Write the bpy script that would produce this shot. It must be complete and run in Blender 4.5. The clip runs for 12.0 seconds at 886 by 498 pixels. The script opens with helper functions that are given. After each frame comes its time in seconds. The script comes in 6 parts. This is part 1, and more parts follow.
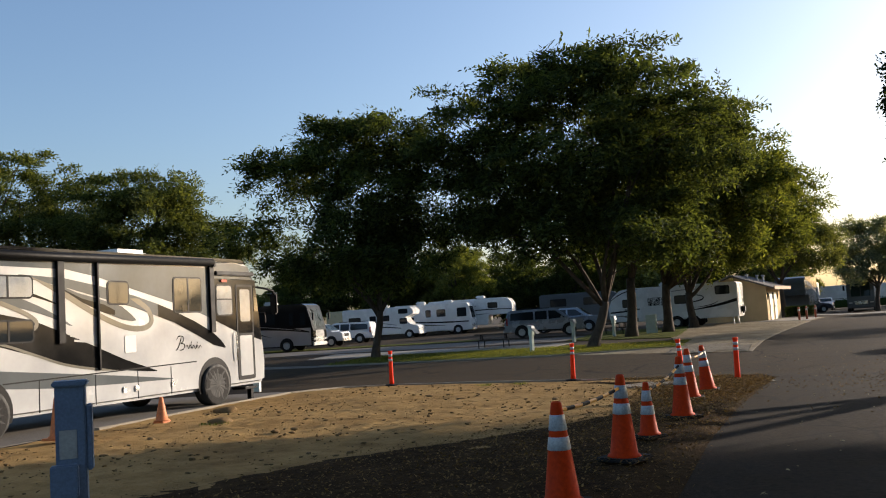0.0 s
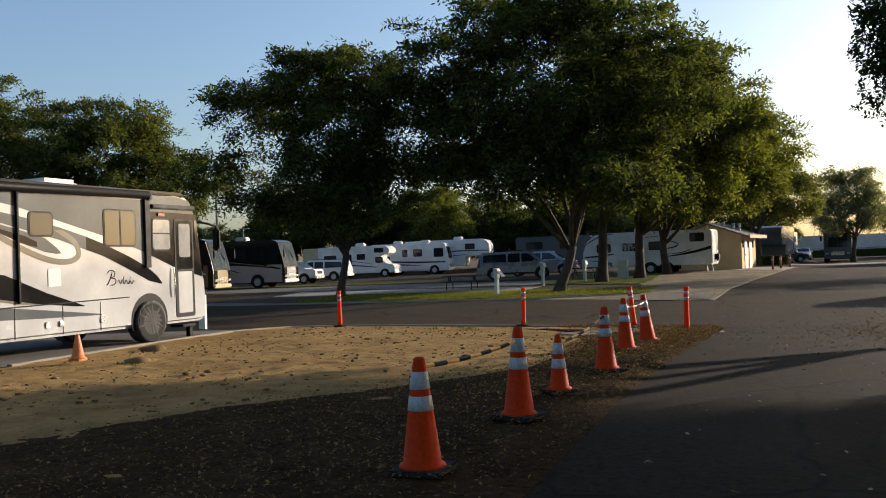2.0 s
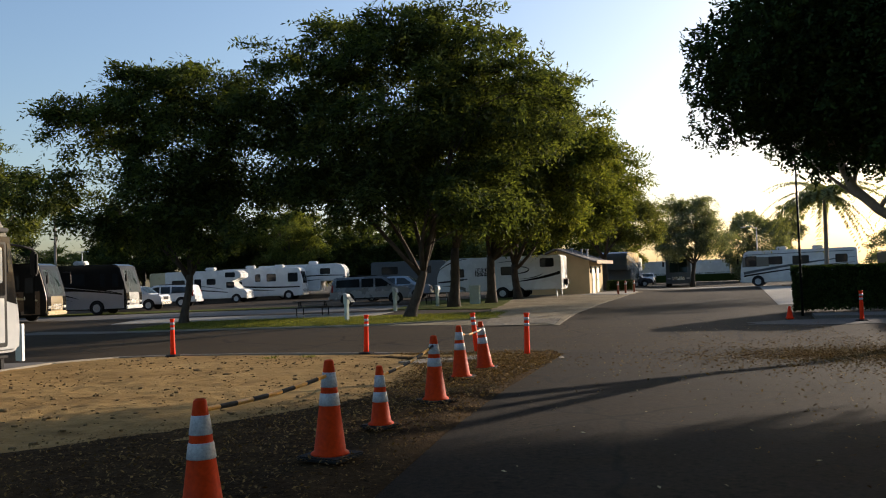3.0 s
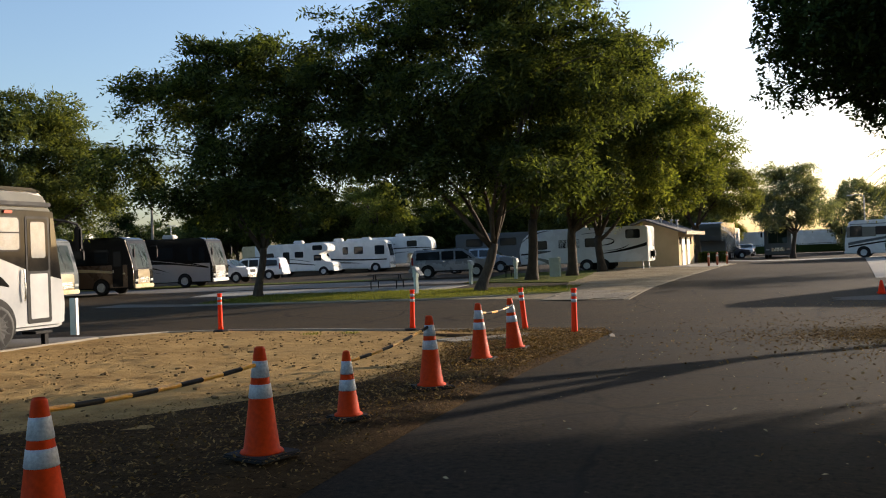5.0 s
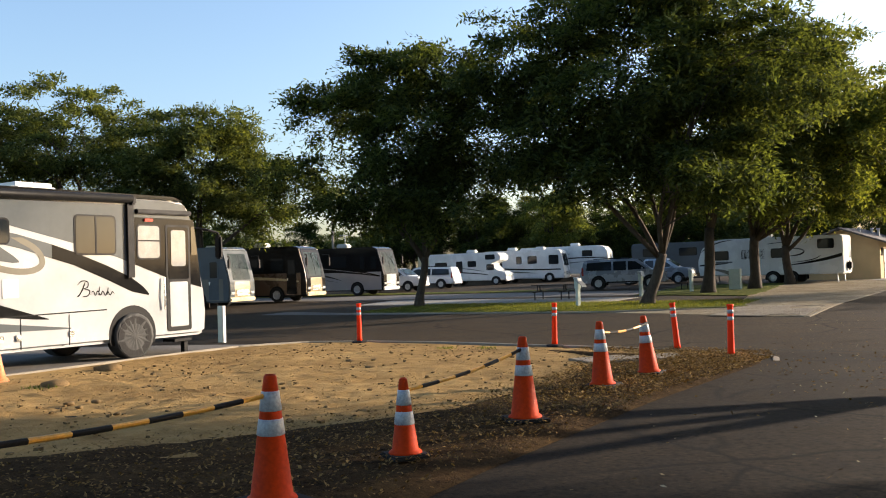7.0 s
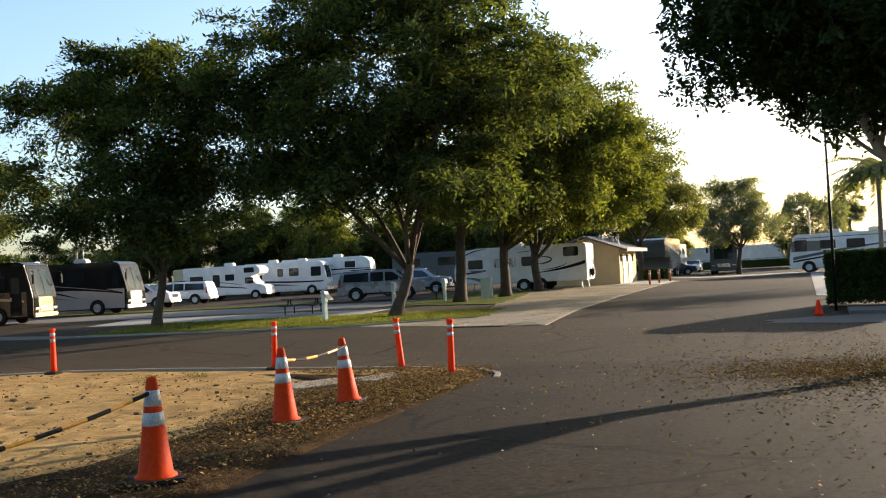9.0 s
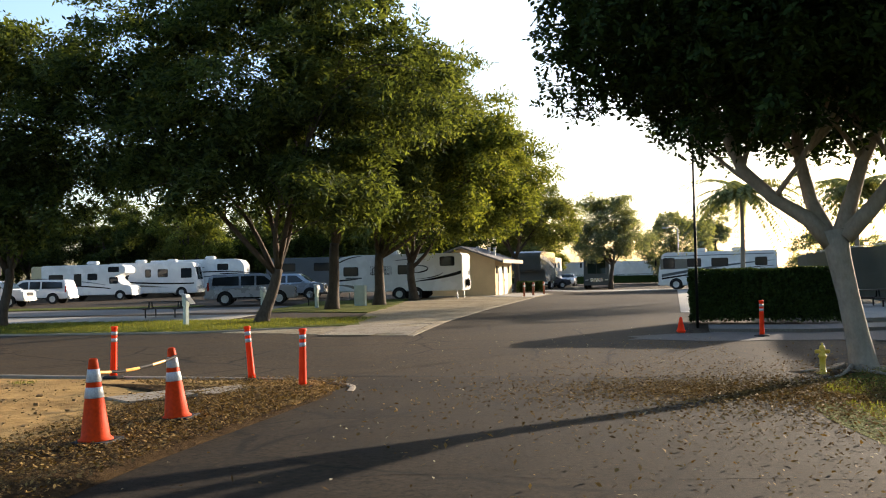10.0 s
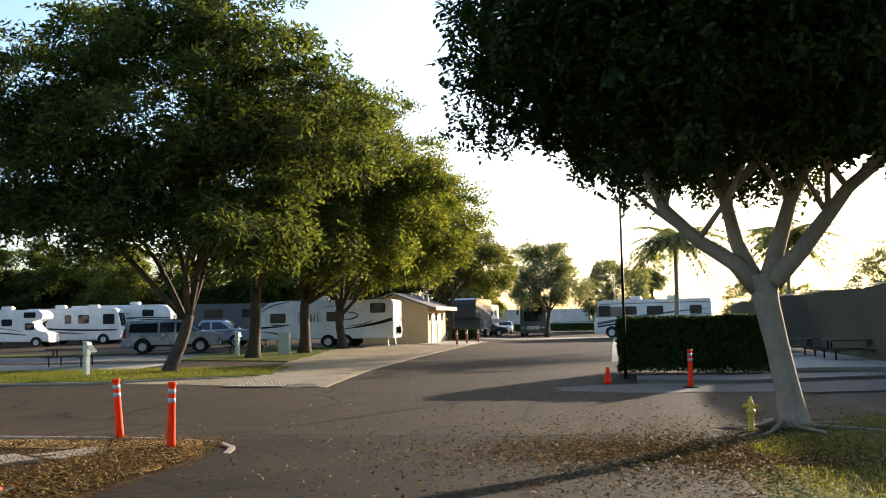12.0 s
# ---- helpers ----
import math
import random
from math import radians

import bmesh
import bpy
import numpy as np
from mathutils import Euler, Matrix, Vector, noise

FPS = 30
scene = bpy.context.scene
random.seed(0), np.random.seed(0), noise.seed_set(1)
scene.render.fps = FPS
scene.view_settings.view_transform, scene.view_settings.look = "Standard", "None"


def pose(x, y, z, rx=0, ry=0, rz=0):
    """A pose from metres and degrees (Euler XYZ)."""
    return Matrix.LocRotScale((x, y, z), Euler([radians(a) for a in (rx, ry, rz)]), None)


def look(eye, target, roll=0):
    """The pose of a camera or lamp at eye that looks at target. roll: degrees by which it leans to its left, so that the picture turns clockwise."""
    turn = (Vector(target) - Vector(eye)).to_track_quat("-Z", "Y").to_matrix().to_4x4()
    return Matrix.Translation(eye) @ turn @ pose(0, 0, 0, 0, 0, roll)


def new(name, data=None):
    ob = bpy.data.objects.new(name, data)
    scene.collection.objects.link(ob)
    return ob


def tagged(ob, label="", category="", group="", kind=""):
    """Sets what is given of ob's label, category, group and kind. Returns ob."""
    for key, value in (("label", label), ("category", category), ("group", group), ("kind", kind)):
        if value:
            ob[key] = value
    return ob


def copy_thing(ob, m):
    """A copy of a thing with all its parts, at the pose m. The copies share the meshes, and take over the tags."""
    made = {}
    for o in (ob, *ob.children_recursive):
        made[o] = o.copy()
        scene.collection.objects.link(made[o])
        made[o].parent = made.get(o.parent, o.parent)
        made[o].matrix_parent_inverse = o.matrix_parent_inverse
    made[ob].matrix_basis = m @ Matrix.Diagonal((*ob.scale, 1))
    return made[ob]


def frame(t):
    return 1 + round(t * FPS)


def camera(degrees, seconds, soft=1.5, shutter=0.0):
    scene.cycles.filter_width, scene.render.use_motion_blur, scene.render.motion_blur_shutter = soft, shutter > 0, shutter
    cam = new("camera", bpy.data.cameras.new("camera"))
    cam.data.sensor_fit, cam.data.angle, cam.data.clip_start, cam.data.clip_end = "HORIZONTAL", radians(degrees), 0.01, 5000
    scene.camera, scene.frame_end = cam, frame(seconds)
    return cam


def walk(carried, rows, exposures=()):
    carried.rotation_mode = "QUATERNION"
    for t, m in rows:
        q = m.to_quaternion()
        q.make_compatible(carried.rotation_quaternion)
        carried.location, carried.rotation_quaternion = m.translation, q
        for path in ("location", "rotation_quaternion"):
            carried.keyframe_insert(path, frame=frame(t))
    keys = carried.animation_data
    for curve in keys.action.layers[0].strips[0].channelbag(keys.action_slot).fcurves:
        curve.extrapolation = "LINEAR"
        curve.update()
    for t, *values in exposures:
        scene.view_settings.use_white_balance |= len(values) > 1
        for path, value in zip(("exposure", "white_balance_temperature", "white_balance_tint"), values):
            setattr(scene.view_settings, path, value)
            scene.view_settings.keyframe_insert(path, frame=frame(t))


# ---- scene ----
cam = camera(52.3, 12.0, soft=1.1)
PATH = [
    (0, (-1.016, -1.389, 1.712), (-1.713, 0.479, 1.869), -3.6),
    (0.5, (-0.83, -1.111, 1.727), (-1.432, 0.793, 1.825), -2.0),
    (0.7, (-0.77, -1.025, 1.743), (-1.413, 0.863, 1.895), -1.0),
    (1, (-0.702, -0.828, 1.718), (-1.496, 1.004, 1.821), -2.7),
    (1.5, (-0.617, -0.485, 1.722), (-1.309, 1.391, 1.762), -1.8),
    (2, (-0.391, -0.322, 1.706), (-1.069, 1.559, 1.729), -2.1),
    (2.5, (-0.229, -0.086, 1.703), (-0.744, 1.847, 1.724), -1.6),
    (3, (-0.118, 0.317, 1.722), (-0.496, 2.28, 1.788), -2.1),
    (3.2, (-0.04, 0.47, 1.711), (-0.368, 2.441, 1.786), -2.6),
    (4.8, (0.727, 1.531, 1.711), (0.216, 3.465, 1.705), -3.6),
    (5, (0.859, 1.645, 1.711), (0.266, 3.555, 1.723), -2.3),
    (5.5, (1.062, 2.021, 1.702), (0.488, 3.937, 1.687), -0.5),
    (6, (1.143, 2.452, 1.719), (0.44, 4.325, 1.733), -2.0),
    (6.5, (1.272, 2.824, 1.715), (0.352, 4.595, 1.845), -0.7),
    (7, (1.283, 3.299, 1.694), (0.318, 5.05, 1.742), -1.9),
    (7.2, (1.286, 3.541, 1.706), (0.339, 5.302, 1.753), -2.5),
    (8.8, (1.673, 5.047, 1.74), (1.158, 6.979, 1.775), -2.1),
    (9, (1.75, 5.175, 1.729), (1.248, 7.11, 1.779), -3.1),
    (9.5, (1.889, 5.657, 1.733), (1.562, 7.63, 1.763), -0.1),
    (10, (1.978, 6.018, 1.729), (1.732, 8.002, 1.786), -1.3),
    (10.5, (2.067, 6.476, 1.697), (1.906, 8.468, 1.757), -1.7),
    (11, (2.226, 6.913, 1.704), (2.145, 8.909, 1.801), -1.4),
    (11.5, (2.358, 7.271, 1.733), (2.243, 9.259, 1.919), 0.3),
    (12, (2.54, 7.58, 1.702), (2.423, 9.571, 1.861), -1.1),
]
walk(cam, [(t, look(eye, target, roll)) for t, eye, target, roll in PATH],
     [(0.0, 0.65, 6500, 16), (2.5, 0.6, 6600, 15), (5.0, 0.9, 6700, 15), (7.0, 1.3, 6800, 16), (9.0, 1.5, 6900, 14), (12.0, 1.67, 6800, 14)])

# ---- light ----
SUN_AZ, SUN_EL = radians(39), radians(12)
world = bpy.data.worlds.new("sky")
scene.world = world
world.use_nodes = True
wn = world.node_tree.nodes
sky = wn.new("ShaderNodeTexSky")
sky.sky_type, sky.sun_disc = "NISHITA", False
sky.sun_elevation, sky.sun_rotation = SUN_EL, SUN_AZ
sky.air_density, sky.dust_density, sky.ozone_density = 1.08, 2.1, 3.0
wn["Background"].inputs["Strength"].default_value = 0.15
world.node_tree.links.new(sky.outputs[0], wn["Background"].inputs["Color"])
sun_dir = Vector((math.sin(SUN_AZ) * math.cos(SUN_EL), math.cos(SUN_AZ) * math.cos(SUN_EL), math.sin(SUN_EL)))
sun = new("sun", bpy.data.lights.new("sun", "SUN"))
sun.data.energy, sun.data.angle, sun.data.color = 5.0, radians(0.6), (1.0, 0.88, 0.71)
sun.matrix_world = look(sun_dir * 100, (0, 0, 0))


# ---- materials ----
def shader(name):
    m = bpy.data.materials.new(name)
    m.use_nodes = True
    nt = m.node_tree
    return m, nt, nt.nodes["Principled BSDF"]


def ramp(nt, fac, stops):
    r = nt.nodes.new("ShaderNodeValToRGB")
    while len(r.color_ramp.elements) < len(stops):
        r.color_ramp.elements.new(0.5)
    for e, (p, c) in zip(r.color_ramp.elements, stops):
        e.position, e.color = p, (*c, 1) if len(c) == 3 else c
    nt.links.new(fac, r.inputs[0])
    return r.outputs[0]


def noisy(nt, scale, detail=4, rough=0.6, coord=None):
    n = nt.nodes.new("ShaderNodeTexNoise")
    n.inputs["Scale"].default_value, n.inputs["Detail"].default_value, n.inputs["Roughness"].default_value = scale, detail, rough
    if coord is None:
        coord = nt.nodes.new("ShaderNodeTexCoord").outputs["Object"]
    nt.links.new(coord, n.inputs["Vector"])
    return n.outputs["Fac"]


def blend(nt, fac, a, b, mode="MIX"):
    x = nt.nodes.new("ShaderNodeMix")
    x.data_type, x.blend_type = "RGBA", mode
    for sock, val in ((x.inputs[0], fac), (x.inputs[6], a), (x.inputs[7], b)):
        if isinstance(val, (int, float)):
            sock.default_value = val
        elif isinstance(val, tuple):
            sock.default_value = (*val, 1)
        else:
            nt.links.new(val, sock)
    return x.outputs[2]


def relief(nt, bsdf, height, strength, dist=0.02):
    b = nt.nodes.new("ShaderNodeBump")
    b.inputs["Strength"].default_value, b.inputs["Distance"].default_value = strength, dist
    nt.links.new(height, b.inputs["Height"])
    nt.links.new(b.outputs[0], bsdf.inputs["Normal"])


def surf(name, col, rough=0.6, metal=0.0, var=0.18, scale=3.0, fine=40.0, bump=0.15, coat=0.0, dist=0.01, spec=0.5):
    """A surface of one colour with stains at a large scale and grain at a small one."""
    m, nt, b = shader(name)
    big, small = noisy(nt, scale), noisy(nt, fine, 3)
    lo, hi = tuple(c * (1 - var) for c in col), tuple(min(1, c * (1 + var)) for c in col)
    c1 = ramp(nt, big, ((0.3, lo), (0.7, hi)))
    c2 = blend(nt, 0.35 * var / 0.18 if var < 0.4 else 0.6, c1, ramp(nt, small, ((0.3, lo), (0.7, hi))))
    nt.links.new(c2, b.inputs["Base Color"])
    b.inputs["Metallic"].default_value = metal
    b.inputs["Specular IOR Level"].default_value = spec
    b.inputs["Coat Weight"].default_value = coat
    r = ramp(nt, big, ((0.3, (max(0, rough - 0.08),) * 3), (0.7, (min(1, rough + 0.1),) * 3)))
    nt.links.new(r, b.inputs["Roughness"])
    if bump:
        relief(nt, b, small, bump, dist)
    return m


def glassy(name, col, rough=0.05):
    m, nt, b = shader(name)
    c = ramp(nt, noisy(nt, 1.2), ((0.3, tuple(x * 0.7 for x in col)), (0.7, col)))
    nt.links.new(c, b.inputs["Base Color"])
    b.inputs["Roughness"].default_value = rough
    b.inputs["Specular IOR Level"].default_value = 0.35
    return m


def foliage(name, dark, light, trans=0.45):
    """Thin leaves that let some light through; every leaf has its own tone."""
    m, nt, b = shader(name)
    geo = nt.nodes.new("ShaderNodeNewGeometry")
    col = ramp(nt, geo.outputs["Random Per Island"], ((0.0, dark), (0.65, light), (1.0, tuple(min(1, c * 1.3) for c in light))))
    col = blend(nt, noisy(nt, 0.35, 2), blend(nt, 1.0, col, (0.72, 0.85, 0.8), "MULTIPLY"), col)
    nt.links.new(col, b.inputs["Base Color"])
    b.inputs["Roughness"].default_value = 0.75
    b.inputs["Specular IOR Level"].default_value = 0.05
    t = nt.nodes.new("ShaderNodeBsdfTranslucent")
    nt.links.new(blend(nt, 1.0, col, (1.5, 1.35, 0.5), "MULTIPLY"), t.inputs[0])
    mix = nt.nodes.new("ShaderNodeMixShader")
    mix.inputs[0].default_value = trans
    nt.links.new(b.outputs[0], mix.inputs[1])
    nt.links.new(t.outputs[0], mix.inputs[2])
    nt.links.new(mix.outputs[0], nt.nodes["Material Output"].inputs[0])
    return m


def asphalt_mat():
    m, nt, b = shader("asphalt")
    big, mid, grit = noisy(nt, 0.12, 5), noisy(nt, 1.1, 5), noisy(nt, 90, 2)
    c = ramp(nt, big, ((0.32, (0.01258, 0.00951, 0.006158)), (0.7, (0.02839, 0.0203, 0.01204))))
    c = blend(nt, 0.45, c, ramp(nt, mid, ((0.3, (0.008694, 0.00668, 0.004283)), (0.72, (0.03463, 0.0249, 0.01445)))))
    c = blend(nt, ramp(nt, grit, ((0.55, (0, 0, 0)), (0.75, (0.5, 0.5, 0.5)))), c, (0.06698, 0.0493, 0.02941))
    tc = nt.nodes.new("ShaderNodeTexCoord").outputs["Object"]
    spots = ramp(nt, noisy(nt, 16, 4, 0.7), ((0.38, (0.4, 0.38, 0.37)), (0.48, (1, 1, 1)), (0.58, (1.0, 1.0, 1.0)), (0.66, (1.8, 1.7, 1.6))))
    c = blend(nt, 1.0, c, spots, "MULTIPLY")
    # doubled beyond the tarred seam: sunlit far road against shaded near road, in colour
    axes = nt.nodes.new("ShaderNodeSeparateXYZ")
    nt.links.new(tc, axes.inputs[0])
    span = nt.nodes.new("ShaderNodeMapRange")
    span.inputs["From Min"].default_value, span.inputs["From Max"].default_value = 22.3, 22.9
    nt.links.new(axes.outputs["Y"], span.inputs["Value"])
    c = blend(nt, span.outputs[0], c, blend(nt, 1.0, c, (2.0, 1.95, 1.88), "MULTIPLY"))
    v = nt.nodes.new("ShaderNodeTexVoronoi")
    v.feature = "DISTANCE_TO_EDGE"
    v.inputs["Scale"].default_value = 0.28
    warp = nt.nodes.new("ShaderNodeTexNoise")
    warp.inputs["Scale"].default_value, warp.inputs["Detail"].default_value = 1.3, 6
    nt.links.new(tc, warp.inputs["Vector"])
    nt.links.new(blend(nt, 0.22, tc, warp.outputs["Color"], "LINEAR_LIGHT"), v.inputs["Vector"])
    crack = ramp(nt, v.outputs["Distance"], ((0.0, (1, 1, 1)), (0.015, (0, 0, 0))))
    crack = blend(nt, 1.0, crack, ramp(nt, noisy(nt, 0.22, 2), ((0.38, (0, 0, 0)), (0.47, (1, 1, 1)))), "MULTIPLY")
    c = blend(nt, crack, c, (0.00682, 0.00563, 0.00435))
    nt.links.new(c, b.inputs["Base Color"])
    nt.links.new(ramp(nt, mid, ((0.3, (0.8,) * 3), (0.7, (0.95,) * 3))), b.inputs["Roughness"])
    b.inputs["Specular IOR Level"].default_value = 0.07
    relief(nt, b, grit, 0.5, 0.006)
    return m


def earth_mat(name, stops, grit=(0.6, 0.52, 0.4), scale=0.5, fine=25, bump=0.7, pit=0.7):
    m, nt, b = shader(name)
    big, mid, small = noisy(nt, scale, 6, 0.65), noisy(nt, scale * 7, 5), noisy(nt, fine, 4, 0.7)
    c = blend(nt, 0.45, ramp(nt, big, stops), ramp(nt, mid, stops))
    c = blend(nt, ramp(nt, small, ((0.5, (0, 0, 0)), (0.75, (0.35,) * 3))), c, grit)
    pits = ramp(nt, noisy(nt, 11, 3, 0.75), ((0.36, (1, 1, 1)), (0.43, (0, 0, 0))))
    c = blend(nt, blend(nt, 1.0, pits, (pit,) * 3, "MULTIPLY"), c, tuple(q * 0.55 for q in stops[0][1]))
    nt.links.new(c, b.inputs["Base Color"])
    b.inputs["Roughness"].default_value = 0.95
    b.inputs["Specular IOR Level"].default_value = 0.03
    relief(nt, b, blend(nt, 0.55, mid, small), bump, 0.06)
    return m


def bark_mat(name, lo, hi, stretch=0.25):
    m, nt, b = shader(name)
    tc = nt.nodes.new("ShaderNodeTexCoord")
    mp = nt.nodes.new("ShaderNodeMapping")
    mp.inputs["Scale"].default_value = (1, 1, stretch)
    nt.links.new(tc.outputs["Object"], mp.inputs[0])
    n = noisy(nt, 14, 6, 0.7, mp.outputs[0])
    c = blend(nt, 0.4, ramp(nt, n, ((0.3, lo), (0.7, hi))), ramp(nt, noisy(nt, 2.2, 4), ((0.35, lo), (0.65, hi))))
    nt.links.new(c, b.inputs["Base Color"])
    b.inputs["Roughness"].default_value = 0.9
    b.inputs["Specular IOR Level"].default_value = 0.2
    relief(nt, b, n, 0.7, 0.03)
    return m


ASPHALT = asphalt_mat()
GROUND = earth_mat("dusty ground", ((0.3, (0.075, 0.0638, 0.0488)), (0.7, (0.128, 0.109, 0.0825))))
DIRT = earth_mat("dry dirt", ((0.3, (0.13, 0.074, 0.028)), (0.5, (0.295, 0.183, 0.07)), (0.72, (0.4, 0.268, 0.11))), (0.35, 0.255, 0.14), 0.45, 30, 0.8, 0.12)
MULCH = earth_mat("leaf mulch", ((0.3, (0.0159, 0.01, 0.00546)), (0.52, (0.0501, 0.03, 0.0137)), (0.72, (0.105, 0.0657, 0.0273))), (0.137, 0.091, 0.041), 1.5, 45, 1.0)
LAWN = earth_mat("mown lawn", ((0.3, (0.0413, 0.0525, 0.012)), (0.5, (0.09, 0.105, 0.0225)), (0.7, (0.18, 0.143, 0.0525))), (0.0975, 0.112, 0.03), 0.6, 40, 1.0)
GRAVEL = earth_mat("leaf-strewn gravel", ((0.3, (0.127, 0.0975, 0.0585)), (0.5, (0.244, 0.195, 0.127)), (0.7, (0.351, 0.302, 0.215))), (0.41, 0.351, 0.254), 0.5, 22)
CONCRETE = surf("concrete", (0.28, 0.255, 0.215), 0.9, var=0.3, scale=0.8, fine=30, bump=0.3, spec=0.2)
KERB = surf("kerb concrete", (0.25, 0.212, 0.158), 0.9, var=0.3, scale=2, fine=40, bump=0.3, spec=0.2)
PAD = surf("worn grey paving", (0.125, 0.114, 0.1), 0.9, var=0.35, scale=0.5, fine=25, bump=0.4, spec=0.2)
# PAD made darker, with the shade on the gutter in its colour
PAN = surf("stained gutter concrete darkened for shade", (0.085, 0.078, 0.07), 0.9, var=0.45, scale=0.8, fine=25, bump=0.4, spec=0.2)
ORANGE = surf("orange plastic", (0.46, 0.034, 0.002), 0.55, var=0.3, scale=6, fine=30, bump=0.08, spec=0.1)
ORANGE_OLD = surf("faded orange plastic", (0.55, 0.17, 0.05), 0.6, var=0.35, scale=6, fine=30, bump=0.1)
POSTRED = surf("bright orange post plastic", (0.95, 0.04, 0.006), 0.5, var=0.15, scale=5, fine=30, bump=0.05, spec=0.1)
REFLECT = surf("dirty reflective sleeve", (0.34, 0.36, 0.37), 0.4, var=0.35, scale=9, fine=50, bump=0.1)
RUBBER = surf("black rubber", (0.022, 0.021, 0.02), 0.75, var=0.4, scale=5, fine=60, spec=0.12)
YELLOW = surf("yellow tape", (0.62, 0.28, 0.02), 0.5, var=0.3, scale=8, fine=50)
BLACKTAPE = surf("black tape", (0.012, 0.011, 0.01), 0.6, var=0.3, scale=8, spec=0.1)
WHITE = surf("cream gelcoat", (0.375, 0.383, 0.382), 0.2, var=0.11, scale=0.9, fine=8, bump=0.02, coat=0.1)
WHITE2 = surf("white fibreglass", (0.629, 0.62, 0.586), 0.25, var=0.1, scale=0.8, fine=10, bump=0.03)
GREYPAINT = surf("warm grey paint", (0.09, 0.1, 0.103), 0.14, var=0.1, scale=1, fine=8, bump=0.02, coat=0.0, spec=0.15)
DARKPAINT = surf("charcoal paint", (0.012, 0.0118, 0.0115), 0.12, var=0.2, scale=1, fine=8, bump=0.02, coat=0.0, spec=0.1)
TANPAINT = surf("tan paint", (0.16, 0.15, 0.122), 0.14, var=0.1, scale=1, fine=8, bump=0.02, coat=0.0, spec=0.25)
BROWNPAINT = surf("brown metallic paint", (0.10, 0.055, 0.03), 0.3, metal=0.2, var=0.15, scale=1, bump=0.02, coat=0.5)
BEIGEPAINT = surf("beige paint", (0.55, 0.43, 0.24), 0.3, var=0.1, scale=1, bump=0.02, coat=0.5)
SILVER = surf("silver car paint", (0.27, 0.3, 0.34), 0.25, metal=0.3, var=0.08, scale=1, bump=0.02, coat=0.7)
CARWHITE = surf("white car paint", (0.637, 0.637, 0.629), 0.25, var=0.05, scale=1, bump=0.01, coat=0.7)
CARDARK = surf("dark blue car paint", (0.03, 0.035, 0.05), 0.25, var=0.1, scale=1, bump=0.01, coat=0.7)
BLACK = surf("black trim", (0.006, 0.006, 0.006), 0.5, var=0.3, scale=4, bump=0.05, spec=0.1)
GLASS = glassy("tinted window glass", (0.016, 0.02, 0.023))
SCREEN = glassy("windscreen glass", (0.03, 0.052, 0.047), 0.04)
# pale base colour stands in for bright reflections in the glass
PALEPANE = surf("window pane painted pale for reflections", (0.2, 0.22, 0.235), 0.06, var=0.2, scale=5, bump=0.0)
RIM = surf("dull alloy rim", (0.5, 0.5, 0.48), 0.45, metal=0.2, var=0.2, scale=8, bump=0.05)
GREYSILVER = surf("grey silver paint", (0.36, 0.35, 0.34), 0.2, var=0.1, scale=1, bump=0.02, coat=0.3)
CHROME = surf("bright metal", (0.6, 0.6, 0.58), 0.25, metal=1.0, var=0.15, scale=8, bump=0.05)
STEEL = surf("galvanised steel", (0.36, 0.37, 0.37), 0.5, metal=0.8, var=0.25, scale=6, bump=0.1)
LAMP = glassy("clear lamp lens", (0.55, 0.55, 0.52), 0.1)
REDLENS = glassy("red lamp lens", (0.35, 0.02, 0.015), 0.15)
AMBER = glassy("amber lamp lens", (0.7, 0.25, 0.02), 0.15)
FABRIC = surf("silver-grey wheel cover cloth", (0.02, 0.02, 0.018), 0.75, var=0.3, scale=5, bump=0.2)
BLUEBOX = surf("weathered blue-grey metal", (0.1, 0.15, 0.23), 0.55, var=0.3, scale=4, bump=0.15)
GREENBOX = surf("pale green enamel", (0.42, 0.47, 0.4), 0.5, var=0.15, scale=4, bump=0.05)
STUCCO = surf("peach stucco", (0.58, 0.43, 0.24), 0.95, var=0.14, scale=0.8, fine=60, bump=0.5, spec=0.15)
DOORPAINT = surf("cream door paint", (0.68, 0.6, 0.44), 0.6, var=0.1, scale=2)
ROOFING = surf("grey roofing felt", (0.13, 0.12, 0.115), 0.9, var=0.3, scale=1.2, fine=30, bump=0.5, spec=0.2)
WOODTRIM = surf("weathered fascia board", (0.4, 0.28, 0.16), 0.8, var=0.25, scale=3)
TABLEWOOD = surf("dark weathered planks", (0.07, 0.055, 0.042), 0.75, var=0.4, scale=3, fine=30, bump=0.2, spec=0.2)
HYDRANT = surf("yellow hydrant paint", (0.52, 0.34, 0.03), 0.5, var=0.25, scale=10, bump=0.2)
BOLLARD = surf("brown painted bollard", (0.28, 0.07, 0.03), 0.6, var=0.25, scale=6)
FENCECLOTH = surf("dark green fence screen", (0.085, 0.095, 0.082), 0.9, var=0.3, scale=0.6, fine=60, bump=0.3, spec=0.1)
SOIL = surf("clod of soil", (0.15, 0.0975, 0.045), 0.95, var=0.4, scale=12, bump=0.6, spec=0.1)
BARK = bark_mat("brown bark", (0.03, 0.022, 0.016), (0.1, 0.076, 0.054))
TAR = surf("tar-filled seam", (0.004, 0.0036, 0.003), 0.9, var=0.4, scale=3, bump=0.2, spec=0.2)
PAVER = earth_mat("weathered clay pavers", ((0.3, (0.19, 0.152, 0.104)), (0.7, (0.342, 0.294, 0.228))), (0.38, 0.332, 0.257), 1.2, 40, 0.4)
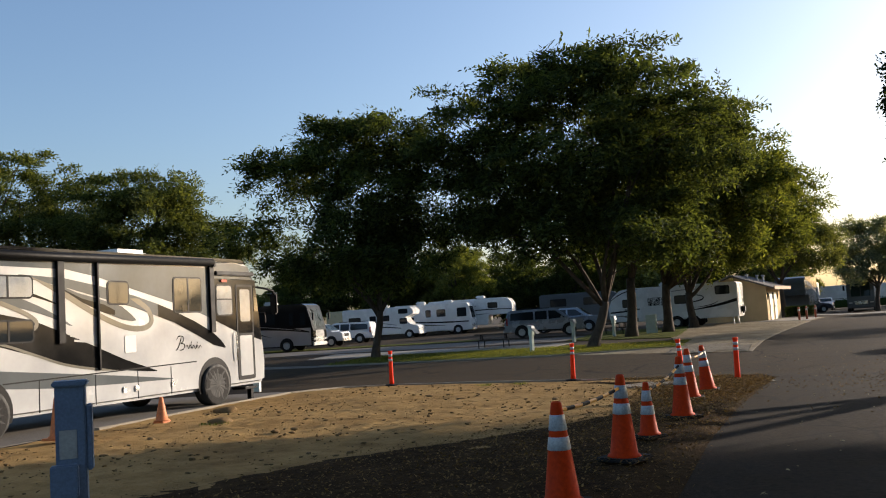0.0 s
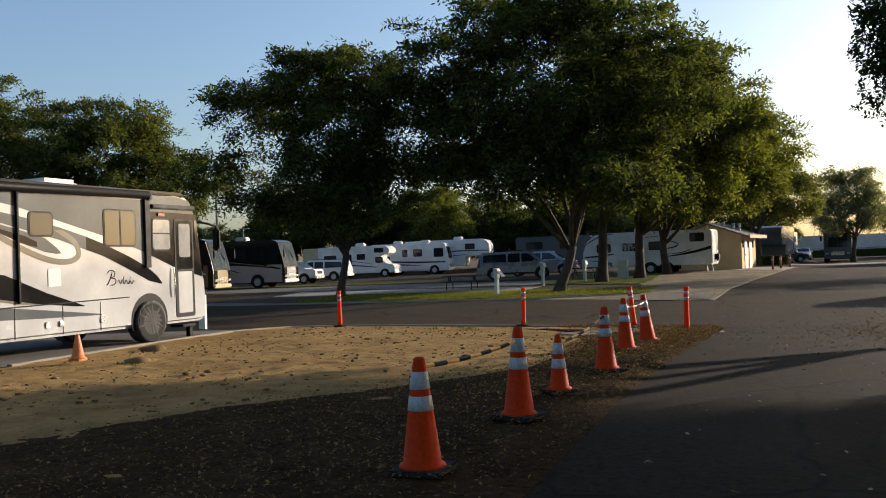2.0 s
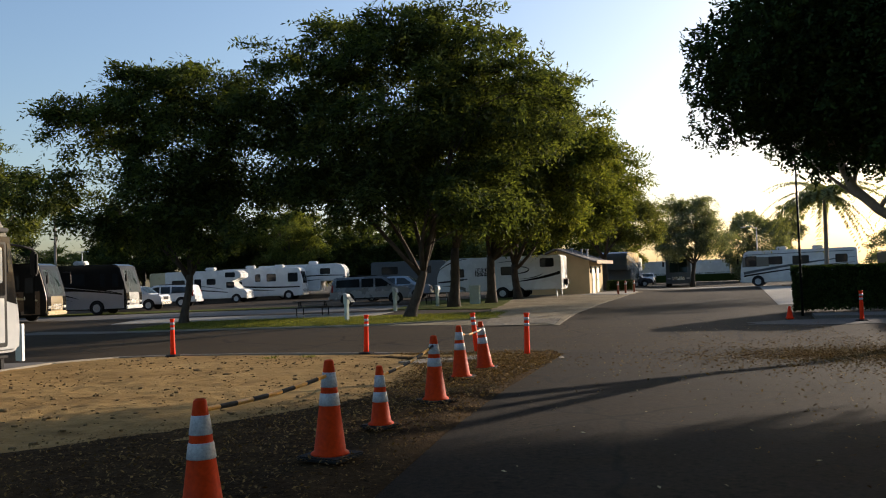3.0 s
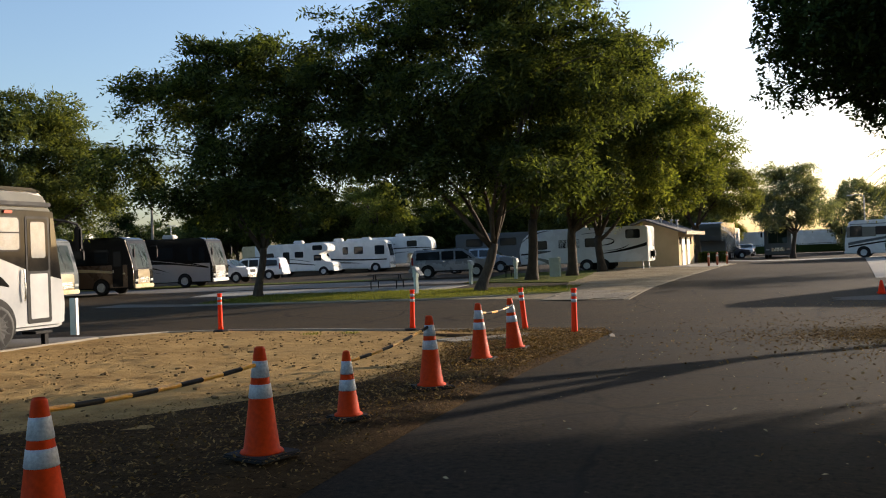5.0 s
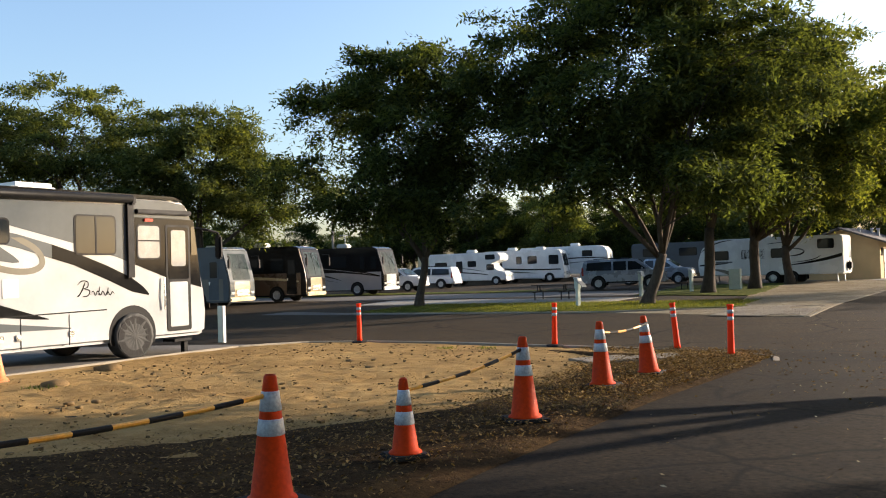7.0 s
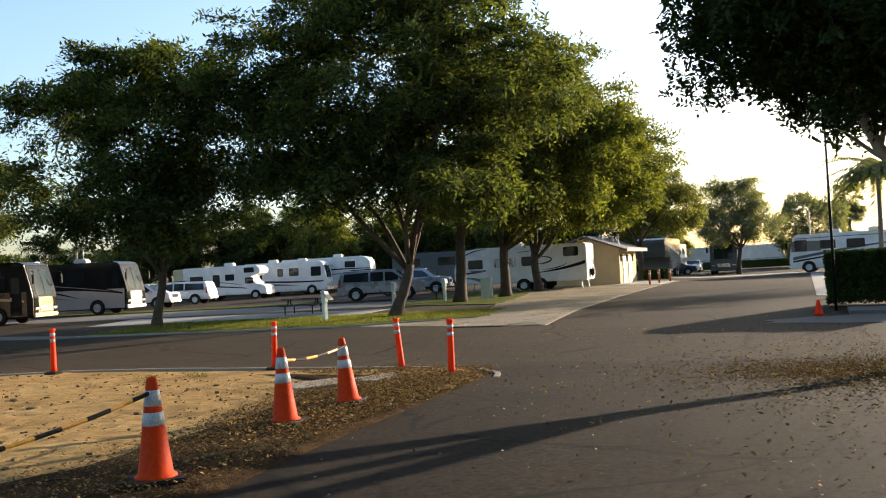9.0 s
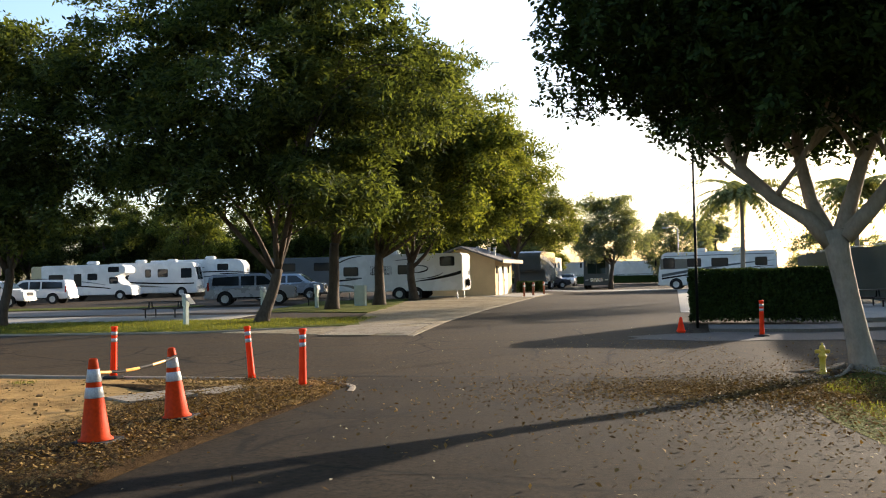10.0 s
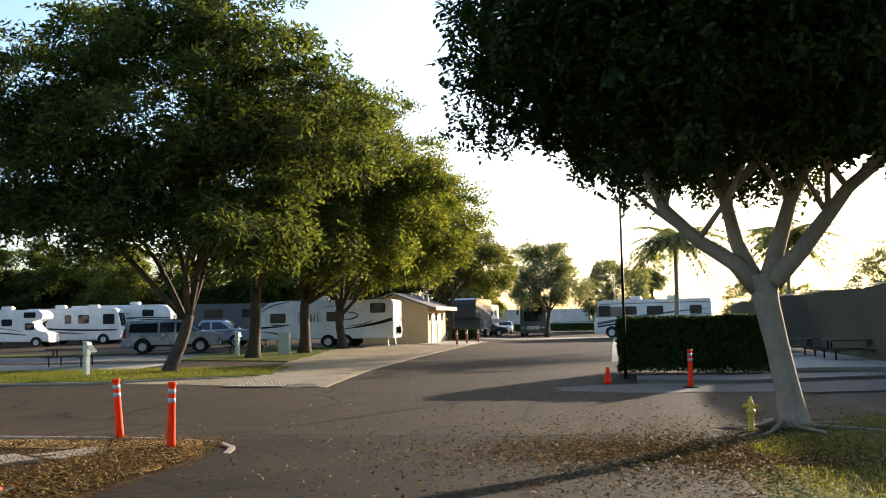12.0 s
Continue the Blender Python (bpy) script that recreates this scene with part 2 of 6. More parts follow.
BARKPALE = bark_mat("smooth pale grey bark", (0.17, 0.145, 0.115), (0.32, 0.275, 0.22), 0.5)
LEAF = foliage("feathery green leaves", (0.021, 0.031, 0.017), (0.08, 0.098, 0.034), 0.5)
# the yellow of sun on these crowns is put into the leaf colour
LEAFY = foliage("sunlit yellow-green leaves", (0.045, 0.066, 0.022), (0.155, 0.168, 0.045), 0.45)
# LEAF lightened to olive: sunlight on these trees held in the colour
LEAFGREEN = foliage("sunlit olive green leaves", (0.034, 0.048, 0.022), (0.115, 0.13, 0.045), 0.45)
LEAFDARK = foliage("dark glossy fig leaves", (0.012, 0.022, 0.010), (0.035, 0.055, 0.016), 0.22)
LEAFHEDGE = foliage("clipped hedge leaves", (0.012, 0.022, 0.008), (0.04, 0.06, 0.016), 0.2)
# lightened leaf colour carries some haze of the middle distance
LEAFMID = foliage("green leaves dulled for haze", (0.06, 0.075, 0.035), (0.18, 0.185, 0.07), 0.45)
# far haze is mixed into the leaf colour as pale grey-green
LEAFFAR = foliage("far leaves paled grey-green for haze", (0.095, 0.108, 0.08), (0.22, 0.23, 0.155), 0.45)
FROND = foliage("palm fronds", (0.09, 0.105, 0.05), (0.24, 0.24, 0.11), 0.45)
DEADLEAF = foliage("fallen dry leaves", (0.051, 0.0255, 0.0102), (0.178, 0.102, 0.0357), 0.12)
PALELEAF = foliage("pale curled fallen leaves", (0.2, 0.15, 0.09), (0.4, 0.33, 0.22), 0.12)
# lighter leaf colour gives the litter its highlights of sunlit leaf edges
TANLEAF = foliage("tan curled leaves in a sunlit tone", (0.09, 0.048, 0.018), (0.26, 0.155, 0.06), 0.1)
GRASS = foliage("grass blades", (0.0488, 0.0634, 0.0117), (0.166, 0.166, 0.0439), 0.4)


# ---- building helpers ----
LIE_V = np.linspace(-20, 21, 165)
LIE_Z = np.interp(LIE_V, (-14, -9, -4.4, 0, 3, 9, 15), (0.09, 0.05, 0.0, -0.16, -0.19, -0.1, 0.0))
LIE_Z = np.convolve(np.pad(LIE_Z, 6, mode="edge"), np.ones(13) / 13, mode="valid")


def gz(x, y):
    """Height of the ground: it dips along the cross road and rises a little beyond it."""
    v = 0.3 * (x + 1.4) + 0.954 * (y - 20.8)
    z = float(np.interp(v, LIE_V, LIE_Z))
    return z + float(np.interp(v, (15, 30, 50, 85), (0, 0.08, 0.2, 0.38))) * min(1, max(0, (4 - x) / 6))


def mesh_of(name, bm, material, smooth=False):
    me = bpy.data.meshes.new(name)
    bm.normal_update()
    if smooth:
        for f in bm.faces:
            f.smooth = True
    bm.to_mesh(me)
    bm.free()
    me.materials.append(material)
    return me


def part(name, bm, material, parent, label="", smooth=False):
    ob = new(name, mesh_of(name, bm, material, smooth))
    ob.parent = parent
    if label:
        tagged(ob, label)
    return ob


def thing(name, label, category, x, y, heading=0.0, z=None, group="", kind=""):
    """An Empty on the ground, turned clockwise from +y by heading degrees."""
    ob = new(name)
    ob.empty_display_size = 0.3
    ob.matrix_world = pose(x, y, gz(x, y) if z is None else z, 0, 0, -heading)
    return tagged(ob, label, category, group, kind)


def solid(name, bm, material, label, category, x=0, y=0, heading=0, z=None, group="", kind="", smooth=False):
    ob = new(name, mesh_of(name, bm, material, smooth))
    ob.matrix_world = pose(x, y, gz(x, y) if z is None else z, 0, 0, -heading)
    return tagged(ob, label, category, group, kind)


def B():
    return bmesh.new()


def soften(bm, w, seg=2, angle=0.5):
    es = [e for e in bm.edges if len(e.link_faces) == 2 and e.calc_face_angle(0) > angle]
    bmesh.ops.bevel(bm, geom=es, offset=w, segments=seg, affect="EDGES", clamp_overlap=True)
    return bm


def box(bm, x0, x1, y0, y1, z0, z1, bev=0.0, seg=2):
    t = bmesh.new()
    bmesh.ops.create_cube(t, size=1)
    for v in t.verts:
        v.co = Vector(((x0 + x1) / 2 + v.co.x * (x1 - x0), (y0 + y1) / 2 + v.co.y * (y1 - y0), (z0 + z1) / 2 + v.co.z * (z1 - z0)))
    if bev:
        bmesh.ops.bevel(t, geom=t.edges[:], offset=bev, segments=seg, affect="EDGES", clamp_overlap=True)
    return merge(bm, t)


def merge(bm, t):
    me = bpy.data.meshes.new("tmp")
    t.to_mesh(me)
    t.free()
    bm.from_mesh(me)
    bpy.data.meshes.remove(me)
    return bm


def tube(bm, pts, radii, n=8, cap=True):
    """A tapered tube along points."""
    pts = [Vector(tuple(p)) for p in pts]
    if isinstance(radii, (int, float)):
        radii = [radii] * len(pts)
    radii = [float(q) for q in radii]
    rings = []
    for i, (p, r) in enumerate(zip(pts, radii)):
        d = (pts[min(i + 1, len(pts) - 1)] - pts[max(i - 1, 0)]).normalized()
        a = d.cross(Vector((0.31, 0.95, 0.05)))
        if a.length < 0.2:
            a = d.cross(Vector((1, 0, 0)))
        a.normalize()
        b = d.cross(a)
        rings.append([bm.verts.new(p + r * (math.cos(k * math.tau / n) * a + math.sin(k * math.tau / n) * b)) for k in range(n)])
    for r0, r1 in zip(rings, rings[1:]):
        for k in range(n):
            bm.faces.new((r0[k], r0[(k + 1) % n], r1[(k + 1) % n], r1[k]))
    if cap:
        bm.faces.new(rings[0][::-1])
        bm.faces.new(rings[-1])
    return bm


def lathe(bm, prof, n=20, at=(0, 0, 0)):
    """Turns (radius, height) pairs round the upright axis."""
    rings = [[bm.verts.new((at[0] + r * math.cos(k * math.tau / n), at[1] + r * math.sin(k * math.tau / n), at[2] + z)) for k in range(n)] for r, z in prof]
    for r0, r1 in zip(rings, rings[1:]):
        for k in range(n):
            bm.faces.new((r0[k], r0[(k + 1) % n], r1[(k + 1) % n], r1[k]))
    bm.faces.new(rings[0][::-1])
    bm.faces.new(rings[-1])
    return bm


def prism(bm, prof, x0, x1, bev=0.0, seg=2, taper=None):
    """A side profile of (y, z) points drawn across from x0 to x1; taper(z) narrows it by height."""
    t = bmesh.new()
    a = [t.verts.new((x0, y, z)) for y, z in prof]
    b = [t.verts.new((x1, y, z)) for y, z in prof]
    n = len(prof)
    t.faces.new(a)
    t.faces.new(b[::-1])
    for k in range(n):
        t.faces.new((a[k], b[k], b[(k + 1) % n], a[(k + 1) % n]))
    if taper:
        for v in t.verts:
            v.co.x *= taper(v.co.z)
    bmesh.ops.recalc_face_normals(t, faces=t.faces[:])
    if bev:
        soften(t, bev, seg, 0.35)
    return merge(bm, t)


def plate(bm, pts, x, depth=0.012, taper=None):
    """A flat panel of (y, z) points on the side plane at x, standing proud by depth."""
    s = 1 if x > 0 else -1
    t = bmesh.new()
    w = (lambda z: taper(z)) if taper else (lambda z: 1)
    a = [t.verts.new((x * w(z) - s * 0.01, y, z)) for y, z in pts]
    b = [t.verts.new((x * w(z) + s * depth, y, z)) for y, z in pts]
    n = len(pts)
    t.faces.new(a)
    t.faces.new(b[::-1])
    for k in range(n):
        t.faces.new((a[k], b[k], b[(k + 1) % n], a[(k + 1) % n]))
    bmesh.ops.recalc_face_normals(t, faces=t.faces[:])
    return merge(bm, t)


def rounded(y0, y1, z0, z1, r=0.08, k=4):
    pts = []
    for cy, cz, a0 in ((y1 - r, z1 - r, 0), (y0 + r, z1 - r, 90), (y0 + r, z0 + r, 180), (y1 - r, z0 + r, 270)):
        for i in range(k + 1):
            a = radians(a0 + 90 * i / k)
            pts.append((cy + r * math.cos(a), cz + r * math.sin(a)))
    return pts


def swoosh(p0, p1, p2, w0, w1, w2, n=16):
    """A curved stripe: a bow through three points with a width at each."""
    up, lo = [], []
    for i in range(n + 1):
        t = i / n
        y = (1 - t) ** 2 * p0[0] + 2 * t * (1 - t) * p1[0] + t * t * p2[0]
        z = (1 - t) ** 2 * p0[1] + 2 * t * (1 - t) * p1[1] + t * t * p2[1]
        w = (1 - t) ** 2 * w0 + 2 * t * (1 - t) * w1 + t * t * w2
        up.append((y, z + w / 2))
        lo.append((y, z - w / 2))
    return up + lo[::-1]


def bow(pts, width, n=6):
    """A curved band of even width through points (y, z), tapering at both ends, as an upper and a lower edge."""
    p = np.array(pts, float)
    q = np.vstack([2 * p[0] - p[1], p, 2 * p[-1] - p[-2]])
    line = []
    for i in range(1, len(q) - 2):
        for s in np.arange(n) / n:
            line.append(0.5 * (2 * q[i] + (q[i + 1] - q[i - 1]) * s + (2 * q[i - 1] - 5 * q[i] + 4 * q[i + 1] - q[i + 2]) * s * s + (3 * q[i] - q[i - 1] - 3 * q[i + 1] + q[i + 2]) * s ** 3))
    line = np.array(line + [p[-1]])
    d = np.gradient(line, axis=0)
    side = np.c_[-d[:, 1], d[:, 0]] / np.hypot(d[:, 0], d[:, 1])[:, None]
    w = width / 2 * np.clip(np.sin(np.linspace(0, math.pi, len(line))) * 3, 0.1, 1)[:, None]
    return [tuple(v) for v in line + side * w] + [tuple(v) for v in (line - side * w)[::-1]]


def stripe(bm, pts, x, proud):
    """Paint laid on a side: quads between the upper and the lower edge of a swoosh."""
    s = 1 if x > 0 else -1
    n = len(pts) // 2
    up = [bm.verts.new((x + s * proud, y, z)) for y, z in pts[:n]]
    lo = [bm.verts.new((x + s * proud, y, z)) for y, z in pts[n:][::-1]]
    for i in range(n - 1):
        bm.faces.new((up[i], up[i + 1], lo[i + 1], lo[i]) if s < 0 else (lo[i], lo[i + 1], up[i + 1], up[i]))
    return bm


def front_line(prof, z0, z1, n=6):
    """Points (y, z) up the front of a side profile."""
    out = []
    for z in np.linspace(z0, z1, n):
        ys = [ya + (yb - ya) * (z - za) / (zb - za) for (ya, za), (yb, zb) in zip(prof, prof[1:] + prof[:1]) if abs(zb - za) > 1e-6 and min(za, zb) <= z <= max(za, zb)]
        out.append((max(ys), float(z)))
    return out


def front_glass(bm, line, x0, x1, proud=0.02, bow=0.06):
    """A pane that follows the front, drawn from x0 to x1 and bowed back towards the sides."""
    xs = np.linspace(x0, x1, 6)
    half = max(abs(x0), abs(x1))
    rows = [[bm.verts.new((float(x), y + proud - bow * (x / half) ** 4, z)) for x in xs] for y, z in line]
    for a, c in zip(rows, rows[1:]):
        for k in range(5):
            bm.faces.new((a[k], a[k + 1], c[k + 1], c[k]))
    bmesh.ops.solidify(bm, geom=bm.faces[:], thickness=0.025)
    bmesh.ops.recalc_face_normals(bm, faces=bm.faces[:])
    return bm


def resample(pts, n):
    p = np.array(pts, float)
    d = np.r_[0, np.cumsum(np.hypot(*np.diff(p, axis=0).T))]
    s = np.linspace(0, d[-1], n)
    return np.c_[np.interp(s, d, p[:, 0]), np.interp(s, d, p[:, 1])]


def sheet(name, left, right, nu, nv, lift, material, label, category, rough=0.0, skirt=0.12, scale=1.0, kind="structure", edge=0.0, feather=False):
    """A piece of ground between two lines, laid over the lie of the land; rough: the height of its bumps."""
    a, b = resample(left, nu), resample(right, nu)
    bm = B()
    rows = []
    for i in range(nu):
        row = []
        for j in range(nv):
            t = j / (nv - 1)
            x, y = a[i] * (1 - t) + b[i] * t
            if edge and (j in (0, nv - 1) or i in (0, nu - 1)):
                x += edge * noise.noise((x * 1.3, y * 1.3, 7))
                y += edge * noise.noise((x * 1.3, y * 1.3, 17))
            fade = min(1, 7 * min(t, 1 - t), 12 * min(i, nu - 1 - i) / nu) if feather else 1
            z = gz(x, y) + lift * fade + (0.004 if feather else 0)
            if rough:
                q = Vector((x * scale, y * scale, 3.7))
                inner = min(1, 4 * t, 4 * (1 - t), 6 * i / nu, 6 * (nu - 1 - i) / nu)
                z += rough * (0.8 * noise.noise(q * 0.5) + 0.5 * noise.noise(q * 2.1) + 0.45 * noise.noise(q * 5.5)) * (0.25 + 0.75 * inner) * fade
            row.append(bm.verts.new((x, y, z)))
        rows.append(row)
    for i in range(nu - 1):
        for j in range(nv - 1):
            bm.faces.new((rows[i][j], rows[i + 1][j], rows[i + 1][j + 1], rows[i][j + 1]))
    if skirt:
        rim = [r[0] for r in rows] + rows[-1][1:] + [r[-1] for r in rows[-2::-1]] + rows[0][-2:0:-1]
        low = [bm.verts.new((v.co.x, v.co.y, v.co.z - skirt)) for v in rim]
        for k in range(len(rim)):
            bm.faces.new((rim[k], rim[(k + 1) % len(rim)], low[(k + 1) % len(rim)], low[k]))
    bmesh.ops.recalc_face_normals(bm, faces=bm.faces[:])
    if sum(f.normal.z * f.calc_area() for f in bm.faces) < 0:
        bmesh.ops.reverse_faces(bm, faces=bm.faces[:])
    ob = new(name, mesh_of(name, bm, material, True if not skirt else False))
    return tagged(ob, label, category, kind=kind)


def flat_leaves(name, centres, normals, along, length, width, material, parent=None):
    """Many leaves as small folded rhombs, in one mesh."""
    n = len(centres)
    side = np.cross(normals, along)
    side /= np.linalg.norm(side, axis=1)[:, None] + 1e-9
    L, W = length[:, None] / 2, width[:, None] / 2
    v = np.stack([centres - along * L, centres + side * W + normals * W * 0.3, centres + along * L, centres - side * W + normals * W * 0.3], 1).reshape(-1, 3)
    me = bpy.data.meshes.new(name)
    me.vertices.add(4 * n)
    me.vertices.foreach_set("co", v.astype(np.float32).ravel())
    me.loops.add(4 * n)
    me.loops.foreach_set("vertex_index", np.arange(4 * n, dtype=np.int32))
    me.polygons.add(n)
    me.polygons.foreach_set("loop_start", np.arange(0, 4 * n, 4, dtype=np.int32))
    me.update(calc_edges=True)
    me.materials.append(material)
    ob = new(name, me)
    if parent:
        ob.parent = parent
    return ob


def unit(a):
    return a / (np.linalg.norm(a, axis=1)[:, None] + 1e-9)


# ---- ground ----
def ground_sheet():
    xs = np.unique(np.r_[np.linspace(-900, -90, 12), np.arange(-90, 61, 3.0), np.linspace(60, 900, 12)])
    ys = np.unique(np.r_[np.linspace(-700, -30, 8), np.arange(-30, 151, 3.0), np.linspace(150, 2500, 14)])
    bm = B()
    vs = [[bm.verts.new((x, y, gz(x, y) - 0.03)) for y in ys] for x in xs]
    for i in range(len(xs) - 1):
        for j in range(len(ys) - 1):
            bm.faces.new((vs[i][j], vs[i + 1][j], vs[i + 1][j + 1], vs[i][j + 1]))
    ob = new("ground", mesh_of("ground", bm, GROUND, True))
    tagged(ob, "dusty level ground reaching to the horizon", "ground", kind="structure")


ground_sheet()
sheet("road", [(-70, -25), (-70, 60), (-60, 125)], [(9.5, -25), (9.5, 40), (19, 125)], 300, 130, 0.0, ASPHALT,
      "cracked asphalt road with scattered leaves, sunlit far part coloured brighter", "road", skirt=0.0)
DIRT_L = [(-12.9, -14), (-12.8, 6), (-12.9, 12), (-13.3, 17.2), (-13.4, 20.0), (-13.0, 21.7), (-11.8, 22.6)]
DIRT_R = [(-2.6, -14), (-2.6, 6), (-2.5, 10), (-2.2, 14), (-1.9, 17), (-1.75, 20), (-2.2, 21.9)]
sheet("dirt_bed", DIRT_L, DIRT_R, 280, 110, 0.04, DIRT, "bare dry dirt island with clods and footprints", "dirt", rough=0.05, edge=0.15)
sheet("mulch_strip", [(-9.5, 0), (-8.4, 5), (-6.8, 8.4), (-5.0, 10.6), (-3.9, 12.6), (-3.7, 16), (-4.7, 20), (-8.0, 22.2)], [(-2.0, -2), (-2.0, 5), (-2.0, 10), (-1.85, 14), (-1.7, 16), (-1.65, 17), (-1.58, 20), (-1.95, 21.75)], 200, 40, 0.07, MULCH,
      "brown leaf litter along the edge of the dirt", "leaf litter", rough=0.03, edge=0.0, skirt=0.0, scale=2, feather=True)
sheet("driveway", [(-18.5, -14), (-18.5, 19)], [(-13.05, -14), (-13.3, 21.5)], 30, 6, 0.012, PAD, "worn grey paved driveway beside the dirt", "driveway", skirt=0.03)
sheet("concrete_apron", [(-27, 36.6), (-22, 35.9), (-18, 35.7), (-15, 35.72)], [(-27, 38.6), (-22, 37.0), (-18, 36.1), (-15, 35.8)], 30, 3, 0.012, PAD, "worn concrete gutter beside the grass verge", "gutter", skirt=0.03)
sheet("gravel_corner", [(-9.2, 35.25), (-5.3, 33.7), (-2.35, 32.5)], [(-9.0, 35.45), (-5.0, 37.2), (-2.2, 37.0)], 24, 6, 0.012, GRAVEL, "pale gravel running out to the corner of the road", "gravel", skirt=0.03, edge=0.15)
sheet("gravel_verge", [(-5.4, 35.4), (-6.4, 45), (-7.5, 56), (-9, 67), (-6, 75)], [(-2.35, 32.5), (-2.05, 39.8), (-1.25, 49), (0.52, 66), (1.8, 75)], 40, 10, 0.02, GRAVEL, "pale gravel verge beside the road", "gravel", rough=0.012, skirt=0.04, edge=0.2)
sheet("site_paving", [(-26, 43.0), (-12, 42.3)], [(-27, 48.3), (-12, 47.6)], 20, 5, 0.014, CONCRETE, "pale concrete parking pad", "paving", skirt=0.03)
sheet("site_lane", [(-60, 48), (-30, 49.5), (-12, 50.5)], [(-60, 56), (-30, 57), (-12, 57.5)], 20, 5, 0.012, PAD, "grey paved lane between camping pitches", "lane", skirt=0.03)
sheet("grass_verge", [(-21.5, 36.4), (-20, 36.2), (-10, 35.5), (-5.0, 37.5)], [(-21.5, 42.3), (-18, 42.4), (-10, 42.0), (-6.0, 41.5)], 50, 14, 0.05, LAWN, "short green grass verge under the trees", "grass", rough=0.02, skirt=0.07, edge=0.25)
sheet("grass_plot", [(-13, 50), (-13, 56), (-14, 64)], [(-6.6, 47), (-6.9, 56), (-7.6, 65)], 40, 12, 0.045, LAWN, "patchy grass under the shade trees", "grass", rough=0.02, skirt=0.05, edge=0.3)
sheet("grass_strip", [(-62, 57.5), (-34, 58.2), (-20, 59)], [(-62, 62), (-34, 62), (-20, 61)], 30, 5, 0.04, LAWN, "strip of grass before the parked motorhomes", "grass", rough=0.02, skirt=0.05, edge=0.3)
sheet("lawn_corner", [(3.4, -24), (3.4, -6), (4.9, 6), (5.0, 9), (5.2, 17.5), (5.6, 20.2), (6.7, 22.4), (9.0, 24.2), (14, 25)], [(30, -24), (30, -6), (30, 4), (30, 9), (30, 15), (30, 18), (30, 23), (30, 26)], 130, 60, 0.05, LAWN,
      "thin green grass strewn with fallen leaves", "grass", rough=0.04, skirt=0.0, edge=0.0, feather=True)
# PAD rather than CONCRETE: the darker tone stands in for shade on the kerb
sheet("slab_pavement", [(6.2, 31.9), (9.0, 31.0), (12.6, 31.8), (30, 31)], [(6.4, 33.4), (9, 32.8), (12.8, 33.2), (30, 32.6)], 20, 3, 0.10, PAD, "low concrete kerb before the hedge", "kerb", skirt=0.12)
sheet("gutter_pan", [(3.8, 29.9), (6, 29.2), (11.3, 28.6), (30, 28)], [(4.2, 31.2), (6.2, 31.7), (12.6, 31.6), (30, 30.9)], 60, 8, 0.012, PAN, "worn concrete gutter before the kerb", "gutter", skirt=0.03, edge=0.45)
sheet("picnic_slab", [(11.2, 35.5), (30, 34.5)], [(12.5, 46), (30, 46)], 12, 6, 0.10, CONCRETE, "pale concrete slab under the picnic tables", "paving", skirt=0.12)
sheet("pad_right", [(6.9, 43.0), (12.0, 83)], [(10.4, 43), (18, 83)], 20, 4, 0.014, CONCRETE, "pale concrete pads beside the road", "paving", skirt=0.03)
sheet("road_seam", [(-2.2, 23.0), (0.4, 22.75), (2.6, 22.4), (5.0, 22.5)], [(-2.2, 23.1), (0.4, 22.88), (2.6, 22.51), (5.0, 22.58)], 40, 2, 0.006, TAR, "dark tarred seam across the road", "road seam", skirt=0.0)
sheet("road_seam", [(-2.0, 6.5), (-0.6, 6.62), (1.1, 6.8), (3.6, 6.85)], [(-2.0, 6.53), (-0.6, 6.66), (1.1, 6.83), (3.6, 6.9)], 40, 2, 0.003, TAR, "thin dark seam across the shaded road", "road seam", skirt=0.0, edge=0.03)
sheet("road_crack", [(-1.9, 12.9), (0.55, 13.75), (2.4, 13.6), (4.6, 13.75)], [(-1.9, 12.914), (0.55, 13.768), (2.4, 13.614), (4.6, 13.768)], 60, 2, 0.003, TAR, "fine dark crack across the road", "road crack", skirt=0.0, edge=0.05)
sheet("far_apron", [(-2, 84), (14, 84)], [(-2, 88), (15, 90)], 10, 4, 0.012, CONCRETE, "pale concrete strip across the far end of the road", "paving", skirt=0.03)


def pavers():
    """Small clay pavers on the corner by the road, each a bevelled block a little out of level."""
    rng = np.random.default_rng(14)
    vs, fs = [], []
    for i in range(26):
        for j in range(30):
            u = (i + 0.5 * (j % 2)) / 26
            v = j / 30
            a = np.array([-5.3 + 2.95 * u, 33.2 - 0.5 * u + 5.0 * v])
            if noise.noise((a[0] * 0.5, a[1] * 0.5, 4)) < -0.35:
                continue
            z = gz(a[0], a[1]) + 0.02 + rng.uniform(0, 0.005)
            k = len(vs)
            for dz, g in ((0.0, 0.0), (0.014, 0.008)):
                for sx, sy in ((-1, -1), (1, -1), (1, 1), (-1, 1)):
                    vs.append((a[0] + sx * (0.052 - g), a[1] + sy * (0.078 - g), z + dz + rng.uniform(0, 0.003)))
            fs += [(k + 4, k + 5, k + 6, k + 7)] + [(k + q, k + (q + 1) % 4, k + 4 + (q + 1) % 4, k + 4 + q) for q in range(4)]
    me = bpy.data.meshes.new("pavers")
    me.from_pydata(vs, [], fs)
    me.materials.append(PAVER)
    tagged(new("pavers", me), "worn clay pavers at the corner of the verge", "pavers", kind="stuff")


pavers()


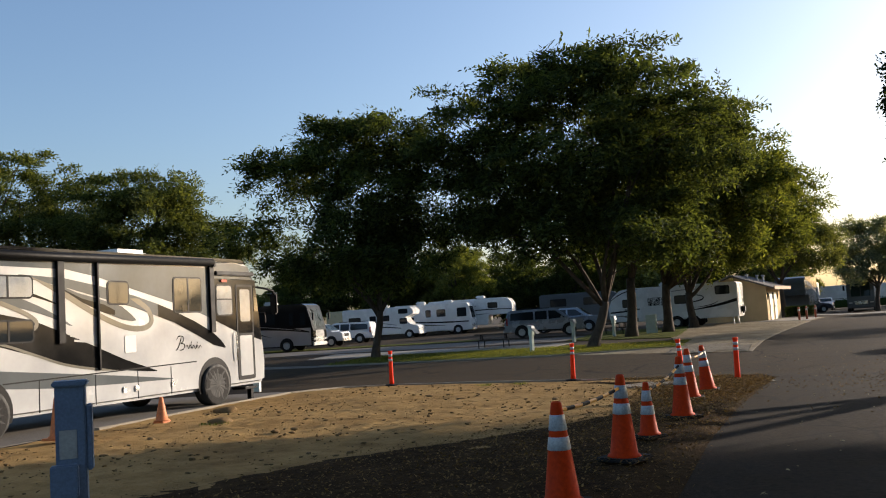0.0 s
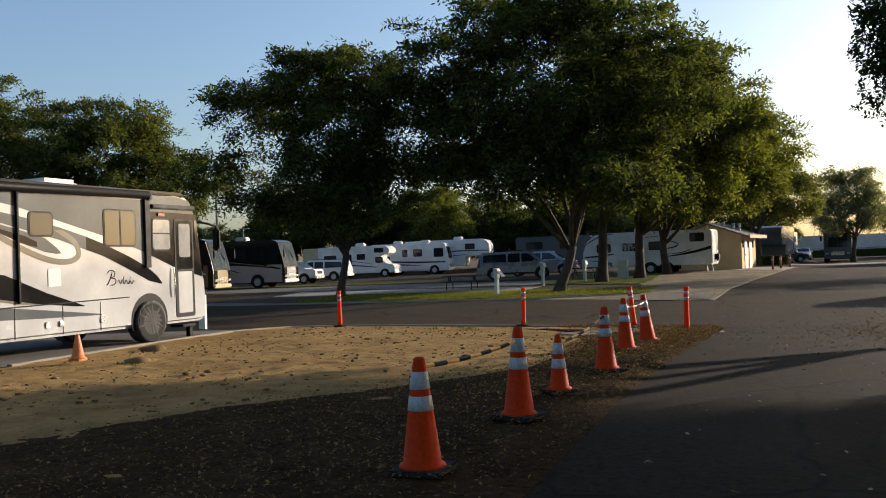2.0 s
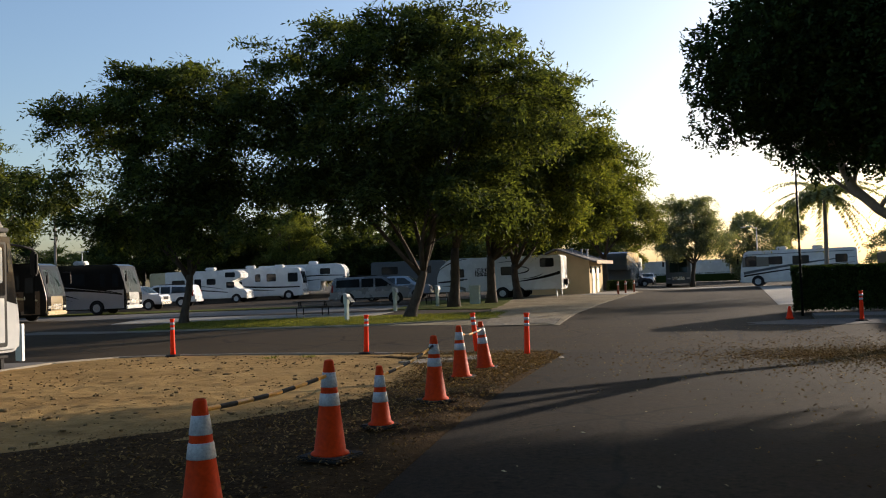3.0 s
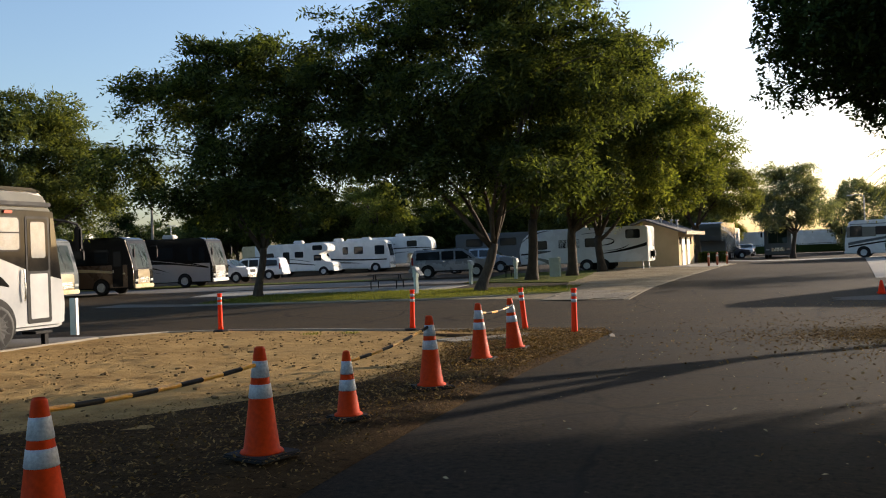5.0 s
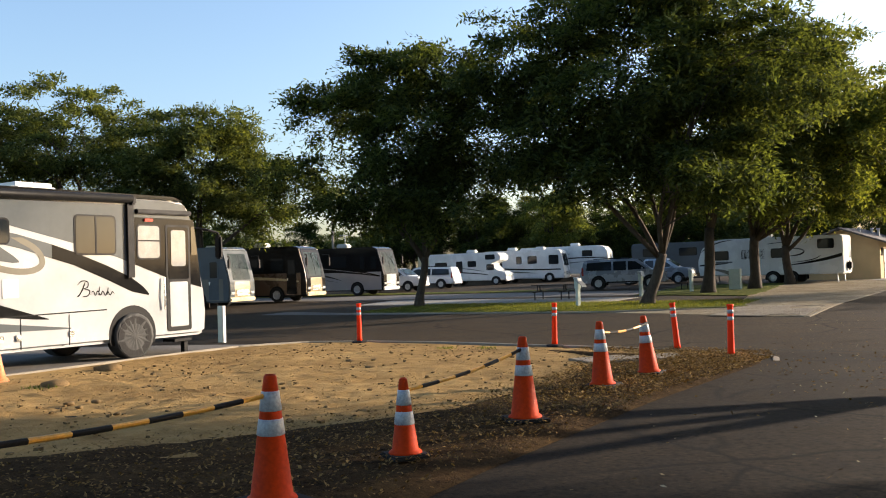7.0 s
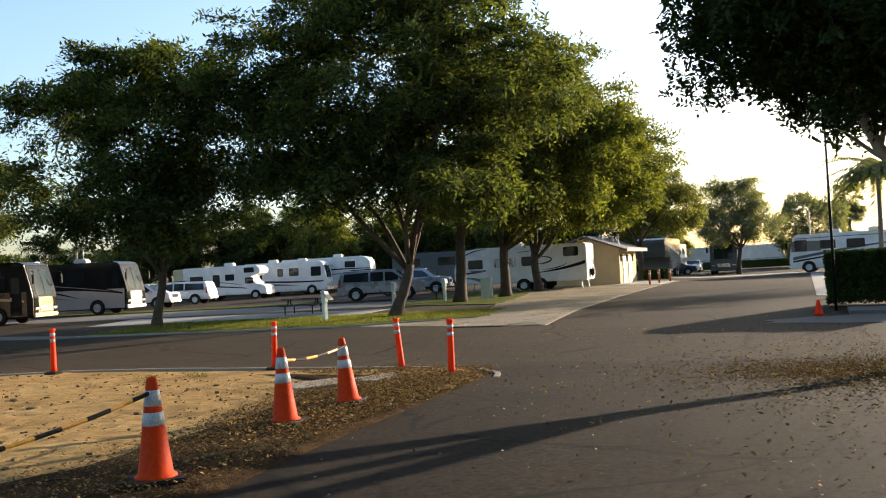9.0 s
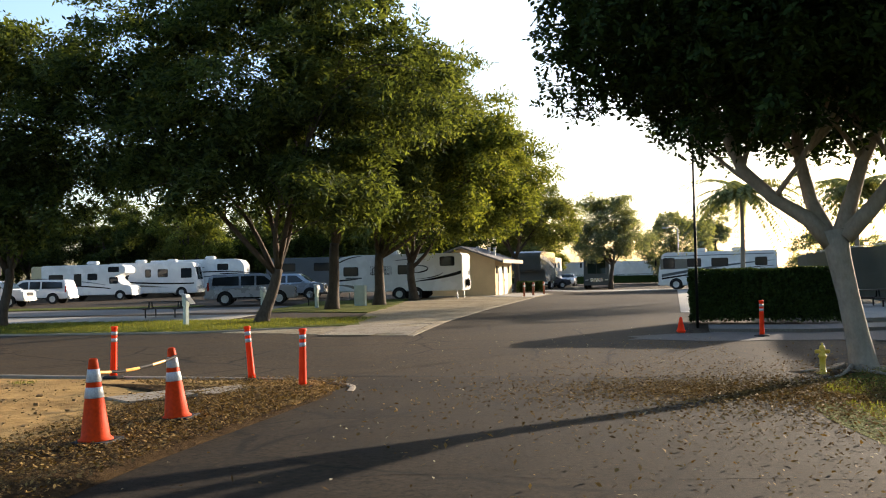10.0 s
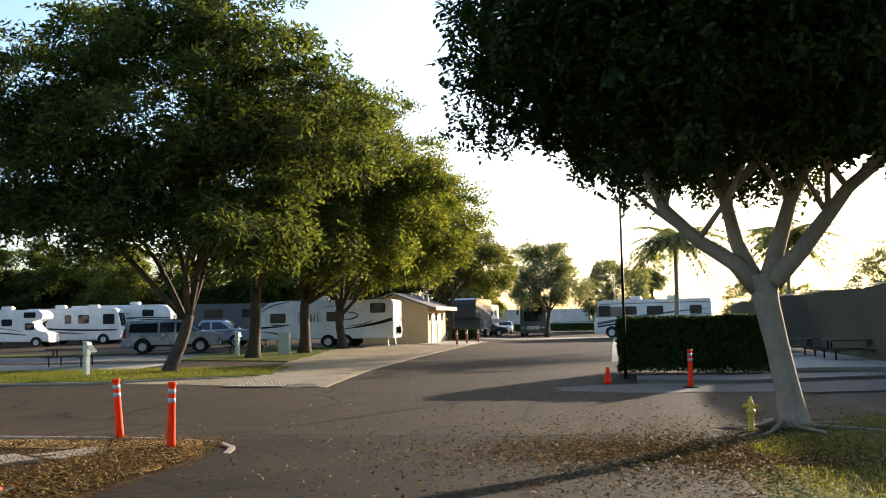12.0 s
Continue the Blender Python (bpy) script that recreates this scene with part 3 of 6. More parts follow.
def ribbon(name, pts, w, h, lift, material, label, category, n=60):
    """A kerb of width w and height h along a line."""
    p = resample(pts, n)
    d = np.gradient(p, axis=0)
    nrm = np.c_[-d[:, 1], d[:, 0]] / np.hypot(*d.T)[:, None]
    bm = B()
    rows = []
    for (x, y), (nx, ny) in zip(p, nrm):
        z = gz(x, y) + lift
        k = min(1, 0.1 + (len(p) - len(rows)) / 14)
        prof = [(-w / 2, -0.1), (-w / 2, h * 0.8), (-w / 2 + 0.02, h), (w / 2 - 0.02, h), (w / 2, h * 0.8), (w / 2, -0.1)]
        rows.append([bm.verts.new((x + nx * o, y + ny * o, z + (q * k if q > 0 else q) + 0.006 * noise.noise((x * 3, y * 3, o * 9)))) for o, q in prof])
    for r0, r1 in zip(rows, rows[1:]):
        for k in range(5):
            bm.faces.new((r0[k], r0[k + 1], r1[k + 1], r1[k]))
    bm.faces.new(rows[0])
    bm.faces.new(rows[-1][::-1])
    bmesh.ops.recalc_face_normals(bm, faces=bm.faces[:])
    return tagged(new(name, mesh_of(name, bm, material)), label, category, kind="structure")


ribbon("kerb", [(-13.0, 12), (-13.4, 17.2), (-13.55, 20.0), (-13.1, 21.9), (-11.8, 22.75), (-9.5, 23.0), (-6, 22.5), (-3, 22.15), (-1.9, 21.8), (-1.5, 21.2), (-1.4, 20.5)], 0.11, 0.07, 0.0, KERB, "pale concrete kerb round the dirt island", "kerb", 90)
ribbon("kerb", [(-21.6, 36.3), (-20, 36.1), (-10, 35.35), (-5.0, 37.3)], 0.12, 0.06, 0.0, KERB, "low concrete edging of the grass verge", "kerb")
ribbon("kerb", [(-2.3, 32.5), (-2.0, 39.8), (-1.2, 49), (0.57, 66)], 0.12, 0.02, 0.0, PAVER, "flush worn edging between gravel and road", "kerb")


# ---- trees ----
def crown_points(rng, blobs, n, shell=0.55, clump=0.0):
    """Points inside lumpy balls, thicker towards their outside; clump: gathers them in bunches of that size."""
    vol = np.array([b[3] * b[4] * b[5] for b in blobs]) ** 0.8
    m = max(1, n // 30) if clump else n
    which = rng.choice(len(blobs), m, p=vol / vol.sum())
    bl = np.array(blobs)[which]
    d = unit(rng.normal(size=(m, 3)))
    r = rng.uniform(shell ** 3, 1, m) ** (1 / 3)
    lump = 1 + 0.2 * np.sin(5 * d[:, 0] + bl[:, 0]) * np.cos(4 * d[:, 2] + bl[:, 1]) + rng.normal(0, 0.06, m)
    c = bl[:, :3] + d * bl[:, 3:6] * (r * lump)[:, None]
    if not clump:
        return c, d
    k = rng.integers(0, m, n)
    size = clump * rng.uniform(0.6, 1.4, m)[k]
    return c[k] + rng.normal(0, 1, (n, 3)) * size[:, None] * np.array([1, 1, 0.42]), unit(d[k] + rng.normal(0, 0.3, (n, 3)))


def sprays(rng, centres, out, per, size, leaf, droop):
    """Feathery sprays: leaves along short twigs."""
    n = len(centres)
    axis = unit(out + rng.normal(0, 0.33, (n, 3)) + np.array([0, 0, -droop]))
    up = unit(rng.normal(size=(n, 3)) * 0.5 + np.array([0, 0, 1.0]))
    side = unit(np.cross(axis, up))
    c, a, nm = [], [], []
    for k in range(per):
        t = (k + 0.5) / per
        s = (1 if k % 2 else -1)
        base = centres + axis * (size * (t - 0.5))[:, None] + np.array([0, 0, -1.0]) * (droop * 0.5 * size * t * t)[:, None]
        al = unit(axis * 0.55 + side * s * 0.85 + rng.normal(0, 0.22, (n, 3)))
        c.append(base + al * leaf * 0.5)
        a.append(al)
        nm.append(unit(up + rng.normal(0, 0.35, (n, 3))))
    return np.concatenate(c), np.concatenate(nm), np.concatenate(a)


def branch(bm, rng, p0, p1, r0, r1, bend=0.12, n=6, sides=7):
    p0, p1 = np.array(p0, float), np.array(p1, float)
    L = np.linalg.norm(p1 - p0)
    off = rng.normal(0, bend * L, 3)
    pts = [p0 + (p1 - p0) * t + off * math.sin(math.pi * t) * (1 - t * 0.4) + np.array([0, 0, 0.08 * L * math.sin(math.pi * t)]) for t in np.linspace(0, 1, n)]
    tube(bm, pts, list(np.linspace(r0, r1, n)), sides)
    return pts


def tree(x, y, lean, fork, r, blobs, sprig, leaf_mat, bark, label, seed, per=8, size=(0.55, 1.0), leaf=0.25, wide=0.36, droop=0.5, shell=0.45, limbs=5, twigs=26, category="tree", name="tree", flare=1.5, group="", clump=0.42, dense=1.6):
    """A trunk that forks into limbs and twigs, and a crown of sprays. Blobs are balls (x, y, z, rx, ry, rz) from the foot."""
    rng = np.random.default_rng(seed)
    blobs = [(b[0], b[1], b[2], b[3] * 1.06, b[4] * 1.06, b[5] * 1.06) for b in blobs]
    sprig = int(sprig * dense)
    t = thing(name, label, category, x, y, group=group)
    bm = B()
    foot = np.zeros(3)
    top = np.array([lean[0], lean[1], fork])
    pts = [foot + (top - foot) * s + np.array([0.12 * math.sin(3 * s + seed), 0.1 * math.cos(2 * s + seed), 0]) * s * (1 - s) * 2 for s in np.linspace(0, 1, 8)]
    pts[0] = pts[0] - np.array([0, 0, 0.15])
    rad = [r * (flare if i == 0 else 1 + (flare - 1) * 0.35 * (i == 1)) * (1 - 0.22 * i / 7) for i in range(8)]
    tube(bm, pts, rad, 12)
    main = []
    order = sorted(blobs, key=lambda b: -b[3] * b[4] * b[5])
    for k in range(limbs):
        b = order[k % len(order)]
        d = unit(rng.normal(size=(1, 3)))[0]
        goal = np.array(b[:3]) + d * np.array(b[3:6]) * 0.45
        goal[2] = max(goal[2], fork + 1.0)
        start = pts[-1] + (pts[-2] - pts[-1]) * rng.uniform(0, 1.2)
        main.append((branch(bm, rng, start, goal, r * 0.5, r * 0.12, 0.10, 8), b))
    for k in range(twigs):
        path, b = main[k % len(main)]
        s = path[rng.integers(2, 7)]
        goal = crown_points(rng, [b], 1, 0.7)[0][0]
        branch(bm, rng, s, goal, r * 0.14, r * 0.04, 0.12, 5, 5)
    trunk = part("trunk", bm, bark, t, smooth=True)
    c, d = crown_points(rng, blobs, sprig, shell, clump)
    sz = rng.uniform(*size, len(c))
    cc, nn, aa = sprays(rng, c, d, per, sz, leaf, droop)
    m = len(cc)
    crown = flat_leaves("crown", cc, nn, aa, rng.uniform(0.7, 1.3, m) * leaf, rng.uniform(0.7, 1.2, m) * leaf * wide, leaf_mat, t)
    return t


FEATHER = "shade tree with feathery green leaves"
tree(-20.8, 40.8, (0.3, 0.2), 2.4, 0.21, [(0.2, 0, 8.2, 3.8, 3.8, 3.0), (-4.9, 0.5, 10.0, 2.2, 2.2, 1.5), (-6.0, -0.5, 6.9, 2.7, 2.2, 1.1), (3.2, 0, 7.6, 2.8, 3, 2.6), (-3.2, 0.5, 5.2, 2.8, 2.6, 1.1), (1.5, -1, 4.9, 3.0, 2.6, 1.3), (-1.6, 0, 11.1, 2.4, 2.4, 1.4), (1.6, 0, 11.0, 2.0, 2.2, 1.4)],
     3600, LEAF, BARK, FEATHER + ", standing on the grass verge", 11, limbs=6, leaf=0.29, size=(0.6, 1.2), dense=2.3)
tree(-9.4, 39.9, (0.7, 0.1), 2.1, 0.24, [(0.2, 0, 9.4, 4.6, 4.4, 3.4), (-5.2, 0, 11.0, 2.3, 2.6, 1.9), (-4.6, 0, 7.6, 2.7, 2.8, 1.6), (4.4, 0.5, 9.4, 3.0, 3.2, 2.9), (-3.4, 0.5, 12.7, 2.1, 2.2, 1.4), (1.0, 0, 12.6, 3.0, 2.8, 1.3), (-1.6, -1, 5.6, 3.6, 3.0, 1.2), (2.6, -1, 5.4, 3.2, 3.0, 1.3)],
     5200, LEAF, BARK, FEATHER + ", leaning over the grass verge", 12, limbs=6, twigs=40, leaf=0.29, size=(0.6, 1.2), dense=2.3)
tree(-9.4, 51.1, (0.2, 0.0), 3.4, 0.3, [(0.5, 0, 9.5, 4.6, 4.6, 3.6), (4.0, 0, 10.5, 3.0, 3, 2.8), (1, -1, 6.2, 4.4, 3.4, 1.8)],
     3600, LEAFGREEN, BARK, FEATHER + ", straight trunk in a row", 13, limbs=5, leaf=0.3, size=(0.7, 1.3), dense=1.9, group="row of shade trees")
tree(-7.9, 55.9, (0.1, 0.0), 3.0, 0.3, [(1.4, 0, 10.4, 4.4, 4.4, 3.6), (4.4, 0, 10.6, 2.9, 3, 2.6), (6.3, 0, 8.3, 2.4, 2.6, 1.7), (1.5, -1, 5.8, 4.4, 3.2, 1.5), (5.0, -0.5, 6.4, 2.2, 2.4, 1.2)],
     3600, LEAFY, BARK, "shade tree with sunlit yellow-green feathery leaves, in a row", 14, limbs=6, leaf=0.3, size=(0.7, 1.3), dense=1.9, group="row of shade trees")
tree(-6.9, 62.3, (-0.2, 0.0), 2.4, 0.28, [(1.5, 0, 8.8, 4.6, 4.4, 3.4), (5.0, 1, 8.0, 3.6, 3.4, 3.0), (2, -1, 5.6, 4.4, 3.4, 1.7)],
     3600, LEAFY, BARK, "shade tree with sunlit yellow-green leaves and a forked trunk", 15, limbs=5, leaf=0.3, size=(0.7, 1.3), dense=1.9, group="row of shade trees")
tree(-1.2, 80.5, (0, 0), 3.0, 0.25, [(1.0, 0, 6.8, 3.4, 3.2, 2.4), (3.2, 1, 5.6, 2.6, 2.6, 1.9), (-2.4, 0, 7.0, 3.0, 3, 2.2), (0.6, -0.5, 8.2, 2.0, 2, 1.1)],
     3000, LEAFMID, BARK, "dull green tree behind the restroom block", 20, leaf=0.26, size=(0.5, 0.9))
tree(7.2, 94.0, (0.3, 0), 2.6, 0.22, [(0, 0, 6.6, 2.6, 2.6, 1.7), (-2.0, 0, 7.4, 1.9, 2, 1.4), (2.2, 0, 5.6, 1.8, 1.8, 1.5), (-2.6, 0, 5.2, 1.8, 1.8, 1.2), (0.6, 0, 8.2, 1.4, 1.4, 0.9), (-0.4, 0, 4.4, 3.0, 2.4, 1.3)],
     2600, LEAFFAR, BARK, "tree with gaps beside the far road, haze in its leaf colour", 16, leaf=0.26, size=(0.5, 0.9), limbs=6)
tree(-47, 42.4, (0, 0), 3.5, 0.32, [(0, 0, 10.5, 5.2, 5, 4.2), (-5, -3, 9.5, 5, 5, 4), (3.6, 3.4, 8.4, 3.4, 3.4, 3)],
     3400, LEAFGREEN, BARK, "broad green tree behind the parked motorhomes", 18, dense=2.5, leaf=0.3, size=(0.6, 1.1))
tree(-37.8, 44.0, (0, 0), 3.2, 0.28, [(0, 0, 8.6, 4.2, 4, 3.3), (2.6, 2.4, 7.0, 2.8, 2.8, 2.4), (-2.4, -2, 7.2, 3.2, 3, 2.6), (0.6, 0.6, 10.6, 2.4, 2.4, 1.4)],
     3200, LEAFGREEN, BARK, "green tree with feathery top behind the motorhomes", 19, dense=2.5, leaf=0.27)


def backdrop_trees():
    rng = np.random.default_rng(5)
    spots = [(-72, 84, 11), (-64, 96, 6.5), (-55, 98, 12.5), (-47, 102, 11.5), (-40, 106, 12), (-33, 109, 9.5), (-26, 112, 10), (-18, 114, 10), (-10, 118, 10.5), (-58, 76, 5), (-2, 120, 9), (-60, 104, 11), (-51, 110, 11), (-44, 114, 10), (-36, 116, 11), (-29, 120, 10), (-22, 122, 10), (-14, 124, 9)]
    for k, (x, y, h) in enumerate(spots):
        mat = (LEAF, LEAFMID, LEAF)[k % 3]
        tree(x, y, (0, 0), 2.6, 0.24, [(0, 0, h * 0.62, 4.6, 4.4, h * 0.34), (rng.uniform(-3, 3), 0, h * 0.42, 4.4, 4, h * 0.26)],
             1900, mat, BARK, "dark green tree in the belt behind the campsite", 40 + k, leaf=0.42, size=(0.8, 1.3), limbs=4, twigs=12, group="tree belt behind the campsite")


backdrop_trees()
tree(-37.0, 98.5, (0, 0), 3, 0.25, [(0, 0, 7.4, 3.4, 3, 2.6), (2.2, 0, 5.8, 2.4, 2.4, 1.8), (-0.6, 0, 9.4, 1.8, 1.8, 1.2)], 1700, LEAFY, BARK, "yellow-green tree catching the sun behind the motorhomes", 65, leaf=0.3, limbs=4, twigs=10)
tree(-65.5, 90.5, (0, 0), 2, 0.25, [(0, 0, 4.4, 2.4, 2.4, 2.6), (0, 0, 6.6, 1.2, 1.2, 1.8)], 900, LEAFDARK, BARK, "small dark conifer behind the motorhomes", 60, leaf=0.3, limbs=3, twigs=6)
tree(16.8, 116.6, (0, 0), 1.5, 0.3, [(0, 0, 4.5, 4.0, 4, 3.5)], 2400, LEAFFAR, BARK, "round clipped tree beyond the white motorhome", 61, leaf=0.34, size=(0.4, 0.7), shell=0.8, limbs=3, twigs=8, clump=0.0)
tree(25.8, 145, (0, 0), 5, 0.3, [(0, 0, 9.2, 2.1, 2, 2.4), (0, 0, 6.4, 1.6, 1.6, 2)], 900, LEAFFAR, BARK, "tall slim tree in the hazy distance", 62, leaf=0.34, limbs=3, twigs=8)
tree(33, 103, (0, 0), 1.2, 0.2, [(0, 0, 2.8, 3.4, 3, 2.4), (-4.2, 1, 2.6, 2.6, 2.4, 2.4)], 1300, LEAFFAR, BARK, "bush paled for haze beyond the dark fence", 63, leaf=0.34, limbs=3, twigs=8)
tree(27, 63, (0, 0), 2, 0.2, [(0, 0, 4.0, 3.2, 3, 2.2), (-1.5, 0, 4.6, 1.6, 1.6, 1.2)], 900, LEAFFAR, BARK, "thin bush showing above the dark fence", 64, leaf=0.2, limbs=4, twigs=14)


def fig_tree(x, y, turn, label, seed):
    """The big dark tree: four pale limbs from a short trunk and a dense low dome of leaves."""
    rng = np.random.default_rng(seed)
    t = thing("tree", label, "tree", x, y, turn, group="fig trees")
    bm = B()
    tube(bm, [(0.2, 0.02, -0.2), (0.13, 0, 0.1), (0.05, 0, 0.6), (-0.08, 0, 1.3), (-0.22, 0, 2.0), (-0.3, 0, 2.55)], [0.36, 0.25, 0.205, 0.19, 0.205, 0.235], 16)
    limbs = [([(-0.35, 0, 2.3), (-0.7, 0.1, 2.75), (-1.3, 0.1, 3.15), (-1.85, 0.1, 3.7), (-2.2, 0.2, 4.6), (-2.6, 0.4, 6.0)], [0.2, 0.17, 0.14, 0.13, 0.11, 0.06]),
             ([(-0.35, 0.1, 2.4), (-0.6, 0.3, 3.1), (-0.72, 0.5, 3.9), (-0.75, 0.7, 5.0), (-0.6, 1.0, 6.6)], [0.19, 0.15, 0.13, 0.11, 0.06]),
             ([(-0.2, 0, 2.4), (0.05, 0.1, 3.1), (0.3, 0.2, 3.8), (0.65, 0.2, 4.5), (1.3, 0.1, 6.0)], [0.2, 0.16, 0.14, 0.12, 0.06]),
             ([(-0.15, -0.1, 2.4), (0.3, -0.2, 2.9), (0.75, -0.3, 3.5), (1.1, -0.3, 3.95), (1.9, -0.4, 4.6), (3.0, -0.6, 5.6)], [0.2, 0.17, 0.15, 0.13, 0.1, 0.06])]
    for p, r in limbs:
        tube(bm, p, [q * 0.84 for q in r], 10)
        for k in range(9):
            s = Vector(p[rng.integers(2, len(p))])
            a = rng.uniform(0, math.tau)
            g = s + Vector((math.cos(a) * 1.8, math.sin(a) * 1.8, rng.uniform(1.4, 3.0)))
            branch(bm, rng, tuple(s), tuple(g), 0.06, 0.015, 0.1, 5, 5)
    for a, l in ((0.2, 1.5), (1.1, 1.0), (2.4, 0.9), (3.3, 1.3), (4.1, 1.6), (4.9, 1.4), (5.7, 1.8)):
        c, s = math.cos(a), math.sin(a)
        tube(bm, [(c * 0.2, s * 0.2, 0.1), (c * 0.45, s * 0.45, 0.045), (c * l * 0.7 + 0.1, s * l * 0.7, 0.025), (c * l, s * l + 0.15, -0.02)], [0.05, 0.034, 0.022, 0.01], 7)
    part("trunk", bm, BARKPALE, t, "smooth pale grey trunk with spreading limbs", True)
    blobs = [(0.2, 0.2, 7.4, 5.5, 5.6, 3.6), (-2.7, 0, 6.5, 3.0, 3.3, 2.3), (3.4, 0, 6.4, 3.0, 3.4, 2.4), (0, -3, 6.5, 3.4, 3, 2.4), (0, 3, 6.4, 3.4, 3, 2.4), (0.4, 0, 9.4, 3.8, 3.8, 2.2)]
    c, d = crown_points(rng, blobs, 36000, 0.3)
    rr = np.hypot(c[:, 0] + 0.2, c[:, 1])
    low = 3.85 + 0.6 * (rr / 4.7) ** 6 + 0.25 * np.sin(c[:, 0] * 1.7) * np.cos(c[:, 1] * 1.3) + rng.normal(0, 0.12, len(c))
    c = c[c[:, 2] > low]
    cell, back, count = np.unique(np.floor(c / 0.8), axis=0, return_inverse=True, return_counts=True)
    c = c[count[back.ravel()] > 12]
    d = unit(rng.normal(size=c.shape) + np.array([0, 0, -0.4]))
    cc, nn, aa = sprays(rng, c, d, 8, rng.uniform(0.2, 0.42, len(c)), 0.12, 0.4)
    m = len(cc)
    flat_leaves("crown", cc, nn, aa, rng.uniform(0.8, 1.3, m) * 0.135, rng.uniform(0.8, 1.2, m) * 0.075, LEAFDARK, t)
    return t


fig_tree(7.3, 23.1, 0, "large fig tree with smooth pale trunk and dark crown", 3)
second_fig = fig_tree(16.2, 23.0, 140, "second fig tree shading the road, with dark crown", 7)
# two unseen figs, added overhead to cut sky light on the near road
for x, y, turn in ((6.2, 5.0, 60), (3.9, -5.0, 200)):
    made = copy_thing(second_fig, pose(x, y, gz(x, y), 0, 0, turn))
    tagged(made, "unseen fig tree added beside the camera path to block sky light")


def palm(x, y, h, label, seed, n=46, r=0.13, reach=4.0):
    rng = np.random.default_rng(seed)
    t = thing("palm_tree", label, "palm tree", x, y)
    bm = B()
    tube(bm, [(0.1 * math.sin(s * 2), 0, s * h) for s in np.linspace(-0.02, 1, 12)], [r * (1.25 - 0.4 * s) * (1 + 0.06 * (k % 2)) for k, s in enumerate(np.linspace(0, 1, 12))], 10)
    part("trunk", bm, BARKPALE, t, smooth=True)
    cs, ns, al, ln = [], [], [], []
    for k in range(n):
        a, e = rng.uniform(0, math.tau), rng.uniform(-0.25, 1.1)
        out = np.array([math.cos(a), math.sin(a), 0])
        for s in np.linspace(0.12, 1, 26):
            p = np.array([0.1 * math.sin(2), 0, h]) + out * reach * s * math.cos(e * (1 - s)) + np.array([0, 0, reach * (math.sin(e) * s - 0.75 * s * s)])
            for q in (-1, 1):
                sd = np.cross(out, (0, 0, 1)) * q
                v = unit((sd * 0.8 + out * 0.5 + np.array([0, 0, -0.55]) + rng.normal(0, 0.1, 3))[None])[0]
                cs.append(p + v * 0.3)
                al.append(v)
                ns.append(unit((np.array([0, 0, 1.0]) + out * 0.3)[None])[0])
                ln.append(0.8 * (1.1 - 0.6 * s))
    ln = np.array(ln)
    flat_leaves("crown", np.array(cs), np.array(ns), np.array(al), ln, ln * 0.2 + 0.02, FROND, t)


palm(14.0, 66.5, 6.6, "slim palm tree with drooping fronds behind the hedge", 4)
palm(20.6, 65.0, 6.4, "palm tree seen through the fig limbs", 5)
palm(-57, 84, 10.5, "palm tree behind the dark motorhomes", 6, reach=2.0)


# ---- hedge, fence ----
def hedge(x0, y0, x1, y1, depth, h, label, seed, n=16000):
    rng = np.random.default_rng(seed)
    cx, cy = (x0 + x1) / 2, (y0 + y1) / 2
    L = math.hypot(x1 - x0, y1 - y0)
    head = math.degrees(math.atan2(y0 - y1, x1 - x0))
    t = thing("hedge", label, "hedge", cx, cy, head)
    bm = B()
    box(bm, -L / 2 + 0.25, L / 2 - 0.25, 0.25, depth - 0.25, 0.18, h - 0.18, 0.1)
    part("core", bm, LEAFHEDGE, t, "dense dark inside of the hedge")
    u = rng.uniform(0, 1, n)
    a = rng.choice(5, n, p=[0.42, 0.18, 0.28, 0.06, 0.06])
    px, py, pz = rng.uniform(-L / 2, L / 2, n), rng.uniform(0, depth, n), rng.uniform(0.06, h, n)
    py = np.where(a == 0, 0, np.where(a == 1, depth, py))
    pz = np.where(a == 2, h, pz)
    px = np.where(a == 3, -L / 2, np.where(a == 4, L / 2, px))
    c = np.c_[px, py, pz]
    inside = unit(np.array([[0, depth / 2, h / 2]]) - c)
    lump = np.array([noise.noise((p[0] * 1.6, p[2] * 1.6, p[1] * 1.6 + seed)) for p in c])
    c = c + inside * (0.10 + rng.uniform(-0.05, 0.12, n) + 0.12 * lump)[:, None]
    al = unit(rng.normal(size=(n, 3)) - inside * 0.4)
    nm = unit(rng.normal(size=(n, 3)) - inside)
    flat_leaves("leaves", c, nm, al, rng.uniform(0.08, 0.16, n), rng.uniform(0.04, 0.08, n), LEAFHEDGE, t)


hedge(6.05, 35.0, 10.5, 34.0, 1.7, 1.72, "long clipped dark green hedge beside the road", 1, 26000)
hedge(-0.9, 75.6, 1.2, 76.0, 1.2, 0.95, "small clipped hedge beside the restroom", 2, 3500)


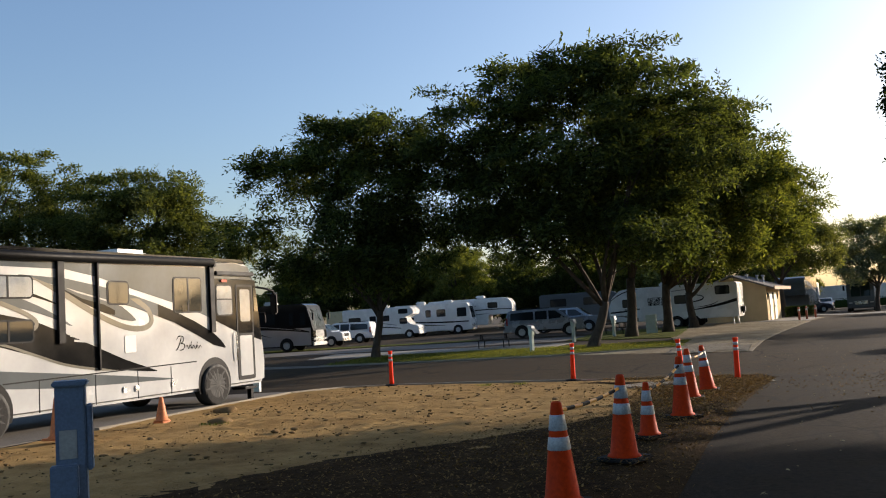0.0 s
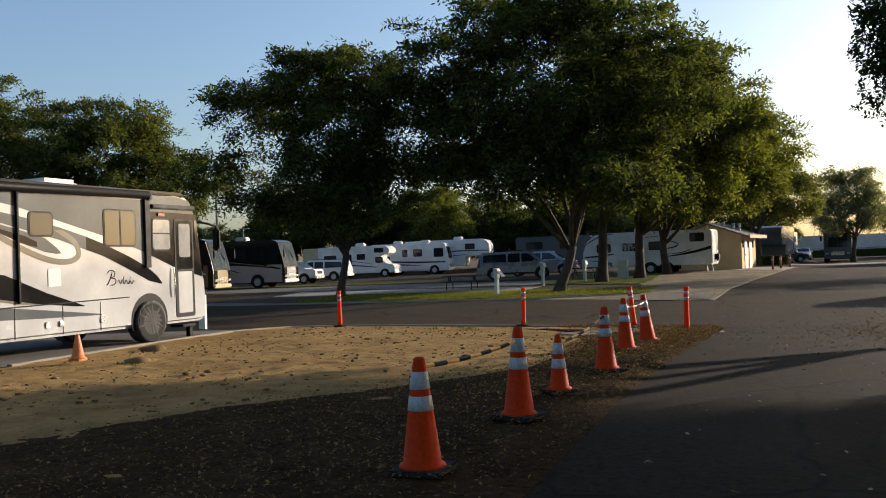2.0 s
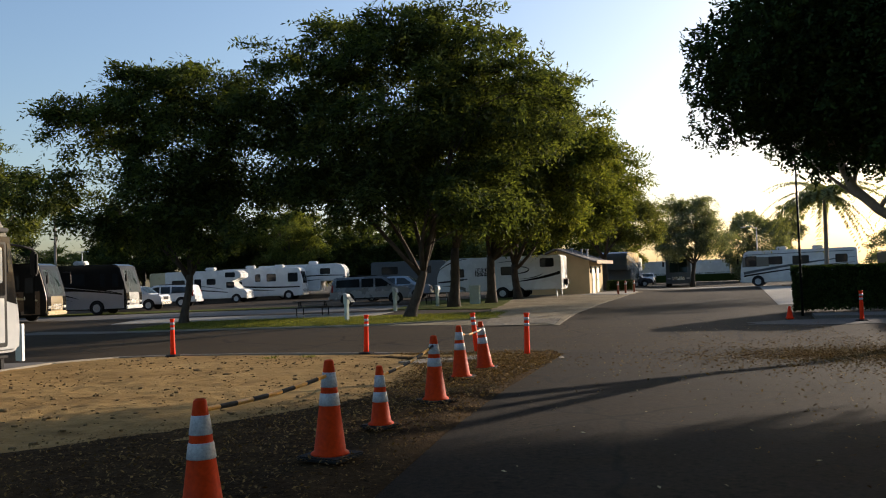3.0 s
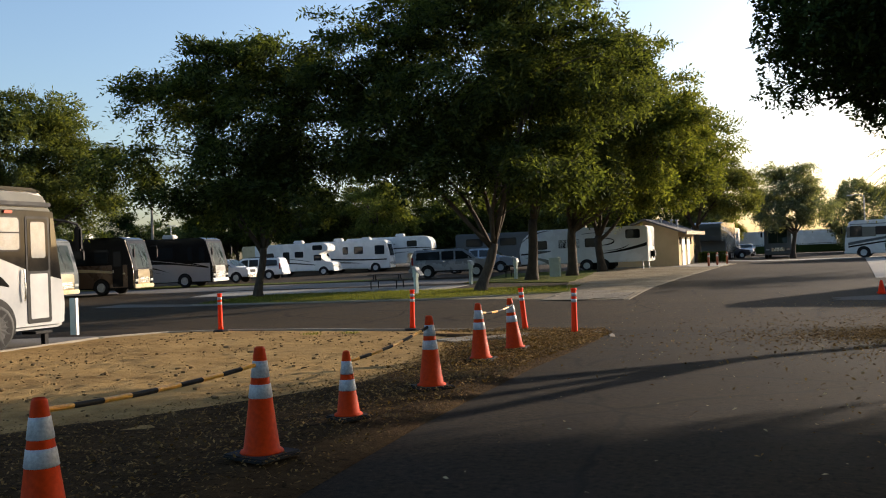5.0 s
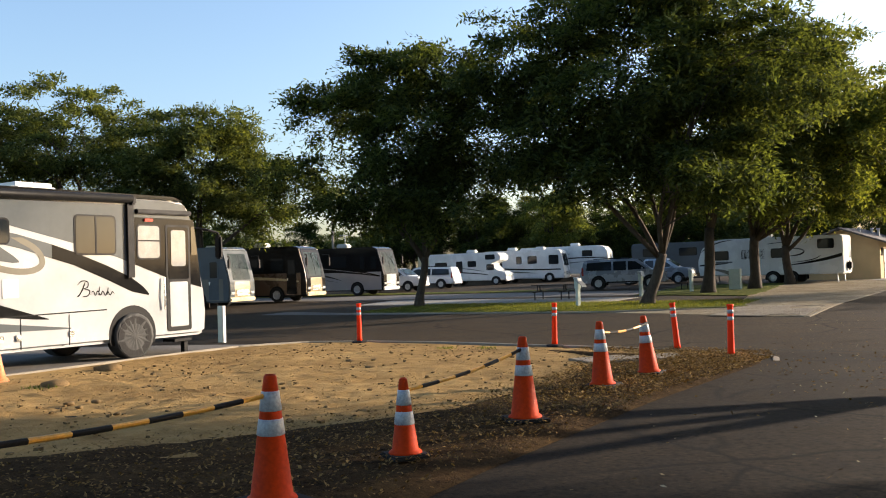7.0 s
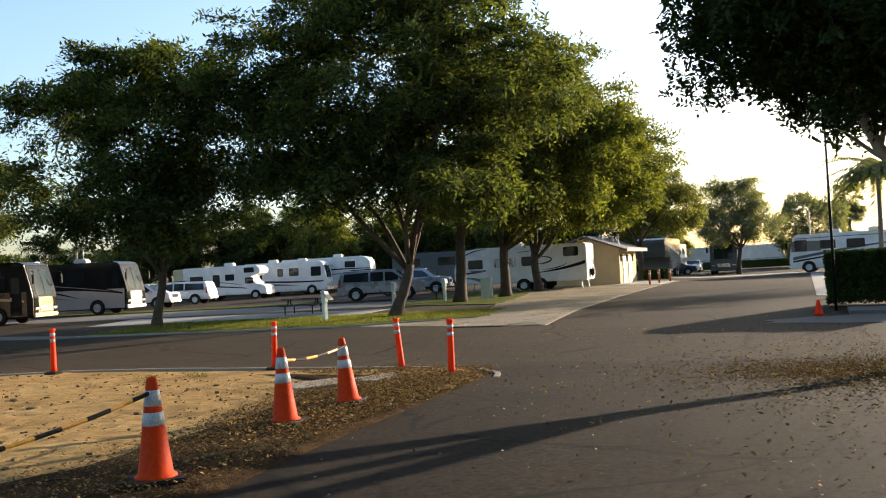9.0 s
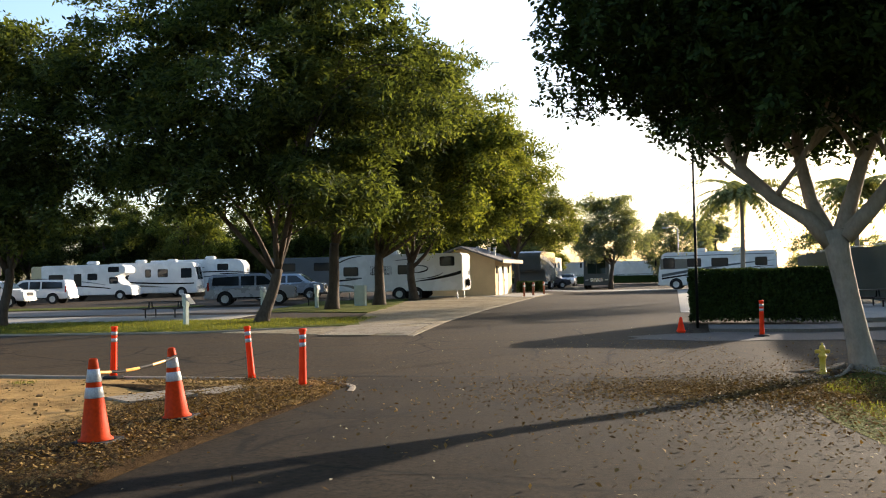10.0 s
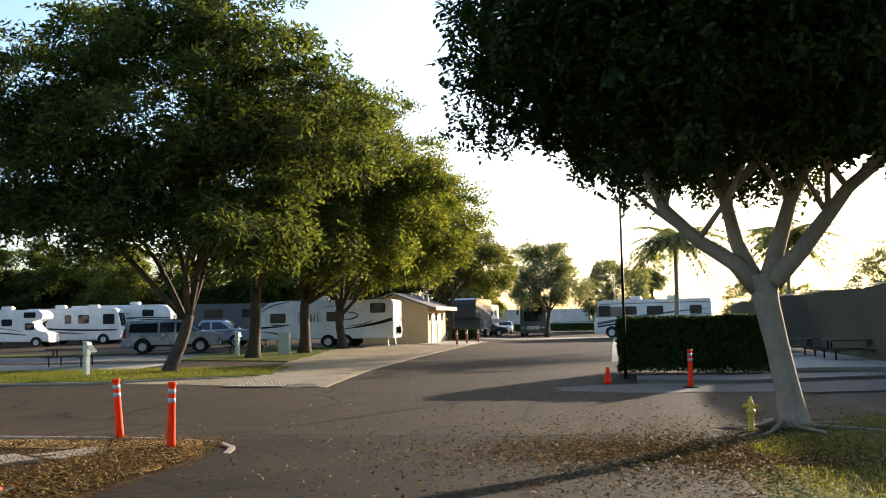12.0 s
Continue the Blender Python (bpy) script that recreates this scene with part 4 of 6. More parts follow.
def fence():
    t = thing("fence", "tall chain link fence with dark green screen cloth", "fence", 0, 0, 0, 0)
    pts = resample([(14.2, 26), (15.1, 37), (16.7, 50), (19.5, 72), (24, 92)], 24)
    bm = B()
    up = []
    for k, (x, y) in enumerate(pts):
        z = gz(x, y)
        up.append((bm.verts.new((x, y, z + 0.08)), bm.verts.new((x + 0.03 * (k % 3), y, z + 1.4)), bm.verts.new((x, y, z + 2.62 + 0.05 * math.sin(k * 2.1)))))
    for (a, b, c), (d, e, g) in zip(up, up[1:]):
        bm.faces.new((a, d, e, b))
        bm.faces.new((b, e, g, c))
    geom = bmesh.ops.solidify(bm, geom=bm.faces[:], thickness=0.02)
    part("screen_cloth", bm, FENCECLOTH, t)
    for x, y in pts[::2]:
        b = B()
        tube(b, [(x + 0.1, y, gz(x, y) - 0.1), (x + 0.1, y, gz(x, y) + 2.75)], 0.035, 8)
        part("post", b, STEEL, t)
    b = B()
    tube(b, [(x, y, gz(x, y) + 2.68) for x, y in pts], 0.025, 6)
    part("top_rail", b, STEEL, t)


fence()


# ---- cones and posts ----
def cone(x, y, h, label, lean=(0, 0), body=ORANGE, z=None, stripes=True, turn=0):
    h = h - 0.03
    t = thing("traffic_cone", label, "traffic cone", x, y, turn, (gz(x, y) + 0.092) if z is None else z, group="traffic cones")
    t.rotation_euler[0] += lean[0]
    t.rotation_euler[1] += lean[1]
    k = h / 0.91
    bm = B()
    box(bm, -0.23 * k, 0.23 * k, -0.23 * k, 0.23 * k, 0, 0.04, 0.014)
    part("base", bm, RUBBER if stripes else body, t, "flat black rubber base")
    r = lambda z: (0.145 - 0.103 * (z - 0.04) / (h - 0.04)) * (max(k, 0.78) if k < 0.9 else 1)
    bm = B()
    lathe(bm, [(r(0.04) + 0.03, 0.036), (r(0.04) + 0.022, 0.055), (r(0.06), 0.07), (r(h * 0.5), h * 0.5), (r(h * 0.92), h * 0.92), (r(h), h - 0.012), (r(h) - 0.01, h), (r(h) - 0.014, h - 0.02)], 24)
    part("cone_body", bm, body, t, "tapering orange plastic cone", True)
    if stripes:
        for a, b in ((0.54, 0.665), (0.725, 0.875)) if h > 0.8 else ((0.42, 0.58), (0.66, 0.85)):
            bm = B()
            lathe(bm, [(r(h * a) + 0.001, h * a), (r(h * a) + 0.004, h * a + 0.004), (r(h * b) + 0.004, h * b - 0.004), (r(h * b) + 0.001, h * b)], 24)
            part("reflective_sleeve", bm, REFLECT, t, "dirty white reflective sleeve", True)
    return t


C = [(-2.8, 5.76), (-2.69, 8.03), (-2.67, 9.71), (-2.49, 11.76), (-2.65, 14.63), (-2.5, 16.25)]
for k, (x, y) in enumerate(C):
    cone(x, y, (0.855, 0.9, 0.69, 0.885, 0.885, 0.885)[k], ("smaller" if k == 2 else "tall") + " orange traffic cone with two white sleeves on leaf litter", (0, (0.0, 0.02, 0.0, 0.0, -0.02, -0.07)[k]), turn=(0, 17, 34, 51, 0, 0)[k])
cone(-11.9, 12.45, 0.5, "short faded orange cone with dark top on dirt", body=ORANGE_OLD, stripes=False)
cone(-12.2, 10.2, 0.72, "faded orange traffic cone on bare dirt", body=ORANGE_OLD, stripes=False)
cone(5.43, 32.0, 0.46, "small plain red cone at the road edge", body=POSTRED, stripes=False, z=gz(5.43, 32))


def bar(a, b, za, zb, sag, label):
    """A striped bar slung between two cone tops."""
    t = thing("cone_bar", label, "barrier bar", (a[0] + b[0]) / 2, (a[1] + b[1]) / 2, 0, 0, group="striped bars between the cones")
    mid = Vector(((a[0] + b[0]) / 2, (a[1] + b[1]) / 2, 0))
    A, Z = Vector((*a, za)) - mid, Vector((*b, zb)) - mid
    at = lambda s: A.lerp(Z, s) - Vector((0, 0, sag * 4 * s * (1 - s)))
    n = max(5, int((Z - A).length / 0.24))
    for k in range(n):
        bm = B()
        tube(bm, [at((k + q) / n) for q in (0, 0.5, 1)], 0.017 + 0.001 * (k % 2), 8)
        part("stripe", bm, (YELLOW, BLACKTAPE)[k % 2], t, ("yellow band", "black band")[k % 2])


def cone_top(k, f):
    x, y = C[k]
    return (x, y), gz(x, y) + 0.045 + f


for i, j, fi, fj, s in ((0, 1, 0.80, 0.78, 0.03), (2, 3, 0.6, 0.78, 0.04), (4, 5, 0.76, 0.80, 0.05)):
    (pa, za), (pb, zb) = cone_top(i, fi), cone_top(j, fj)
    bar(pa, pb, za, zb, s, "yellow and black striped bar hung between two cones")


def delineator(x, y, h, label, lean=0.0, lean2=0.0, z=None):
    t = thing("delineator_post", label, "delineator post", x, y, 0, (gz(x, y) + 0.055) if z is None else z, group="orange delineator posts")
    bm = B()
    lathe(bm, [(0.2, 0), (0.2, 0.025), (0.16, 0.045), (0.075, 0.05)], 8)
    part("base", bm, RUBBER, t, "octagonal black rubber base")
    tilt = lambda s: (lean * s, lean2 * s, s)
    bm = B()
    tube(bm, [tilt(0.04), tilt(0.12), tilt(h * 0.5), tilt(h - 0.07), tilt(h - 0.05), tilt(h - 0.03), tilt(h)], [0.072, 0.064, 0.058, 0.053, 0.053, 0.066, 0.06], 14)
    part("tube", bm, POSTRED, t, "bright orange plastic tube", True)
    for a, b in ((0.70, 0.77), (0.83, 0.90)):
        bm = B()
        tube(bm, [tilt(h * a), tilt(h * b)], [0.0565, 0.0555], 14)
        part("reflective_band", bm, REFLECT, t, "white reflective band", True)


for x, y, l, l2 in ((-11.62, 22.2, 0, 0), (-6.43, 22.36, 0.03, 0), (-3.52, 21.85, -0.09, 0.02), (-2.17, 20.42, 0.015, 0)):
    delineator(x, y, 0.98, "bright orange delineator post with two white bands", l, l2)
delineator(7.25, 30.3, 0.93, "orange delineator post with white bands on pavement", z=gz(7.25, 30.3) + 0.005)


# ---- vehicles ----
def wheel(parent, y, r, side, w=2.5, rim=RIM, cover=False):
    """A wheel set in the side of a vehicle: tyre, rim, hub."""
    x0 = side * (w / 2 - 0.24)
    x1 = side * (w / 2 + 0.075)
    def disc(bm, prof):
        n = 24
        rings = [[bm.verts.new((x, y + q * math.cos(k * math.tau / n), r + q * math.sin(k * math.tau / n))) for k in range(n)] for q, x in prof]
        for a, b in zip(rings, rings[1:]):
            for k in range(n):
                bm.faces.new((a[k], a[(k + 1) % n], b[(k + 1) % n], b[k]))
        bm.faces.new(rings[0])
        bm.faces.new(rings[-1][::-1])
        bmesh.ops.recalc_face_normals(bm, faces=bm.faces[:])
        return bm
    wh = part("wheel", disc(B(), [(r * 0.9, x0), (r, x0 + side * 0.04), (r, x1 - side * 0.05), (r * 0.95, x1), (r * 0.62, x1), (r * 0.6, x1 - side * 0.05)]), RUBBER, parent, "black rubber tyre")
    if cover:
        bm = B()
        n = 64
        c = bm.verts.new((x1 + side * 0.03, y, r))
        rings = []
        for q in (0.2, 0.45, 0.7, 0.9, 1.0):
            rings.append([bm.verts.new((x1 + side * (0.01 - 0.02 * q + 0.007 * q * math.sin(k * math.tau / n * 13 + 1.6 * math.sin(k * math.tau / n * 3) + 3 * q) + 0.003 * math.sin(k * 1.7)), y + (r + 0.03) * q * math.cos(k * math.tau / n), r + 0.02 + (r + 0.02) * q * math.sin(k * math.tau / n))) for k in range(n)])
        rings.append([bm.verts.new((x0, y + (r + 0.03) * math.cos(k * math.tau / n), r + 0.02 + (r + 0.02) * math.sin(k * math.tau / n))) for k in range(n)])
        for k in range(n):
            bm.faces.new((c, rings[0][k], rings[0][(k + 1) % n]))
        for a, b in zip(rings, rings[1:]):
            for k in range(n):
                bm.faces.new((a[k], a[(k + 1) % n], b[(k + 1) % n], b[k]))
        bmesh.ops.recalc_face_normals(bm, faces=bm.faces[:])
        part("wheel_cover", bm, FABRIC, wh, "pleated silver-grey cloth wheel cover", True)
    else:
        part("rim", disc(B(), [(r * 0.6, x1 - side * 0.04), (r * 0.58, x1 - side * 0.005), (r * 0.5, x1 - side * 0.05), (r * 0.2, x1 - side * 0.06), (r * 0.18, x1 + side * 0.01), (r * 0.1, x1 + side * 0.015)]), rim, wh, "bright metal rim")
    return wh


def arch(parent, y, r, side, w=2.5, material=BLACK):
    bm = B()
    pts = [(y + (r + 0.09) * math.cos(a), r + (r + 0.09) * math.sin(a)) for a in np.linspace(-0.35, math.pi + 0.35, 22)]
    # flat black plate in place of the shade inside the wheel opening
    part("wheel_arch", plate(bm, pts, side * w / 2, 0.006), material, parent, "black plate standing for the shaded wheel opening")


def window(parent, rect, side, w=2.5, glass=GLASS, frame_mat=BLACK, name="window", r=0.07, taper=None):
    y0, y1, z0, z1 = rect
    wn_ = part(name, plate(B(), rounded(y0 - 0.035, y1 + 0.035, z0 - 0.035, z1 + 0.035, r + 0.03), side * w / 2, 0.014, taper), frame_mat, parent, "dark framed window")
    part("pane", plate(B(), rounded(y0, y1, z0, z1, r), side * w / 2, 0.02, taper), glass, wn_)


def roof_unit(parent, y, h, x=0.0, l=0.95, w=0.7, t=0.32, material=WHITE2):
    bm = B()
    box(bm, x - w / 2, x + w / 2, y - l / 2, y + l / 2, h - 0.02, h + t, 0.09)
    part("roof_air_conditioner", bm, material, parent, "white roof air conditioner")


def motorhome(label, x, y, heading, nose, tail, h, prof, paint, lower=None, wheels=(), windows=(), stripes=(), screen=None, door=None, w=2.5, units=(), r=0.45, mirrors=True, front=None, name="motorhome", rim=RIM, grille=True, category="motorhome", z=None, pillar=None):
    """A coach built round a side profile. x, y: the middle of its front axle; lengths run forwards from there."""
    t = thing(name, label, category, x, y, heading, z)
    part("body", prism(B(), prof, -w / 2, w / 2, 0.09, 3), paint, t, smooth=False)
    if lower:
        m, z0, z1, y0, y1 = lower
        bm = B()
        for s in (1, -1):
            plate(bm, [(y0, z0), (y1, z0), (y1, z1), (y0, z1)], s * w / 2, 0.004)
        part("lower_panel", bm, m, t)
    for s in (1, -1):
        for yw in wheels:
            arch(t, yw, r, s, w)
            wheel(t, yw, r, s, w, rim)
        for q in windows:
            window(t, q, s, w)
        for pts, m, pr in stripes:
            part("paint_stripe", stripe(B(), pts, s * w / 2, pr), m, t)
        if mirrors:
            bm = B()
            tube(bm, [(s * (w / 2 - 0.1), nose - 0.15, h * 0.84), (s * (w / 2 + 0.2), nose + 0.15, h * 0.84), (s * (w / 2 + 0.22), nose + 0.16, h * 0.78)], 0.025, 6)
            box(bm, s * (w / 2 + 0.22) - 0.09, s * (w / 2 + 0.22) + 0.09, nose + 0.08, nose + 0.2, h * 0.64, h * 0.79, 0.03)
            part("mirror", bm, BLACK if paint is not BROWNPAINT else CHROME, t, "side mirror on an arm")
    if screen:
        line = front_line(prof, *screen)
        for x0, x1 in ((-w / 2 + 0.09, -0.02), (0.02, w / 2 - 0.09)):
            part("windscreen", front_glass(B(), line, x0, x1), SCREEN, t, "wide windscreen")
    if front:
        part("front_cap", front_glass(B(), front_line(prof, 0.45, h * 0.43, 6), -w / 2 + 0.05, w / 2 - 0.05, 0.012), front, t, "painted front cap")
    if pillar:
        for s in (-1, 1):
            part("front_pillar", front_glass(B(), front_line(prof, 0.5, h * 0.95, 8), min(s * (w / 2 - 0.1), s * (w / 2 - 0.005)), max(s * (w / 2 - 0.1), s * (w / 2 - 0.005)), 0.016), pillar, t, "pale pillar beside the windscreen")
    if grille:
        bm = B()
        for k in range(4):
            box(bm, -0.6, 0.6, nose - 0.02, nose + 0.025, 0.72 + k * 0.09, 0.77 + k * 0.09, 0.01)
        part("grille", bm, CHROME, t)
        for s in (-1, 1):
            bm = B()
            box(bm, s * 0.95 - 0.2, s * 0.95 + 0.2, nose - 0.06, nose + 0.02, 0.78, 0.98, 0.04)
            part("headlight", bm, LAMP, t, "clear headlight")
        bm = B()
        box(bm, -w / 2 + 0.04, w / 2 - 0.04, nose - 0.1, nose + 0.05, 0.38, 0.62, 0.05)
        part("bumper", bm, front or paint, t)
    for u in units:
        roof_unit(t, u, h)
    if door:
        y0, y1, z0, z1 = door
        d = part("door", plate(B(), rounded(y0, y1, z0, z1, 0.06), w / 2, 0.012), paint, t, "entry door")
        part("door_glass", plate(B(), rounded(y0 + 0.1, y1 - 0.1, z0 + (z1 - z0) * 0.55, z1 - 0.12, 0.06), w / 2, 0.02), GLASS, d)
        part("handle", plate(B(), rounded(y0 + 0.04, y0 + 0.1, z0 + 0.85, z0 + 1.05, 0.02), w / 2, 0.04), CHROME, d)
    return t


def coach_profile(nose, tail, h, rake=0.35, bottom=0.36, crown=0.5):
    return [(tail, bottom + 0.05), (tail, h - 0.1), (tail + 0.1, h), (nose - rake - crown, h), (nose - rake - 0.12, h - 0.16), (nose - rake * 0.45, h * 0.62), (nose - 0.02, h * 0.42), (nose, h * 0.3), (nose - 0.06, bottom), (nose - 0.9, bottom - 0.02)]


def big_motorhome():
    """The large cream and grey coach beside the driveway."""
    w, nose, tail, h = 2.5, 2.12, -9.9, 3.5
    head = 2.7
    a = radians(head)
    side = Vector((-13.88, 16.98))
    mid = side + Vector((-math.cos(a), math.sin(a))) * (w / 2)
    t = thing("motorhome", "large cream and grey motorhome with dark swooping stripes", "motorhome", mid.x, mid.y, head, 0.045)
    S = w / 2
    prof = [(tail, 0.4), (tail, h - 0.12), (tail + 0.12, h - 0.02), (0.0, h - 0.02), (1.35, h - 0.04), (1.62, h - 0.18), (1.80, h - 0.6), (1.98, 1.9), (2.10, 1.35), (2.14, 0.9), (2.10, 0.42), (1.9, 0.36)]
    part("body", prism(B(), prof, -S, S, 0.08, 3), WHITE, t, "cream gelcoat body")
    def paint(pts, m, proud, label=""):
        for s in (1, -1):
            part("paint_stripe", stripe(B(), pts, s * S, proud), m, t, label)
    flat = lambda top, low: list(top) + list(low)[::-1]
    # upper grey field, cut off along a falling line
    paint(flat([(tail + 0.1, 3.28), (-6, 3.28), (-4.5, 3.28), (-3.7, 3.28), (-2.7, 3.28), (-1.3, 3.28), (-0.4, 3.28), (0.05, 3.28)],
               [(tail + 0.1, 3.1), (-6, 3.14), (-4.5, 3.12), (-3.7, 2.99), (-2.7, 2.75), (-1.3, 2.42), (-0.4, 2.17), (0.05, 2.02)]), GREYPAINT, 0.003, "warm grey upper field")
    paint(flat([(0.05, 3.4), (1.0, 3.4), (1.5, 3.34)], [(0.05, 3.0), (1.0, 3.0), (1.7, 3.0)]), GREYPAINT, 0.003, "grey cab brow")
    part("roof_cap", prism(B(), [(tail + 0.15, h - 0.06), (tail + 0.2, h + 0.015), (1.2, h + 0.015), (1.5, h - 0.08), (1.2, h - 0.06)], -S - 0.012, S + 0.012, 0.02), DARKPAINT, t, "dark grey roof edge")
    # the falling stripe: sunlit grey start and tree-shaded charcoal tip, set by paint colour
    paint(flat([(-5.6, 3.0), (-4.5, 2.94), (-3.6, 2.8), (-2.6, 2.6), (-1.9, 2.42)], [(-5.6, 2.96), (-4.5, 2.76), (-3.6, 2.56), (-2.6, 2.34), (-1.9, 2.14)]), GREYPAINT, 0.005, "sunlit grey start of the falling stripe")
    paint(flat([(-1.9, 2.42), (-1.4, 2.27), (-0.6, 1.98), (0.0, 1.72), (0.3, 1.52), (0.46, 1.36)], [(-1.9, 2.14), (-1.4, 2.0), (-0.6, 1.68), (0.0, 1.42), (0.3, 1.36), (0.44, 1.33)]), DARKPAINT, 0.005, "charcoal sweeping stripe")
    # the long loop with its grey inside and tan rim
    paint(flat([(-4.8, 2.86), (-4.2, 2.66), (-3.6, 2.53), (-3.0, 2.38), (-2.72, 2.2), (-2.6, 2.1)], [(-4.8, 2.8), (-4.2, 2.52), (-3.6, 2.28), (-3.0, 2.1), (-2.72, 2.06), (-2.6, 2.07)]), GREYPAINT, 0.0045, "grey inside of the loop")
    paint(flat([(-4.6, 2.75), (-4.1, 2.55), (-3.5, 2.42), (-3.2, 2.3)], [(-4.6, 2.7), (-4.1, 2.47), (-3.5, 2.25), (-3.2, 2.2)]), DARKPAINT, 0.0055)
    paint(bow([(-5.4, 2.98), (-4.6, 2.66), (-3.75, 2.24), (-2.95, 1.95), (-2.4, 1.9), (-2.12, 2.03), (-2.2, 2.28), (-2.5, 2.47), (-2.75, 2.54)], 0.12), TANPAINT, 0.0065, "tan rim of the loop")
    # rear swooshes
    paint(swoosh((-9.7, 2.55), (-6.4, 3.05), (-4.35, 2.0), 0.5, 0.34, 0.03), GREYPAINT, 0.004)
    paint(swoosh((-9.7, 2.9), (-6.6, 3.1), (-4.75, 2.45), 0.05, 0.16, 0.03), DARKPAINT, 0.0045)
    paint(bow([(-7.2, 2.62), (-6.4, 2.56), (-5.7, 2.36), (-5.25, 2.14), (-5.3, 1.98), (-5.7, 1.94)], 0.09), TANPAINT, 0.007)
    # charcoal lower spear, its white darts, and the olive-grey spear below
    paint(flat([(-9.8, 1.95), (-7.4, 2.2), (-6.2, 2.3), (-5.3, 2.14), (-4.57, 1.88), (-3.8, 1.59), (-2.97, 1.27), (-2.3, 1.06), (-2.0, 0.97)],
               [(-9.8, 1.62), (-7.4, 1.8), (-6.2, 1.72), (-5.3, 1.48), (-4.57, 1.25), (-3.8, 1.13), (-2.97, 1.04), (-2.3, 0.97), (-2.0, 0.95)]), DARKPAINT, 0.005, "charcoal lower spear")
    for k in range(4):
        paint(flat([(-4.62 + 0.1 * k, 2.04 - 0.1 * k), (-4.2 + 0.12 * k, 1.99 - 0.1 * k), (-3.9 + 0.13 * k, 1.9 - 0.1 * k)], [(-4.62 + 0.1 * k, 2.0 - 0.1 * k), (-4.2 + 0.12 * k, 1.95 - 0.1 * k), (-3.9 + 0.13 * k, 1.89 - 0.1 * k)]), WHITE, 0.0075, "thin cream dart")
    paint(bow([(-9.8, 1.66), (-7.4, 1.84), (-6.2, 1.76), (-5.3, 1.5), (-4.57, 1.27), (-3.8, 1.13), (-3.2, 1.06)], 0.05), TANPAINT, 0.0075)
    paint(flat([(-9.8, 1.42), (-6.6, 1.31), (-5.66, 1.21), (-4.6, 1.1), (-3.0, 0.93), (-1.48, 0.755)], [(-9.8, 1.06), (-6.6, 0.98), (-5.66, 0.9), (-4.6, 0.82), (-3.0, 0.77), (-1.52, 0.735)]), GREYPAINT, 0.004, "olive grey lower spear")
    # dark cab side and its line
    paint(flat([(0.1, 3.02), (1.0, 3.02), (1.78, 3.0)], [(0.1, 2.0), (1.0, 1.68), (1.98, 1.45)]), DARKPAINT, 0.003, "dark cab side panel")
    for s in (1, -1):
        bm = B()
        plate(bm, [(-6, 1.0), (-0.65, 1.06), (-0.65, 1.085), (-6, 1.025)], s * S, 0.006)
        for yy in (-5.2, -3.8, -2.6, -1.55):
            plate(bm, [(yy, 0.42), (yy + 0.012, 0.42), (yy + 0.012, 1.02), (yy, 1.02)], s * S, 0.009)
        part("panel_seam", bm, BLACK, t, "dark seams of the storage lockers")
        for yy in (-3.0, -2.65, -1.5):
            part("locker_latch", plate(B(), rounded(yy - 0.05, yy + 0.05, 0.58, 0.7, 0.02), s * S, 0.03), CHROME, t)
    for s in (1, -1):
        for rect, g in (((-1.36, -0.42, 2.24, 3.0), GLASS), ((-3.38, -2.82, 2.44, 2.88), GLASS), ((-6.4, -5.32, 2.58, 2.95), PALEPANE), ((-6.4, -5.32, 1.76, 2.13), GLASS), ((0.18, 0.76, 2.14, 2.84), PALEPANE)):
            window(t, rect, s, w, g)
            if rect[1] - rect[0] > 0.7:
                m = (rect[0] + rect[1]) / 2
                part("window_bar", plate(B(), [(m - 0.02, rect[2]), (m + 0.02, rect[2]), (m + 0.02, rect[3]), (m - 0.02, rect[3])], s * S, 0.026), BLACK, t)
        part("window_bar", plate(B(), [(0.18, 2.5), (0.76, 2.5), (0.76, 2.53), (0.18, 2.53)], s * S, 0.026), BLACK, t)
        # the maker's script, as plain strokes
        bm = B()
        for pts, wd in (([(-1.36, 1.36), (-1.3, 1.4), (-1.22, 1.52), (-1.16, 1.66)], 0.03), ([(-1.34, 1.6), (-1.24, 1.68), (-1.1, 1.66), (-1.1, 1.56), (-1.2, 1.52)], 0.022), ([(-1.2, 1.52), (-1.06, 1.48), (-1.1, 1.38), (-1.24, 1.36)], 0.022),
                        ([(-1.04, 1.4), (-0.97, 1.47), (-0.92, 1.38), (-0.86, 1.47), (-0.8, 1.38), (-0.74, 1.46), (-0.68, 1.37), (-0.62, 1.45), (-0.56, 1.37), (-0.5, 1.44), (-0.44, 1.37)], 0.02), ([(-0.84, 1.37), (-0.83, 1.46), (-0.81, 1.56)], 0.018), ([(-0.64, 1.37), (-0.62, 1.46), (-0.6, 1.54)], 0.018)):
            stripe(bm, bow(pts, wd, 4), s * S, 0.006)
        part("script_mark", bm, DARKPAINT, t, "thin dark script mark drawn as plain strokes")
        part("utility_hatch", plate(B(), rounded(-2.95, -2.62, 1.4, 1.76, 0.03), s * S, 0.012), WHITE2, t)
    d = part("door", plate(B(), rounded(0.94, 1.64, 0.5, 2.88, 0.06), S, 0.014), BLACK, t, "entry door edged in black")
    part("door_panel", plate(B(), rounded(1.03, 1.55, 0.6, 1.6, 0.03), S, 0.02), WHITE, d)
    part("door_upper", plate(B(), rounded(0.99, 1.59, 1.66, 2.83, 0.05), S, 0.018), DARKPAINT, d)
